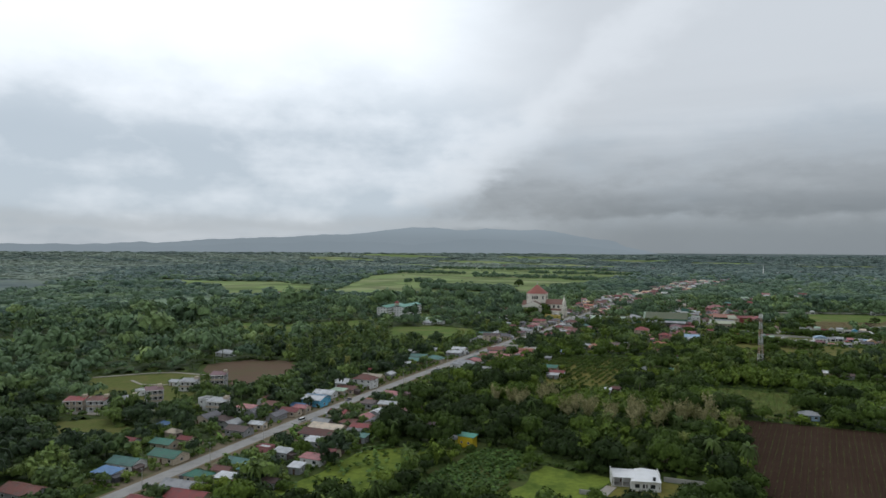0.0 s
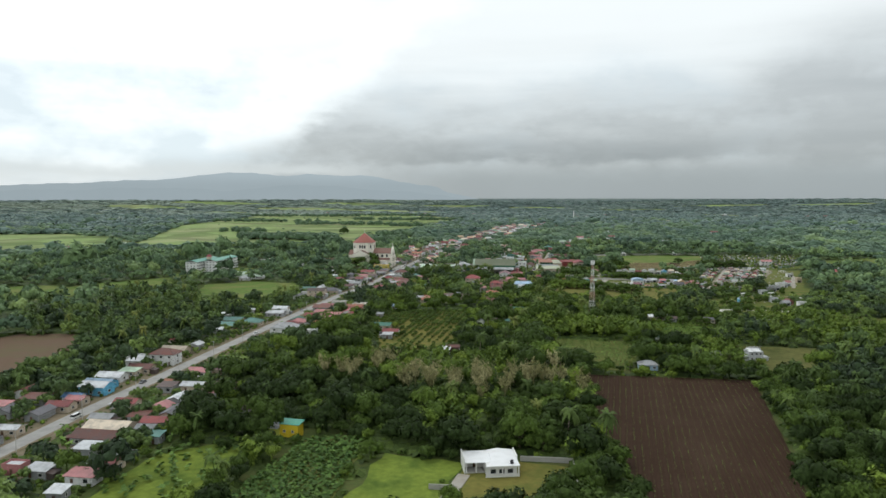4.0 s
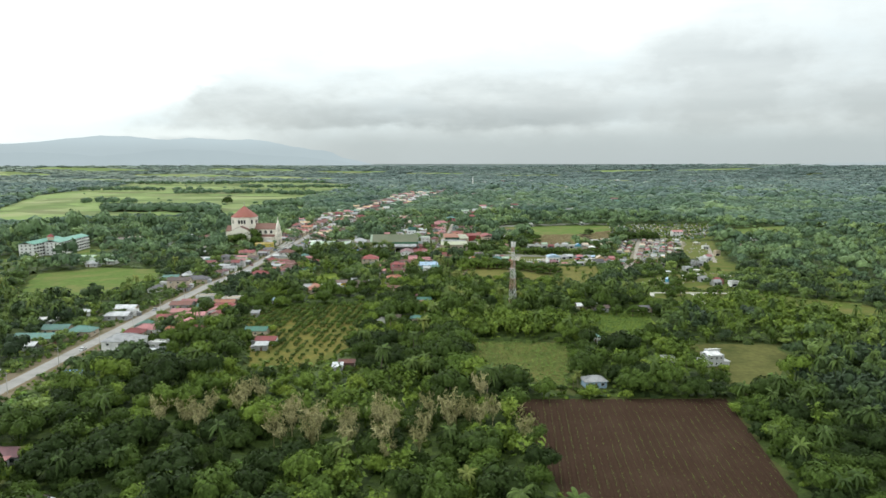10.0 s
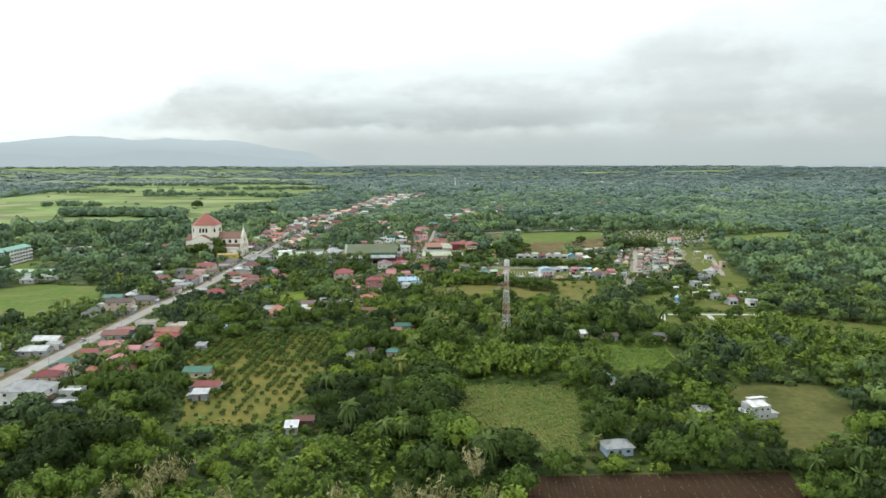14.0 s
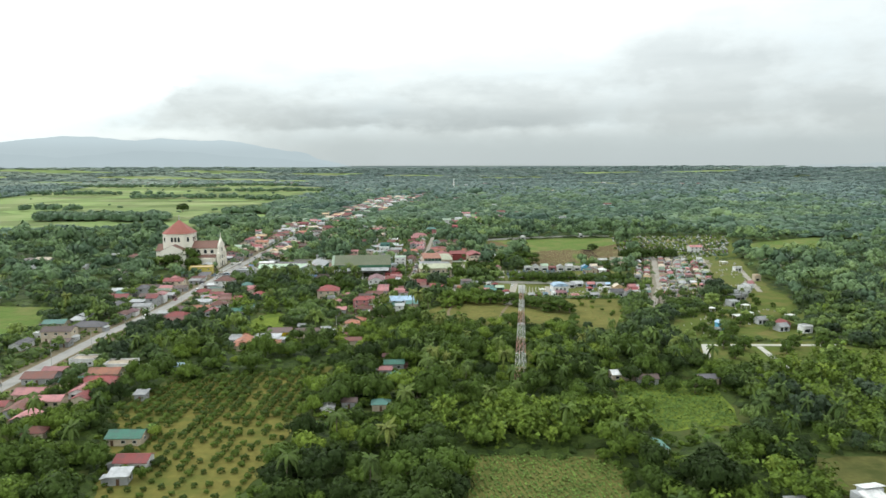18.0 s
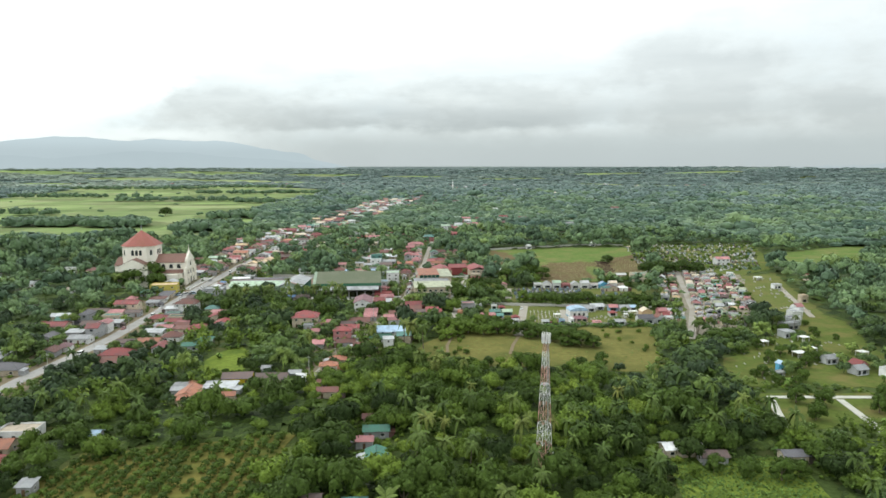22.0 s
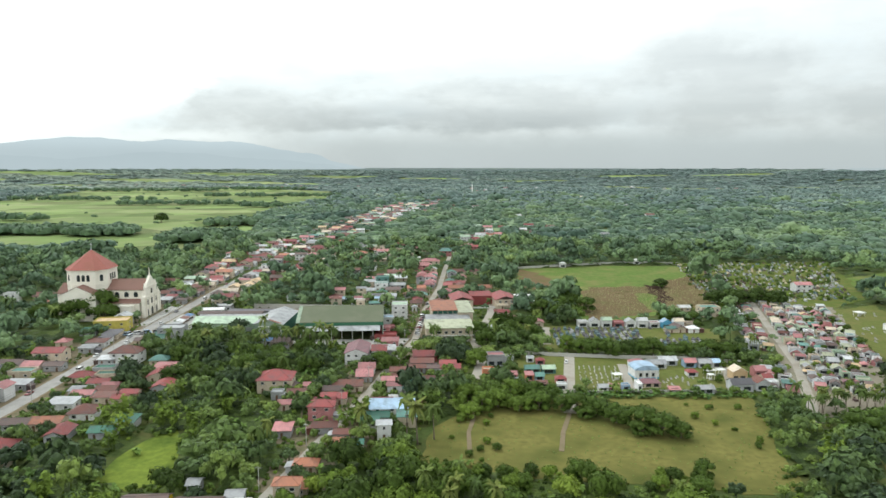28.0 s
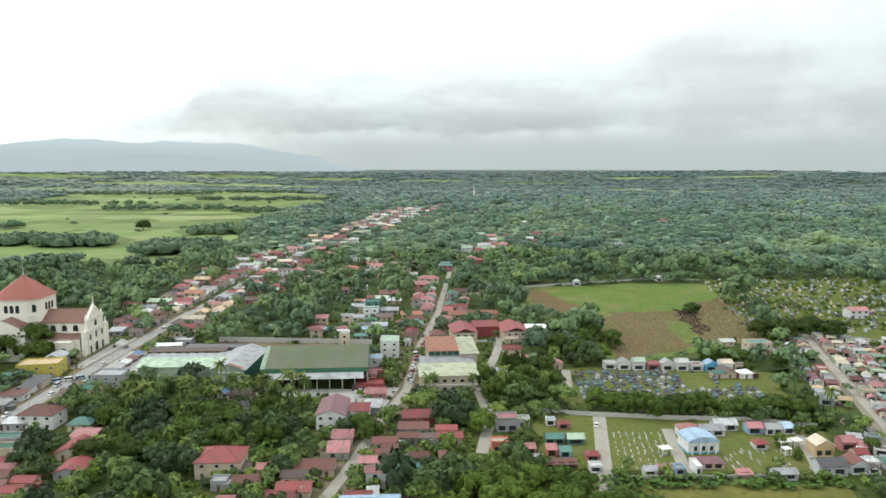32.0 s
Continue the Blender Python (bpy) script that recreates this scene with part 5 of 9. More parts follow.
def yellow_house():
    root = thing("cottage", -102, 291, -8, "bright yellow cottage with a sea-green roof by the cane plot", "house")
    FOOT.append((-102, 291, 6, 4))
    part("wall", Shape().box(-3.8, 3.8, -2.2, 2.2, -0.2, 5.0), wall_mat("yellow"), root)
    part("annex", Shape().box(-8, -3.8, -2.5, 2.5, -0.2, 3.0), material("wall_olive", (0.45, 0.45, 0.08), 0.85), root)
    part("roof", Shape().slab([(-4.3, -2.5, 5.1), (4.4, -2.5, 5.1), (4.4, 2.6, 5.7), (-4.3, 2.6, 5.7)], 0.15), material("roof_seagreen", (0.07, 0.30, 0.21), 0.5, wave=2.4), root)
    part("annex_roof", Shape().slab([(-8.6, -3, 3.2), (-4.4, -3, 3.2), (-4.4, 3, 3.5), (-8.6, 3, 3.5)], 0.12), roof_mat("light"), root)
    for x in (-1.8, 1.6):
        put_window(root, x, -2.22, 1.9, 0, 1.0, 0.9)
    part("door", door_mesh(0.95, 2.05), M_DOOR, root, at=pose(-6, -2.52, 0.05))


yellow_house()


def white_farmhouse():
    root = thing("farmhouse", 112, 436, 8, "two-storey white farmhouse with stepped pale roofs on a meadow", "house")
    root.matrix_basis = root.matrix_basis @ Matrix.Scale(0.8, 4)
    FOOT.append((112, 436, 8, 6))
    part("wall", Shape().box(-5, 5, -4, 4, -0.3, 6.6).box(-8, -5, -3, 3, -0.3, 3.2).box(5, 9, -3.5, 2, -0.3, 2.6), wall_mat("light"), root)
    part("roof", Shape().slab([(-3.0, 0, 9.0), (5.8, 0, 9.0), (5.8, 4.8, 8.0), (-3.0, 4.8, 8.0)], 0.15).slab([(-5.6, -4.8, 6.7), (3.2, -4.8, 6.7), (3.2, 0.4, 8.2), (-5.6, 0.4, 8.2)], 0.15), roof_mat("white"), root)
    part("side_roof", Shape().slab([(5, -4, 2.7), (9.6, -4, 2.4), (9.6, 2.5, 2.4), (5, 2.5, 2.9)], 0.12), roof_mat("white"), root)
    part("porch_roof", Shape().slab([(-8.8, -4, 3.2), (-4.8, -4, 3.2), (-4.8, 3.5, 3.6), (-8.8, 3.5, 3.6)], 0.12), roof_mat("light"), root)
    part("attic_wall", Shape().box(-2.6, 5, 0.2, 3.9, 6.6, 8.0), wall_mat("light"), root)
    for z in (1.0, 4.2):
        for x in (-2.8, 0.4, 3.2):
            put_window(root, x, -4.02, z, 0, 1.3, 1.3)
    put_window(root, -6.5, -3.02, 1.0, 0, 1.2, 1.1)


white_farmhouse()


def blue_bungalow():
    root = thing("bungalow", 50, 408, 4, "pale blue bungalow with a grey hipped roof beside the ploughed field", "house")
    FOOT.append((50, 408, 6, 4))
    part("wall", Shape().box(-4.5, 4.5, -3, 3, -0.3, 3.0), wall_mat("paleblue"), root)
    roof_parts(root, 9, 6, 3.0, "h", "grey")
    for x in (-2.8, 2.8):
        put_window(root, x, -3.02, 1.0, 0, 1.5, 1.2)
    part("door", door_mesh(0.95, 2.05), M_DOOR, root, at=pose(0, -3.02, 0.05))


blue_bungalow()


# ---- church ----
M_CHURCH = material("church_plaster", (0.78, 0.74, 0.65), 0.85, stain=(0.52, 0.47, 0.38), stain_size=0.12, stain_amount=0.5, grain=1.0)
M_TILE = material("church_roof", (0.33, 0.115, 0.095), 0.7, stain=(0.23, 0.10, 0.06), stain_size=0.1, stain_amount=0.6, wave=1.6, spread=0.15)


M_NAVETILE = material("nave_roof", (0.215, 0.120, 0.095), 0.75, stain=(0.15, 0.09, 0.07), stain_size=0.12, stain_amount=0.7, wave=1.6, spread=0.18)


def arch_window(root, x, y, z, turn, w, h):
    def make():
        pts = [(-w / 2, 0), (w / 2, 0)] + [(w / 2 * math.cos(a), h - w / 2 + w / 2 * math.sin(a)) for a in np.linspace(0, math.pi, 9)]
        k = 1.22
        out = [(px * k, pz * 1.04 - 0.1) for px, pz in pts]
        return (Shape().ring([[(px, 0.1, pz) for px, pz in out], [(px, -0.12, pz) for px, pz in out]]).mesh("window_frame"),
                Shape().ring([[(px, 0.05, pz) for px, pz in pts], [(px, -0.16, pz) for px, pz in pts]]).mesh("pane"))
    fm, pm = cached(("arch", w, h), make)
    win = part("window", fm, M_CHURCH, root, at=pose(x, y, z, 0, 0, turn))
    part("pane", pm, M_GLASS, win)


def church():
    root = thing("church", -217, 902, 0, "large cream church with an octagonal red-roofed drum and gabled nave", "church")
    FOOT.extend([(-217, 900, 19, 22), (-190, 900, 14, 18)])
    A, B = 12.8, 7.6  # half width and half length of the main faces
    octo = [(B, -A), (A, -B), (A, B), (B, A), (-B, A), (-A, B), (-A, -B), (-B, -A)]
    part("drum", Shape().ring([[(x, y, z) for x, y in octo] for z in (-0.5, 30.4)]), M_CHURCH, root)
    part("cornice", Shape().ring([[(x * 1.03, y * 1.03, z) for x, y in octo] for z in (30.4, 31.2)]).ring([[(x * 1.02, y * 1.02, z) for x, y in octo] for z in (21.6, 22.2)]), M_CHURCH, root)
    part("drum_roof", Shape().ring([[(x * k, y * k, z) for x, y in octo] for k, z in ((1.07, 31.2), (0.02, 43.0))]), M_TILE, root)
    cross = Shape().cyl(0, 0, 42.6, 44.4, 0.5, 0.3).box(-0.14, 0.14, -0.14, 0.14, 44.4, 47.6).box(-0.9, 0.9, -0.12, 0.12, 46.2, 46.5)
    part("cross", cross, M_STEEL, root)
    for turn in (0, 90, 180, 270):
        m = Matrix.Rotation(radians(turn), 4, "Z")
        for k in (-3.0, 0, 3.0):
            p = m @ Vector((k, -A, 0))
            arch_window(root, p.x, p.y, 24.0, turn, 2.0, 4.2)
        mid = m @ Vector(((A + B) / 2, -(A + B) / 2, 0))
        arch_window(root, mid.x, mid.y, 24.0, turn + 45, 2.0, 4.2)
    # transept towards -y and nave towards +x
    for nm, turn, length, half, eave, ridge in (("transept", 0, 9.0, 11.0, 17.0, 22.0), ("nave", 90, 23.0, 8.5, 18.0, 23.5), ("apse", 270, 6.0, 9.0, 16.0, 21.0)):
        m = pose(0, 0, 0, 0, 0, turn)
        y0, y1 = -A - length, -A + 3
        prof = [(-half, -0.5), (half, -0.5), (half, eave), (0, ridge), (-half, eave)]
        part(nm, Shape().ring([[(x, y1, z) for x, z in prof], [(x, y0, z) for x, z in prof]]), M_CHURCH, root, at=m)
        r = Shape()
        for sg in (-1, 1):
            e = (sg * (half + 0.8), eave - 0.25)
            pts = [(e[0], y0 - 0.3, e[1]), (0, y0 - 0.3, ridge + 0.25), (0, y1, ridge + 0.25), (e[0], y1, e[1])]
            r.slab(pts if sg > 0 else pts[::-1], 0.25)
        part(nm + "_roof", r, M_NAVETILE, root, at=m)
        if nm == "transept":
            for x in (-6, 0, 6):
                arch_window(root, x, y0, 3.5, 0, 2.4, 5.0)
    # aisle, side porch and facade of the nave
    nx0, nx1 = A + 2, A + 23
    aisle = Shape().box(nx0, nx1 - 1, -13.5, -8.4, -0.5, 10.0)
    part("aisle", aisle, M_CHURCH, root)
    part("aisle_roof", Shape().slab([(nx0 - 0.4, -14.1, 10.0), (nx1 - 0.6, -14.1, 10.0), (nx1 - 0.6, -8.3, 12.0), (nx0 - 0.4, -8.3, 12.0)], 0.25), M_NAVETILE, root)
    part("side_porch", Shape().box(nx1 - 12, nx1 - 4, -17.5, -13.5, -0.5, 8.5), M_CHURCH, root)
    part("side_porch_roof", Shape().box(nx1 - 12.4, nx1 - 3.6, -17.9, -13.1, 8.5, 9.0), M_CHURCH, root)
    arch_window(root, nx1 - 8, -17.5, 0.2, 0, 4.2, 5.6)
    for x in (nx0 + 4, nx0 + 10, nx0 + 16):
        arch_window(root, x, -8.55, 13.0, 0, 2.8, 3.4)
    facade = [(-13.5, -0.5), (13.5, -0.5), (13.5, 13.0), (9.2, 14), (9.2, 19), (0, 26), (-9.2, 19), (-9.2, 14), (-13.5, 13)]
    part("facade", Shape().ring([[(nx1, -x, z) for x, z in facade], [(nx1 + 1.6, -x, z) for x, z in facade]]), M_CHURCH, root)
    m = nx1 + 1.6
    part("facade_cornice", Shape().box(m, m + 0.5, -13.7, 13.7, 12.6, 13.2).box(m, m + 0.5, -9.4, 9.4, 18.6, 19.2).box(m, m + 0.4, -13.7, 13.7, 6.4, 6.8), M_CHURCH, root)
    for y in (-13.4, -9.2, -4.6, 4.6, 9.2, 13.4):
        part("pilaster", Shape().box(m, m + 0.55, y - 0.6, y + 0.6, -0.5, 12.6), M_CHURCH, root)
    for y, z, w, h in ((0, 0.2, 3.4, 5.0), (-7, 0.2, 2.4, 4.2), (7, 0.2, 2.4, 4.2), (0, 14.2, 2.8, 3.4), (-7, 7.6, 1.8, 3.4), (7, 7.6, 1.8, 3.4), (0, 7.6, 2.2, 3.8)):
        arch_window(root, m, y, z, 90, w, h)
    for y, z in ((0, 25.9), (-9.2, 19), (9.2, 19), (-13.5, 13), (13.5, 13)):
        f = Shape().cyl(nx1 + 0.8, y, z, z + 1.2, 0.7, 0.5).cyl(nx1 + 0.8, y, z + 1.2, z + 3.0, 0.45, 0.2)
        if z > 24:
            f.box(nx1 + 0.7, nx1 + 0.9, y - 0.8, y + 0.8, z + 3.6, z + 3.9).box(nx1 + 0.65, nx1 + 0.95, y - 0.15, y + 0.15, z + 3, z + 5)
        part("finial", f, M_CHURCH, root)


church()


def fence(name, line, height, gap, mat, label, wall=False):
    root = thing(name, *line[0], 0, label, "fence")
    ox, oy = line[0]
    for (x0, y0), (x1, y1) in zip(line[:-1], line[1:]):
        L = math.hypot(x1 - x0, y1 - y0)
        n = max(1, round(L / gap))
        turn = math.degrees(math.atan2(y1 - y0, x1 - x0))
        me = cached((name, round(L / n, 2)), lambda: Shape().box(0.15, L / n - 0.15, -0.08, 0.08, -0.1, height).mesh("panel"))
        pm = cached((name, "post"), lambda: Shape().box(-0.15, 0.15, -0.15, 0.15, -0.1, height + 0.25).box(-0.2, 0.2, -0.2, 0.2, height + 0.25, height + 0.33).mesh("post"))
        for i in range(n):
            at = pose(x0 - ox + (x1 - x0) * i / n, y0 - oy + (y1 - y0) * i / n, 0, 0, 0, turn)
            part("panel", me, mat, root, at=at)
            part("post", pm, mat, root, at=at)
    return root


fence("balustrade", [(-170, 866), (-167, 925)], 1.1, 3.5, M_WHITE, "low white balustrade in front of the church")
fence("hill_wall", [(90, 1086), (138, 1102), (217, 1122), (258, 1111)], 2.2, 8.0, M_CONC, "pale concrete wall behind the green field")
fence("cemetery_wall", [(50, 797), (66, 793), (102, 787), (132, 784), (158, 776)], 2.0, 4.0, M_CONC, "grey concrete cemetery wall")
fence("cemetery_front_wall", [(64, 735), (90, 735), (141, 734)], 1.4, 4.0, M_CONC, "weathered low cemetery front wall")
fence("market_wall", [(-116, 917), (-74, 913), (-26, 908)], 3.2, 5.0, M_CONC, "long grey wall behind the hall")
fence("compound_fence", [(4, 819), (30, 826)], 1.3, 2.6, M_WHITE, "white compound fence with posts")


# ---- hall, market sheds ----
M_HALLROOF = material("hall_roof_green", (0.108, 0.126, 0.072), 0.65, stain=(0.165, 0.165, 0.115), stain_size=0.08, stain_amount=0.5, wave=2.0)
M_HALLTRIM = material("hall_trim_green", (0.05, 0.15, 0.09), 0.6)


def hall():
    root = thing("covered_hall", -47, 847, 2, "long covered hall with a faded green gabled roof", "hall")
    FOOT.append((-47, 847, 27, 22))
    w, d, e, r = 23.5, 18.0, 10.5, 16.5
    s = Shape()
    for sg in (-1, 1):
        pts = [(-w, sg * d, e), (w, sg * d, e), (w, 0, r), (-w, 0, r)]
        s.slab(pts if sg < 0 else pts[::-1], 0.25)
    part("roof", s, M_HALLROOF, root)
    part("roof_edge", Shape().slab([(-w - 2.2, -d, e - 0.1), (-w, -d, e + 0.05), (-w, 0, r + 0.05), (-w - 2.2, 0, r - 0.1)], 0.3), roof_mat("palegreen"), root)
    for y0, y1 in ((-d - 0.15, -d + 0.1), (d - 0.1, d + 0.15)):
        part("fascia", Shape().box(-w, w, y0, y1, e - 2.0, e - 0.3), M_HALLTRIM, root)
    part("awning", Shape().slab([(-w, -d - 2.6, e - 4.4), (w - 2, -d - 2.6, e - 4.4), (w - 2, -d - 0.1, e - 2.2), (-w, -d - 0.1, e - 2.2)], 0.15), roof_mat("light"), root)
    for sg in (-1, 1):
        x = sg * (w - 0.6)
        prof = [(-d, 3.0), (d, 3.0), (d, e - 0.3), (0, r - 0.3), (-d, e - 0.3)]
        part("gable_wall", Shape().ring([[(x - 0.1, y, z) for y, z in prof], [(x + 0.1, y, z) for y, z in prof]]), M_HALLTRIM, root)
    for i in range(9):
        for sg in (-1, 1):
            part("column", Shape().box(-w + 0.3 + i * (2 * w - 0.6) / 8 - 0.25, -w + 0.3 + i * (2 * w - 0.6) / 8 + 0.25, sg * (d - 0.3) - 0.25, sg * (d - 0.3) + 0.25, -0.2, e - 0.3), M_CONC, root)
    part("back_wall", Shape().box(-w, w, d - 0.6, d - 0.3, -0.2, 4.0), M_CONC, root)
    part("stage", Shape().box(-w + 2, w - 2, 6, 14, 0, 1.2), M_CONC, root)


hall()


def shed(x, y, w, d, e, r, roof, wall, rz, label, axis="y"):
    root = thing("market_shed", x, y, rz, label, "shed")
    FOOT.append((x, y, w / 2 + 1, d / 2 + 1))
    walls = Shape().box(-w / 2, w / 2, -d / 2, d / 2, -0.2, e)
    W, D = (w / 2 + 0.8, d / 2 + 0.8)
    s, g = Shape(), Shape()
    if axis == "x":
        for sg in (-1, 1):
            pts = [(-W, sg * D, e), (W, sg * D, e), (W, 0, r), (-W, 0, r)]
            s.slab(pts if sg < 0 else pts[::-1], 0.2)
        g.ring([[(sg * w / 2, -d / 2, e - 0.1), (sg * w / 2, d / 2, e - 0.1), (sg * w / 2, 0, r - 0.4)] for sg in (-1, 1)])
    else:
        for sg in (-1, 1):
            pts = [(sg * W, -D, e), (sg * W, D, e), (0, D, r), (0, -D, r)]
            s.slab(pts if sg > 0 else pts[::-1], 0.2)
        g.ring([[(-w / 2, sg * d / 2, e - 0.1), (w / 2, sg * d / 2, e - 0.1), (0, sg * d / 2, r - 0.4)] for sg in (-1, 1)])
    part("roof", s, roof_mat(roof), root)
    walls.add(g.v, g.f)
    part("wall", walls, wall_mat(wall), root)
    for i in range(max(2, int(w // 5))):
        part("shutter", Shape().box(-1.6, 1.6, -0.08, 0.05, 0, 2.8), M_STEEL, root, at=pose(-w / 2 + w * (i + 0.5) / max(2, int(w // 5)), -d / 2, 0))
    return root


gable_shed = shed(-88.5, 857, 16.5, 36, 7.2, 10.0, "light", "green", -4, "market shed with a pale metal gabled roof and green walls")
part("sign_board", Shape().box(-8.0, 8.0, -18.5, -18.15, 4.2, 7.3).ring([[(-8.0, y, 7.3), (8.0, y, 7.3), (0.6, y, 9.5), (-0.6, y, 9.5)] for y in (-18.5, -18.15)]), wall_mat("sage"), gable_shed, "faded grey-green board below the gable")
part("lettering", Shape().box(-5.5, -0.8, -18.56, -18.5, 5.6, 6.2).box(-0.2, 1.4, -18.56, -18.5, 5.6, 6.2).box(2.0, 6.2, -18.56, -18.5, 5.6, 6.2), M_WHITE, gable_shed)
part("white_band", Shape().box(-8.0, 8.0, -18.45, -18.1, 1.4, 4.1), wall_mat("light"), gable_shed)
part("rusted_sheet", Shape().slab([(0.6, -18.7, 9.95), (7.4, -18.7, 7.75), (7.4, -16.6, 7.75), (0.6, -16.6, 9.95)], 0.06), roof_mat("orange"), gable_shed)
shed(-116, 858, 40, 16, 5.5, 8, "palegreen", "palegreen", 0, "long market shed with a pale green roof", "x")
shed(-124, 889, 40, 7, 3.4, 4.2, "brown", "brown", 0, "low market stall row with a rusty brown roof", "x")
shed(-112, 897, 30, 6, 3.2, 4.0, "darkgrey", "grey", -3, "low market stall row with a dark grey roof", "x")
shed(-139, 901, 13, 5, 3.2, 4.2, "white", "white", 4, "small white-roofed market tent beside the road", "x")
shed(-116, 872, 44, 8, 4.5, 6, "grey", "grey", 0, "long grey market shed", "x")
house(-186, 858, 19, 12, 2, "f", "tan", "mustard", rz=8, name="shop")
house(-171, 862, 9, 12, 1, "f", "cream", "cream", rz=4, name="shop")
house(-144, 839, 14, 10, 2, "f", "grey", "grey", rz=0, name="warehouse")


# ---- offices and the red school on the second road ----
def office():
    root = thing("municipal_office", 14, 851, 3, "cream and pale green office block with a green glass front", "office")
    FOOT.append((14, 851, 17, 28))
    part("wall", Shape().box(-14, 12, -27, -14, -0.3, 8.0).box(-13, 12, -14, -4, -0.3, 9.5).box(-9, 6, -4, 16, -0.3, 13.0).box(6, 15, -6, 20, -0.3, 12), wall_mat("cream"), root)
    part("front_roof", Shape().slab([(-14.8, -28, 8.0), (12.8, -28, 8.0), (12.8, -14, 10.0), (-14.8, -14, 10.0)], 0.2), roof_mat("khaki"), root)
    part("middle_roof", Shape().slab([(-13.6, -14.5, 9.6), (12.6, -14.5, 9.6), (12.6, -4, 10.8), (-13.6, -4, 10.8)], 0.2), roof_mat("grey"), root)
    part("rusted_roof", Shape().slab([(-9.6, -4.8, 13.2), (6, -4.8, 13.2), (6, 17, 15.0), (-9.6, 17, 15.0)], 0.2), roof_mat("orange"), root)
    part("side_roof", Shape().slab([(6.2, -7, 12.2), (15.8, -7, 12.2), (15.8, 21, 13.6), (6.2, 21, 13.6)], 0.2), roof_mat("khaki"), root)
    for i in range(5):
        part("glass_front", Shape().box(-8.6 + i * 3, -5.9 + i * 3, -4.15, -4, 10.9, 12.8), material("green_glass", (0.02, 0.07, 0.05), 0.15, spec=0.6), root)
    for z in (1.0, 4.6):
        for x in (-11, -7, -3, 1, 5, 9):
            put_window(root, x, -27.02, z, 0, 2.0, 1.5)
    part("eave_band", Shape().box(-14.4, 12.4, -27.4, -27, 3.4, 3.8), M_WHITE, root)


office()


def red_school():
    root = thing("village_school", 42, 920, 4, "U-shaped school with bright red roofs round a court", "school")
    FOOT.append((42, 922, 24, 16))
    for x, w, d in ((-15, 14, 22), (15, 14, 22)):
        part("wall", Shape().box(x - w / 2, x + w / 2, -d / 2, d / 2, -0.3, 6.4), wall_mat("cream"), root)
        s = Shape()
        for sg in (-1, 1):
            pts = [(x + sg * (w / 2 + 0.8), -d / 2 - 0.8, 6.4), (x + sg * (w / 2 + 0.8), d / 2 + 0.8, 6.4), (x, d / 2 + 0.8, 9.0), (x, -d / 2 - 0.8, 9.0)]
            s.slab(pts if sg > 0 else pts[::-1], 0.2)
        part("wing_roof", s, roof_mat("red"), root)
        for z in (1, 4.2):
            for k in (-4, 0, 4):
                put_window(root, x + k, -d / 2 - 0.02, z, 0, 1.8, 1.4)
    part("back_wall", Shape().box(-8, 8, 4, 12, -0.3, 6.4), wall_mat("red"), root)
    part("back_roof", Shape().slab([(-8, 3, 6.5), (8, 3, 6.5), (8, 13, 8.4), (-8, 13, 8.4)], 0.2), roof_mat("red"), root)
    part("court_rail", Shape().box(-8, 8, -8, -7.8, 0, 1.2), M_WHITE, root)


red_school()
house(72, 922, 12, 20, 1, "s", "white", "cream", name="classroom", height=5)
house(38, 978, 34, 9, 1, "gx", "orange", "cream", rz=2, name="classroom")
house(14, 905, 12, 9, 1, "s", "paleblue", "white", name="shop")


def big_school():
    root = thing("school_building", -394, 838, 0, "long four-storey white school with pale green roofs", "school")
    FOOT.append((-394, 838, 22, 46))
    for x, y, w, d in ((-8, -8, 14, 56), (8, 10, 14, 60)):
        part("wall", Shape().box(x - w / 2, x + w / 2, y - d / 2, y + d / 2, -0.3, 13.0), wall_mat("white"), root)
        s = Shape()
        for sg in (-1, 1):
            pts = [(x + sg * (w / 2 + 1), y - d / 2 - 1, 13), (x + sg * (w / 2 + 1), y + d / 2 + 1, 13), (x, y + d / 2 + 1, 15.2), (x, y - d / 2 - 1, 15.2)]
            s.slab(pts if sg > 0 else pts[::-1], 0.25)
        part("roof", s, material("school_roof", (0.16, 0.34, 0.27), 0.6, wave=1.5, stain=(0.25, 0.4, 0.33)), root)
        for k in range(4):
            part("gallery", Shape().box(x + w / 2, x + w / 2 + 1.6, y - d / 2, y + d / 2, 3.2 * k - 0.1, 3.2 * k + 1.0), M_WHITE, root)
            for i in range(int(d // 5)):
                put_window(root, x + w / 2 + 0.02, y - d / 2 + 2.5 + i * 5, 3.2 * k + 1.1, 90, 3.2, 1.5)
            for i in (-4, 0, 4):
                put_window(root, x + i, y - d / 2 - 0.02, 3.2 * k + 1.1, 0, 1.6, 1.4)
    part("cupola", Shape().cyl(0, -6, 14, 17, 3.2, 3.2, 8), wall_mat("cream"), root)
    part("cupola_roof", Shape().cyl(0, -6, 17, 20, 4, 0.2, 8), roof_mat("red"), root)


big_school()
house(-313, 760, 32, 9, 1, "gx", "palegreen", "white", name="school_annex", far=True)
house(-334, 886, 30, 11, 1, "gx", "grey", "white", name="school_annex", far=True)
house(-301, 890, 12, 8, 1, "gx", "light", "white", far=True)


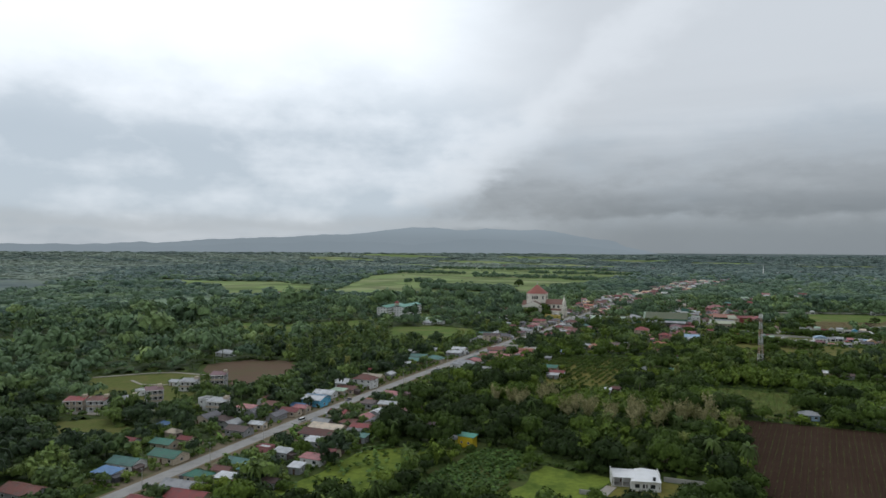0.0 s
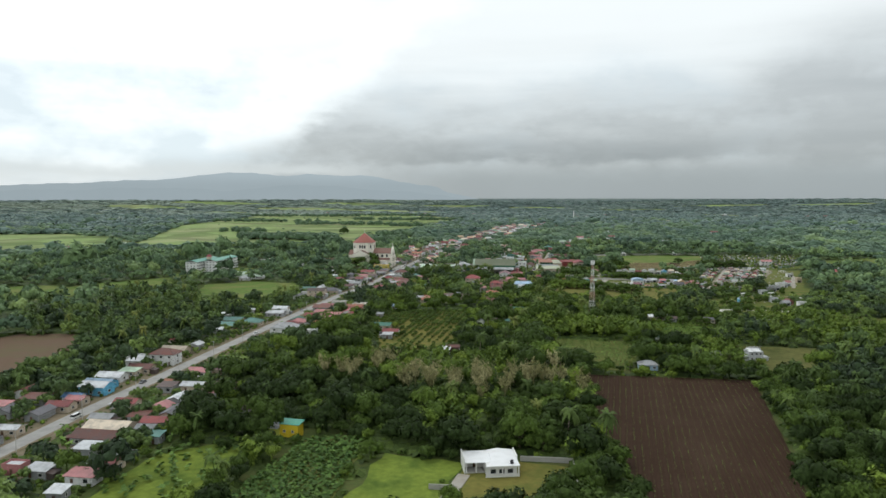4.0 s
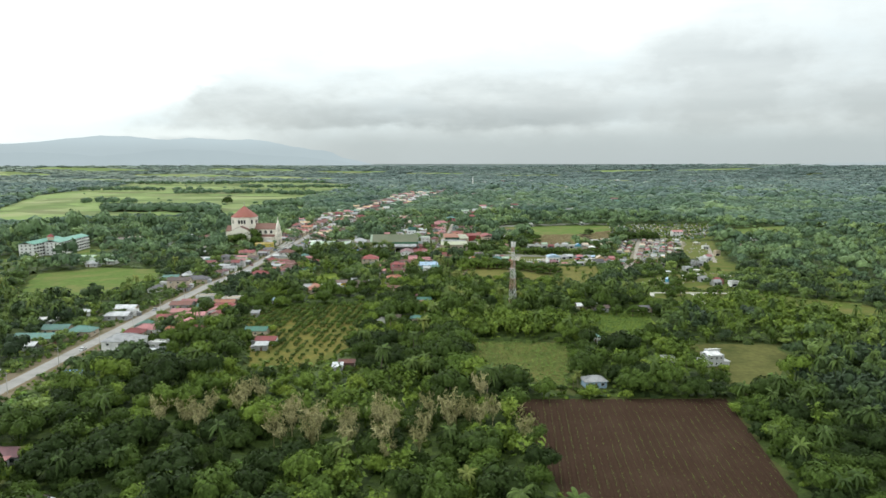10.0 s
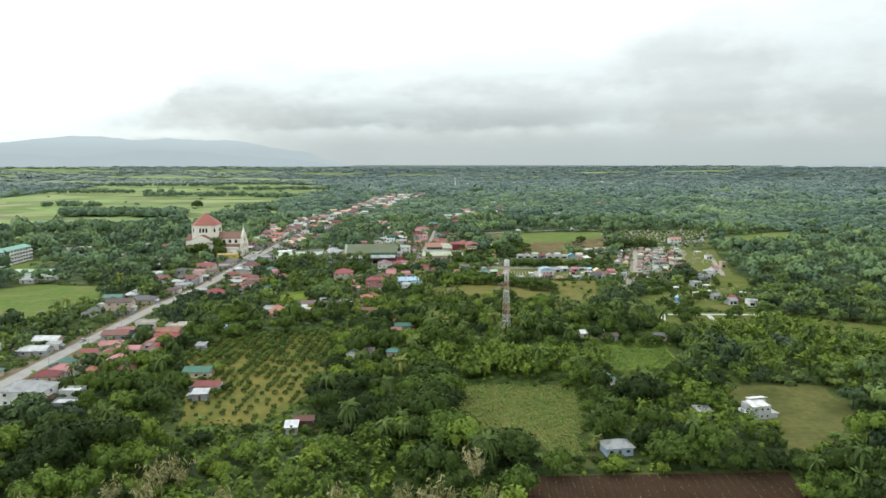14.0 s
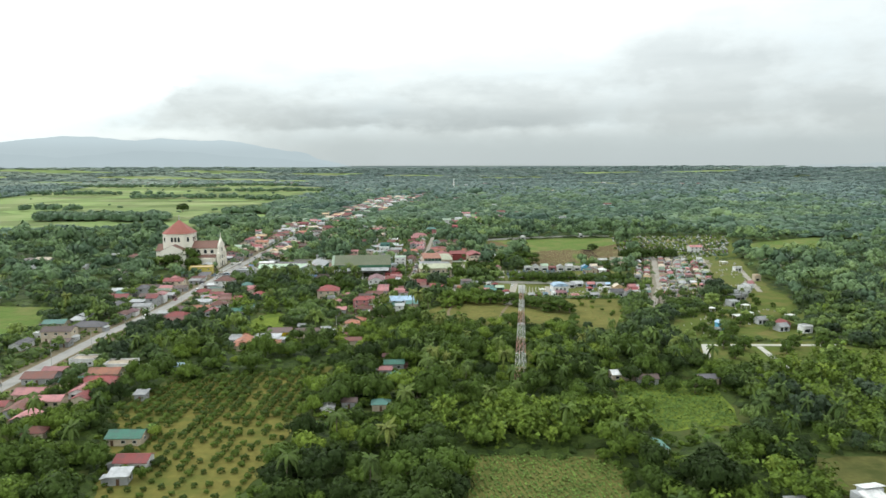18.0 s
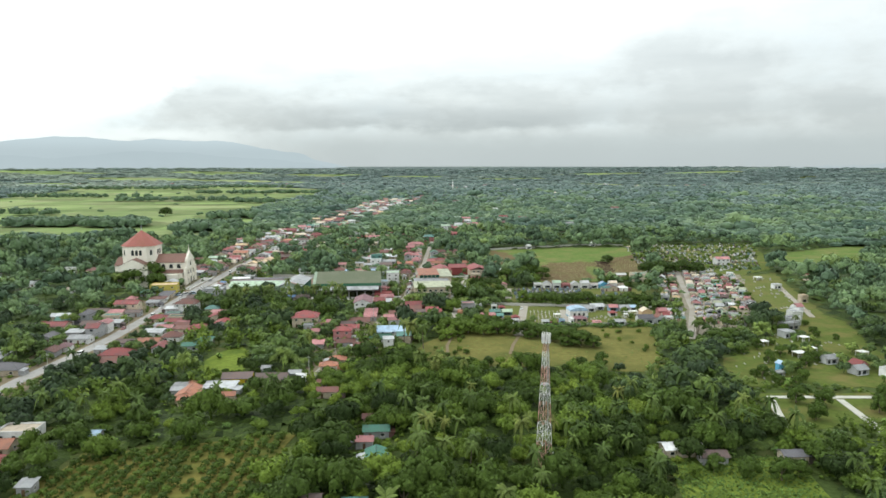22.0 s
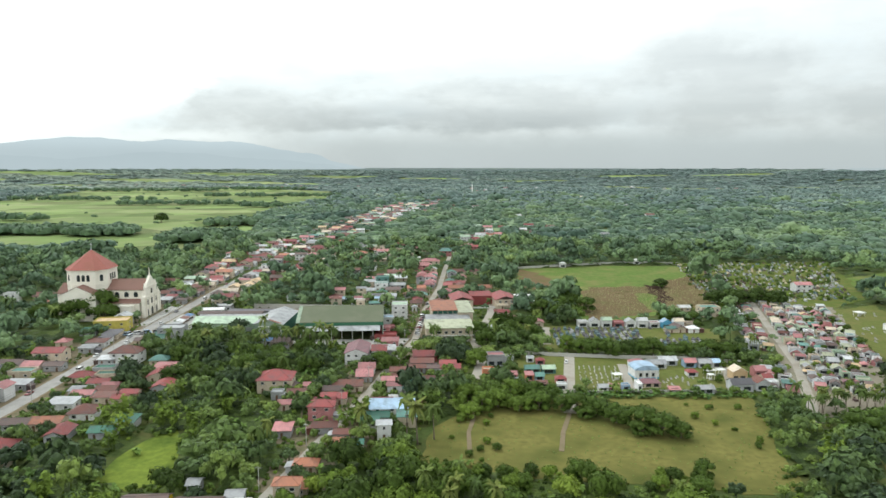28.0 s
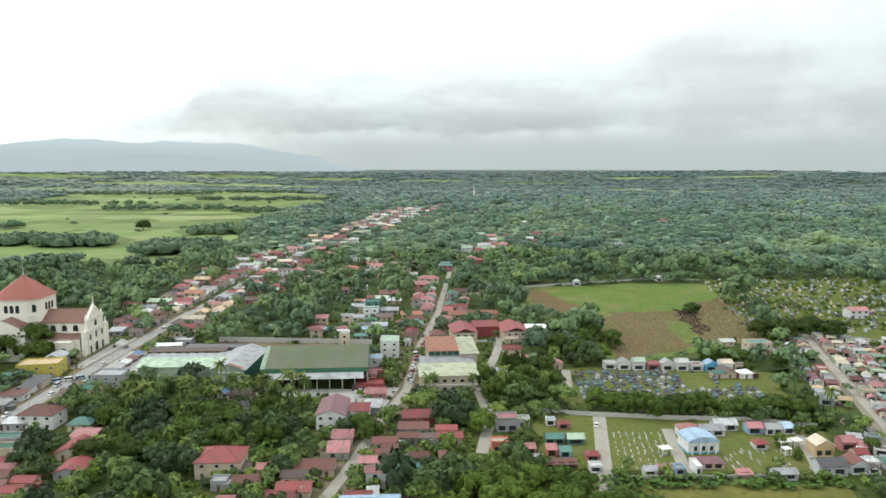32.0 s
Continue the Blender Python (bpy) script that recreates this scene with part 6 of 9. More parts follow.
# ---- lattice mast ----
def mast():
    root = thing("radio_mast", 35.5, 549, 20, "tall red and white lattice mast with panel antennas", "mast")
    FOOT.append((35.5, 549, 4, 4))
    red, white = material("mast_red", (0.52, 0.29, 0.23), 0.6, stain=(0.6, 0.5, 0.45)), material("mast_white", (0.70, 0.70, 0.68), 0.6, stain=(0.5, 0.45, 0.38))
    H, n = 41.0, 14
    zs = [H * (1 - (1 - i / n) ** 1.25) for i in range(n + 1)]

    def corner(i, k):
        half = 1.95 + (0.6 - 1.95) * zs[i] / H
        return ((-1, 1, 1, -1)[k % 4] * half, (-1, -1, 1, 1)[k % 4] * half, zs[i])

    for i in range(n):
        mat = white if (i // 2) % 2 else red
        for k in range(4):
            part("leg", Shape().beam(corner(i, k), corner(i + 1, k), 0.085), mat, root)
            part("brace", Shape().beam(corner(i, k), corner(i + 1, k + 1), 0.05).beam(corner(i, k + 1), corner(i + 1, k), 0.05), mat, root)
            part("crossbar", Shape().beam(corner(i + 1, k), corner(i + 1, k + 1), 0.06), mat, root)
    part("ladder", Shape().beam((0, -2.6, 0), (0, -0.6, H), 0.07).beam((0.5, -2.6, 0), (0.5, -0.6, H), 0.07), M_STEEL, root)
    for z in (H - 0.2, H - 14):
        part("platform", Shape().box(-1.1, 1.1, -1.1, 1.1, z, z + 0.15), M_STEEL, root)
    for i in range(9):
        a = 2 * math.pi * i / 9
        x, y = 1.3 * math.cos(a), 1.3 * math.sin(a)
        pn = part("antenna", Shape().box(-0.22, 0.22, -0.12, 0.12, H - 0.6, H + 2.6), white, root, at=pose(x, y, 0, 0, 0, math.degrees(a) + 90))
        part("bracket", Shape().beam((0, 0, H + 0.6), (0, 0.9, H + 0.6), 0.06), M_STEEL, pn)
    part("spike", Shape().beam((0, 0, H), (0, 0, H + 4.0), 0.06), M_STEEL, root)
    part("equipment_hut", Shape().box(4.5, 8, -2, 2, -0.2, 2.8), M_WHITE, root)


mast()


def far_mast():
    root = thing("distant_mast", 178, 2640, 0, "thin distant white mast above the far village", "mast")
    part("shaft", Shape().cyl(0, 0, -1, 32, 2.6, 1.2, 6), M_WHITE, root)
    part("tip", Shape().cyl(0, 0, 32, 40, 0.8, 0.3, 6), M_WHITE, root)


far_mast()


# ---- cemetery ----
def mausoleum(x, y, w, d, h, style, roof, wall, rz=0.0, group="family tombs"):
    root = thing("mausoleum", x, y, rz, f"small {word(wall)} family mausoleum with a {word(roof)} {STYLE_WORDS[style]} roof", "mausoleum", group)
    FOOT.append((x, y, w / 2, d / 2))
    s = Shape().box(-w / 2, w / 2, -d / 2 + 0.9, d / 2, -0.2, h)
    for sx in (-1, 1):
        s.box(sx * (w / 2 - 0.15) - 0.15, sx * (w / 2 - 0.15) + 0.15, -d / 2, -d / 2 + 0.3, -0.2, h)
    s.box(-w / 2, w / 2, -d / 2, -d / 2 + 0.9, -0.2, 0.25)
    g, _ = roof_parts(root, w, d, h, style, roof, 0.3, 0.55, False)
    if g and style != "f":
        s.add(g.v, g.f)
    part("wall", s, wall_mat(wall), root)
    if g and style == "f":
        part("parapet", g, wall_mat(wall), root)
    n = max(1, int(w // 3.2))
    for i in range(n):
        part("opening", cached(("op", round(w / n, 1)), lambda: Shape().box(-w / n * 0.32, w / n * 0.32, -0.06, 0.04, 0.3, 2.1).mesh("opening")), M_GLASS, root, at=pose(-w / 2 + w * (i + 0.5) / n, -d / 2 + 0.9, 0))
    return root


for x, y, w, d, h, st, rf, wl in (
        (35, 780, 9, 7, 6.0, "f", "pink", "grey"), (42, 782, 5, 5, 4.0, "f", "grey", "light"), (29.6, 759.5, 6.8, 5, 4.6, "f", "cream", "salmon"), (40.5, 756.5, 4, 4, 3.2, "s", "pink", "pink"),
        (51, 766, 7.6, 5, 3.0, "gx", "teal", "teal"), (58.8, 765.6, 7.0, 5, 3.0, "gx", "palegreen", "teal"), (57.5, 780, 4.6, 4, 2.8, "h", "red", "pink"), (53, 783.5, 4, 3.4, 2.6, "f", "paleblue", "white"),
        (47.8, 755, 4, 4.4, 3.4, "s", "pink", "salmon"), (52.4, 754, 4.4, 4.6, 3.2, "gx", "teal", "paleblue"), (49.3, 745.6, 11.6, 4, 1.9, "s", "rust", "brown"), (42, 749, 4.4, 3.4, 2.4, "f", "white", "light"),
        (61.6, 751, 5.2, 4.6, 2.8, "h", "red", "pink"), (60.2, 742, 4.6, 4, 2.4, "f", "light", "white"), (103.6, 771, 8.6, 6, 4.2, "h", "pink", "white"), (113, 772, 10.5, 6, 3.0, "gx", "grey", "white"),
        (120.5, 777, 10, 6, 3.2, "gx", "light", "light"), (99.5, 744, 11.5, 6, 2.8, "h", "purple", "cream"), (94, 740, 2.2, 7, 3.4, "f", "white", "white"), (77.9, 739, 5.0, 4, 2.4, "gx", "grey", "white"),
        (83, 739, 4.8, 4, 2.3, "s", "pink", "pink"), (88, 739, 3.4, 4, 2.6, "f", "grey", "paleblue"), (125.6, 758.6, 5.4, 4.6, 2.8, "h", "red", "white"), (130.3, 773, 6.5, 5.5, 3.4, "gx", "pink", "paleblue"),
        (137.4, 772, 7.2, 5.5, 3.2, "gx", "grey", "light"), (143.6, 772.4, 4.8, 5, 3.2, "s", "paleblue", "white"), (145, 753, 7.4, 7, 5.2, "gy", "cream", "tan"), (108.6, 735.5, 5.4, 3.4, 2.0, "s", "pink", "pink"),
        (121.5, 734.6, 8.5, 4.6, 2.8, "gx", "grey", "light"), (139, 738, 10.5, 7, 4.2, "gx", "darkgrey", "light"), (148.7, 739, 6.6, 7, 4.4, "gy", "rust", "light"), (155, 741, 5, 5, 3, "f", "light", "white"), (157, 757, 6, 6, 4.2, "gx", "pink", "pink"), (156, 748, 5, 5, 3.4, "gx", "red", "cream")):
    mausoleum(x, y, w * 0.9, d * 0.9, h * 0.85, st, rf, wl)


def arched_chapel():
    root = thing("chapel", 102.5, 758, 3, "white mausoleum chapel with a pale blue barrel roof and blue base", "chapel")
    FOOT.append((102.5, 758, 6, 5))
    part("wall", Shape().box(-5.8, 5.8, -4, 4.5, -0.2, 4.4), wall_mat("white"), root)
    part("base_band", Shape().box(-5.9, 5.9, -4.1, 4.6, -0.2, 0.8), wall_mat("skyblue"), root)
    arc = [(5.9 * math.cos(a), 4.4 + 2.2 * math.sin(a)) for a in np.linspace(0, math.pi, 11)]
    part("roof", Shape().ring([[(x, y, z) for x, z in arc] for y in (-4.6, 4.9)]), roof_mat("paleblue"), root)
    for x in (-4.4, -1.5, 1.5, 4.4):
        part("pillar", Shape().box(x - 0.25, x + 0.25, -4.8, -4.3, -0.1, 4.4), M_WHITE, root)
    for x in (-3, 0, 3):
        put_window(root, x, -4.03, 1.2, 0, 1.4, 1.9)


arched_chapel()
for i, (c, wl) in enumerate((("white", "white"), ("grey", "white"), ("palegreen", "white"), ("pink", "pink"), ("grey", "white"), ("white", "white"), ("red", "white"), ("paleblue", "skyblue"), ("cream", "white"), ("brown", "cream"))):
    mausoleum(98 + i * 7.2, 858 - 0.7 * i, 6.0, 5, 3.0 + (i % 3) * 0.8, ("f", "gy", "gx")[i % 3], c, wl)
for (x, y) in ((138, 1101), (217, 1120)):
    mausoleum(x, y - 2, 6, 5, 4.0, "h", "white", "white")

tomb_rng = random.Random(21)
# rows of family tombs on both sides of the straight lane
lane_a, lane_b = Vector((163, 724)), Vector((240, 930))
along = (lane_b - lane_a).normalized()
across = Vector((along.y, -along.x))
turn_deg = math.degrees(math.atan2(along.y, along.x)) - 90
for side, rows in ((1, 6), (-1, 2)):
    for rw in range(rows):
        u = 12.0 if side > 0 else 0.0
        while u < 205:
            w = tomb_rng.uniform(3.6, 6.2)
            u += w / 2 + 0.5
            c = lane_a + along * (u + tomb_rng.uniform(-0.4, 0.4)) + across * side * (6.0 + rw * 7.2 + (tomb_rng.uniform(-1.0, 1.0) if rw else 0.3))
            u += w / 2 + 0.5
            if tomb_rng.random() < (0.17 if side > 0 else 0.3) or (side < 0 and 40 < u < 70):
                continue
            if side > 0 and rw > 3 and u < 60:
                continue
            mausoleum(c.x, c.y, tomb_rng.uniform(2.8, 5.6), w * tomb_rng.uniform(0.6, 1.0), tomb_rng.uniform(1.5, 3.1), tomb_rng.choice(("gx", "gy", "f", "f", "s", "h")),
                      tomb_rng.choice(("rust", "brown", "pink", "grey", "light", "grey", "brown", "purple", "teal", "cream", "rust", "grey", "tan", "khaki")),
                      tomb_rng.choice(("white", "cream", "grey", "light", "pink", "grey", "palegreen")), turn_deg + tomb_rng.uniform(-7, 7), "tombs along the lane")
for x, y, w, d, h, st, rf, wl in ((218, 718, 14, 9, 4.5, "f", "grey", "grey"), (226, 728, 12, 8, 5.5, "f", "darkgrey", "light"), (236, 742, 10, 8, 6, "f", "grey", "white"), (206, 700, 9, 9, 4, "f", "grey", "light"),
                                  (201, 633, 9, 8, 3.6, "gx", "grey", "light"), (206, 640, 8, 8, 3.8, "gy", "red", "pink"), (212, 628, 8, 7, 4.6, "f", "white", "white"), (198, 650, 9, 7, 3.8, "gx", "grey", "light"),
                                  (167, 638, 5, 5, 5.5, "gy", "paleblue", "skyblue"), (163, 633, 6, 4, 2.0, "f", "light", "light"), (272, 791, 7, 6, 6, "f", "tan", "cream"), (282, 842, 9, 6, 4, "f", "light", "white"),
                                  (243, 752, 8, 8, 5, "f", "white", "light"), (250, 762, 8, 8, 5, "gx", "pink", "white")):
    mausoleum(x, y, w * 0.72, d * 0.72, h * 0.8, st, rf, wl, 12, "memorial park buildings")
house(335, 873, 18, 11, 1, "gx", "red", "cream", height=4)
house(372, 920, 14, 8, 1, "gx", "light", "white")


def pavilion(x, y, w):
    root = thing("pavilion", x, y, 10, "small open white pavilion on four posts", "pavilion", "pavilions")
    part("roof", Shape().box(-w / 2, w / 2, -w / 2.4, w / 2.4, 2.6, 2.85), M_WHITE, root)
    for sx in (-1, 1):
        for sy in (-1, 1):
            part("post", Shape().box(sx * w * 0.42 - 0.1, sx * w * 0.42 + 0.1, sy * w * 0.34 - 0.1, sy * w * 0.34 + 0.1, -0.1, 2.6), M_WHITE, root)
    part("tomb_slab", Shape().box(-0.6, 0.6, -1.1, 1.1, -0.1, 0.7), M_CONC, root)
    FOOT.append((x, y, w / 2, w / 2))


for x, y, w in ((190, 661, 6), (183, 683, 5), (201, 668, 4), (210, 690, 5), (222, 660, 5), (288, 880, 6), (88.7, 754, 4.2), (134.6, 759, 5), (139.8, 759.4, 4), (205, 655, 4), (132, 752, 3)):
    pavilion(x, y, w)

# low white grave markers in rows
marker_mesh = Shape().box(-0.35, 0.35, -0.9, 0.9, -0.05, 0.28).box(-0.4, 0.4, 0.7, 0.95, -0.05, 0.8).mesh("grave_marker")
marker_mesh.materials.append(material("weathered_plaster", (0.40, 0.39, 0.36), 0.85, stain=(0.28, 0.27, 0.23), stain_size=0.5, vary=0.25))


def marker(x, y, s, turn):
    ob = tagged(new("grave_marker", marker_mesh), "low white grave slab with a headstone on grass", "grave", "graves on the lawn")
    ob.matrix_basis = pose(x, y, 0.1, 0, 0, turn) @ Matrix.Scale(s, 4)


for i in range(8):
    for j in range(12):
        if tomb_rng.random() < 0.72:
            marker(70 + i * 2.5 + tomb_rng.uniform(-0.3, 0.3) + j * 0.5, 743.5 + j * 2.7 + tomb_rng.uniform(-0.6, 0.6), tomb_rng.uniform(0.5, 0.8), tomb_rng.uniform(-8, 8))
for i in range(26):
    marker(tomb_rng.uniform(108, 132), tomb_rng.uniform(741, 756), tomb_rng.uniform(0.6, 1.0), 0)
for i in range(50):
    k, m = tomb_rng.random(), tomb_rng.uniform(-1, 1)
    marker(150 + k * 75 + m * 8, 630 + k * 75 - m * 16, tomb_rng.uniform(0.6, 1.0), tomb_rng.uniform(-20, 20))
for i in range(40):
    k = tomb_rng.random()
    marker(238 + k * 50 + tomb_rng.uniform(-8, 22), 758 + k * 140, tomb_rng.uniform(0.8, 1.3), 0)

# raised old tombs, crowded on the burial ground
def tomb_mesh(k):
    s = Shape().box(-1.2, 1.2, -1.6, 1.6, -0.1, 0.25).box(-0.9, 0.9, -1.3, 1.3, 0.25, 1.0 + 0.3 * k)
    s.box(-1.0, 1.0, -1.4, 1.4, 1.0 + 0.3 * k, 1.12 + 0.3 * k)
    s.box(-0.7, 0.7, 1.0, 1.3, 1.1 + 0.3 * k, 1.6 + 0.3 * k).box(-0.07, 0.07, 1.1, 1.2, 1.6 + 0.3 * k, 2.1 + 0.3 * k).box(-0.3, 0.3, 1.1, 1.2, 1.8 + 0.3 * k, 1.92 + 0.3 * k)
    return s.mesh("raised_tomb")


tomb_meshes = []
for k, c in enumerate(("grey", "slate", "darkgrey", "darkgrey", "darkgrey", "slate", "grey")):
    me = tomb_mesh(k % 3)
    me.materials.append(wall_mat(c))
    tomb_meshes.append((me, c))


def raised_tomb(x, y, turn, s):
    me, c = tomb_rng.choice(tomb_meshes)
    ob = tagged(new("raised_tomb", me), f"raised {word(c)} concrete tomb with a cross", "tomb", "old tombs")
    ob.matrix_basis = pose(x, y, 0, 0, 0, turn) @ Matrix.Scale(s, 4)


FAR_TOMBS = {}


def far_tomb(x, y, s, c):
    h = s * tomb_rng.uniform(0.9, 1.8)
    b = FAR_TOMBS.setdefault(wall_mat(c), Shape())
    b.box(x - 1.2 * s, x + 1.2 * s, y - 1.6 * s, y + 1.6 * s, -0.1, 0.3).box(x - 0.9 * s, x + 0.9 * s, y - 1.3 * s, y + 1.3 * s, 0.3, h)
    b.box(x - s, x + s, y - 1.4 * s, y + 1.4 * s, h, h + 0.14).box(x - 0.5 * s, x + 0.5 * s, y + 0.9 * s, y + 1.2 * s, h + 0.14, h + 0.8)


for i in range(24):
    for j in range(9):
        x, y = 74 + i * 3.5 + tomb_rng.uniform(-0.7, 0.7) + j * 0.5, 812 + j * 4.6 + tomb_rng.uniform(-0.9, 0.9)
        if tomb_rng.random() < (0.88 if x < 128 or y < 822 else 0.10) and x < 160:
            raised_tomb(x, y, tomb_rng.uniform(-8, 8), tomb_rng.uniform(0.75, 1.05))
for i in range(760):
    k, m = tomb_rng.random(), tomb_rng.uniform(-1, 1)
    far_tomb(262 + k * 72 + m * (56 + k * 24), 925 + k * 195 + m * 6, tomb_rng.uniform(0.4, 0.95), tomb_rng.choice(("light", "grey", "grey", "cream", "darkgrey", "brown", "sage", "darkgrey", "grey", "slate", "grey", "brown")))
# small low tombs that fill the gaps along the lane
for i in range(330):
    u, v = tomb_rng.uniform(4, 205), tomb_rng.choice((1, 1, 1, -1)) * (4.6 + tomb_rng.uniform(0, 1) * 40)
    if v < -18 or (v > 28 and u < 60):
        continue
    c = lane_a + along * u + across * v
    far_tomb(c.x, c.y, tomb_rng.uniform(0.55, 1.15), tomb_rng.choice(("white", "light", "cream", "grey", "grey", "pink", "palegreen", "darkgrey", "brown")))
for mat, s in FAR_TOMBS.items():
    tagged(part("far_tombs", s, mat), "crowded small tombs beside the lane of the cemetery", "tombs", kind="stuff")


# ---- low houses that close the rows along the roads ----
row_rng = random.Random(44)
ROW_ROOFS = ("rust", "brown", "rust", "red", "grey", "pink", "purple", "darkgrey", "light")
PINK_ROOFS = ("red", "pink", "rust", "red", "pink", "teal", "rust", "green", "grey")


def fill_row(line, side, off, y, y1, chance, roofs, storeys):
    while y < y1:
        w, d = row_rng.uniform(6.0, 10), row_rng.uniform(6, 8.5)
        y += w * 0.62
        x = np.interp(y, [p[1] for p in line], [p[0] for p in line]) + side * (off + row_rng.uniform(-0.5, 2.0))
        if row_rng.random() < chance:
            fill_house(x, y, d, w, row_rng.choice(storeys), roofs)
        y += w * 0.62


def fill_house(x, y, d, w, storeys, roofs):
    clear = all(abs(x - fx) > hw + d / 2 + 0.5 or abs(y - fy) > hd + w / 2 + 0.5 for fx, fy, hw, hd in FOOT) and not any(inside(np.array([x]), np.array([y]), p)[0] for p in OPEN)
    clear = clear and all(off_line(np.array([x]), np.array([y]), l)[0] > h + d / 2 - 2 for l, h in LINES)
    if clear:
        house(x, y, d, w, storeys, row_rng.choice(("gy", "gx", "gy", "h", "s")), row_rng.choice(roofs), row_rng.choice(("cream", "grey", "white", "grey")), far=True)


# larger houses behind the hall and between the two roads
for x, y, w, d, st, style, rf, wl in ((-93, 1114, 20, 14, 2, "h", "cream", "cream"), (-62, 1164, 15, 10, 1, "gx", "tan", "cream"), (-44, 1157, 20, 12, 1, "h", "grey", "white"), (6, 1085, 16, 10, 2, "h", "pink", "cream"), (34, 1056, 30, 8, 1, "gx", "pink", "white"), (-4, 978, 14, 8, 1, "gx", "orange", "cream"),
                                      (-58, 927, 11, 8, 1, "h", "pink", "white"), (-48, 925, 8, 7, 1, "gy", "paleblue", "white"), (-40, 928, 10, 9, 2, "gx", "red", "white"), (-30, 927, 9, 8, 2, "gx", "paleblue", "white"), (-21, 928, 9, 9, 2, "f", "grey", "white"), (-35, 945, 11, 8, 1, "gx", "darkgrey", "grey"), (-24, 946, 10, 8, 1, "gx", "light", "grey"),
                                      (-42, 970, 14, 9, 2, "gx", "grey", "grey"), (-31, 991, 10, 8, 3, "f", "teal", "teal"), (-20, 990, 12, 7, 1, "gx", "light", "white"), (-22, 972, 11, 8, 1, "gx", "brown", "cream")):
    if all(abs(x - fx) > hw + w / 2 - 1 or abs(y - fy) > hd + d / 2 - 1 for fx, fy, hw, hd in FOOT):
        house(x, y, w, d, st, style, rf, wl, far=True)
for rw, off, ch in ((0, 10.5, 0.9), (1, 20.0, 0.75), (2, 30.0, 0.35)):
    fill_row(MAIN, -1, off, 684.0 + 14 * rw, 1000, ch, ROW_ROOFS, (1, 1, 1, 2))
fill_row(MAIN, 1, 17, 690, 790, 0.6, PINK_ROOFS, (1,))
for side in (-1, 1):
    for rw, off, ch in ((0, 7.5, 0.9), (1, 16.5, 0.55)):
        fill_row(SECOND, side, off, 690.0, 800 if side < 0 else 790, ch, PINK_ROOFS, (1, 1, 2))
        fill_row(SECOND, side, off, 880.0, 1050, ch * 0.8, PINK_ROOFS, (1, 1, 2))
for i in range(22):
    fill_house(row_rng.uniform(-158, -112), row_rng.uniform(690, 795), row_rng.uniform(7, 11), row_rng.uniform(6, 9), 1, PINK_ROOFS)
for i in range(16):
    fill_house(row_rng.uniform(-70, -22), row_rng.uniform(895, 960), row_rng.uniform(7, 11), row_rng.uniform(6, 9), row_rng.choice((1, 2)), PINK_ROOFS)


for side, rows in ((-1, (10.5, 20, 29)), (1, (11, 20))):
    for off in rows:
        fill_row(MAIN, side, off, 1000.0 if side < 0 else 930.0, 1110, 0.7, ("pink", "rust", "cream", "light", "brown", "tan", "grey"), (1, 1, 2))
# crowded small houses behind the roadside rows
for x0, x1, y0, y1, n, roofs in ((-186, -150, 232, 350, 22, ROW_ROOFS), (-246, -209, 225, 335, 18, ROW_ROOFS), (-176, -142, 500, 592, 26, PINK_ROOFS), (-214, -196, 620, 690, 12, ROW_ROOFS), (-224, -205, 380, 450, 8, ROW_ROOFS)):
    for i in range(n):
        fill_house(row_rng.uniform(x0, x1), row_rng.uniform(y0, y1), row_rng.uniform(6, 11), row_rng.uniform(5, 8), 1, roofs)


# ---- market stalls ----
def stall(x, y, rz, roof):
    root = thing("market_stall", x, y, rz, f"open market stall with a {word(roof)} sheet roof on posts", "stall", "market stalls")
    part("roof", Shape().slab([(-3.2, -2.2, 2.5), (3.2, -2.2, 2.5), (3.2, 2.2, 3.2), (-3.2, 2.2, 3.2)], 0.1), roof_mat(roof), root)
    for px in (-2.9, 2.9):
        for py, h in ((-1.9, 2.45), (1.9, 3.05)):
            part("post", Shape().box(px - 0.08, px + 0.08, py - 0.08, py + 0.08, 0, h), M_STEEL, root)
    part("counter", Shape().box(-2.6, 2.6, -1.4, -0.6, 0, 0.9), M_DOOR, root)


for i in range(11):
    stall(-110 + i * 7.4, 884.5 - i * 0.55, -3, ("rust", "grey", "brown", "light", "rust", "darkgrey")[i % 6])
for i in range(4):
    stall(-150, 862 + i * 8.0, 88, ("grey", "light", "rust", "blue")[i])


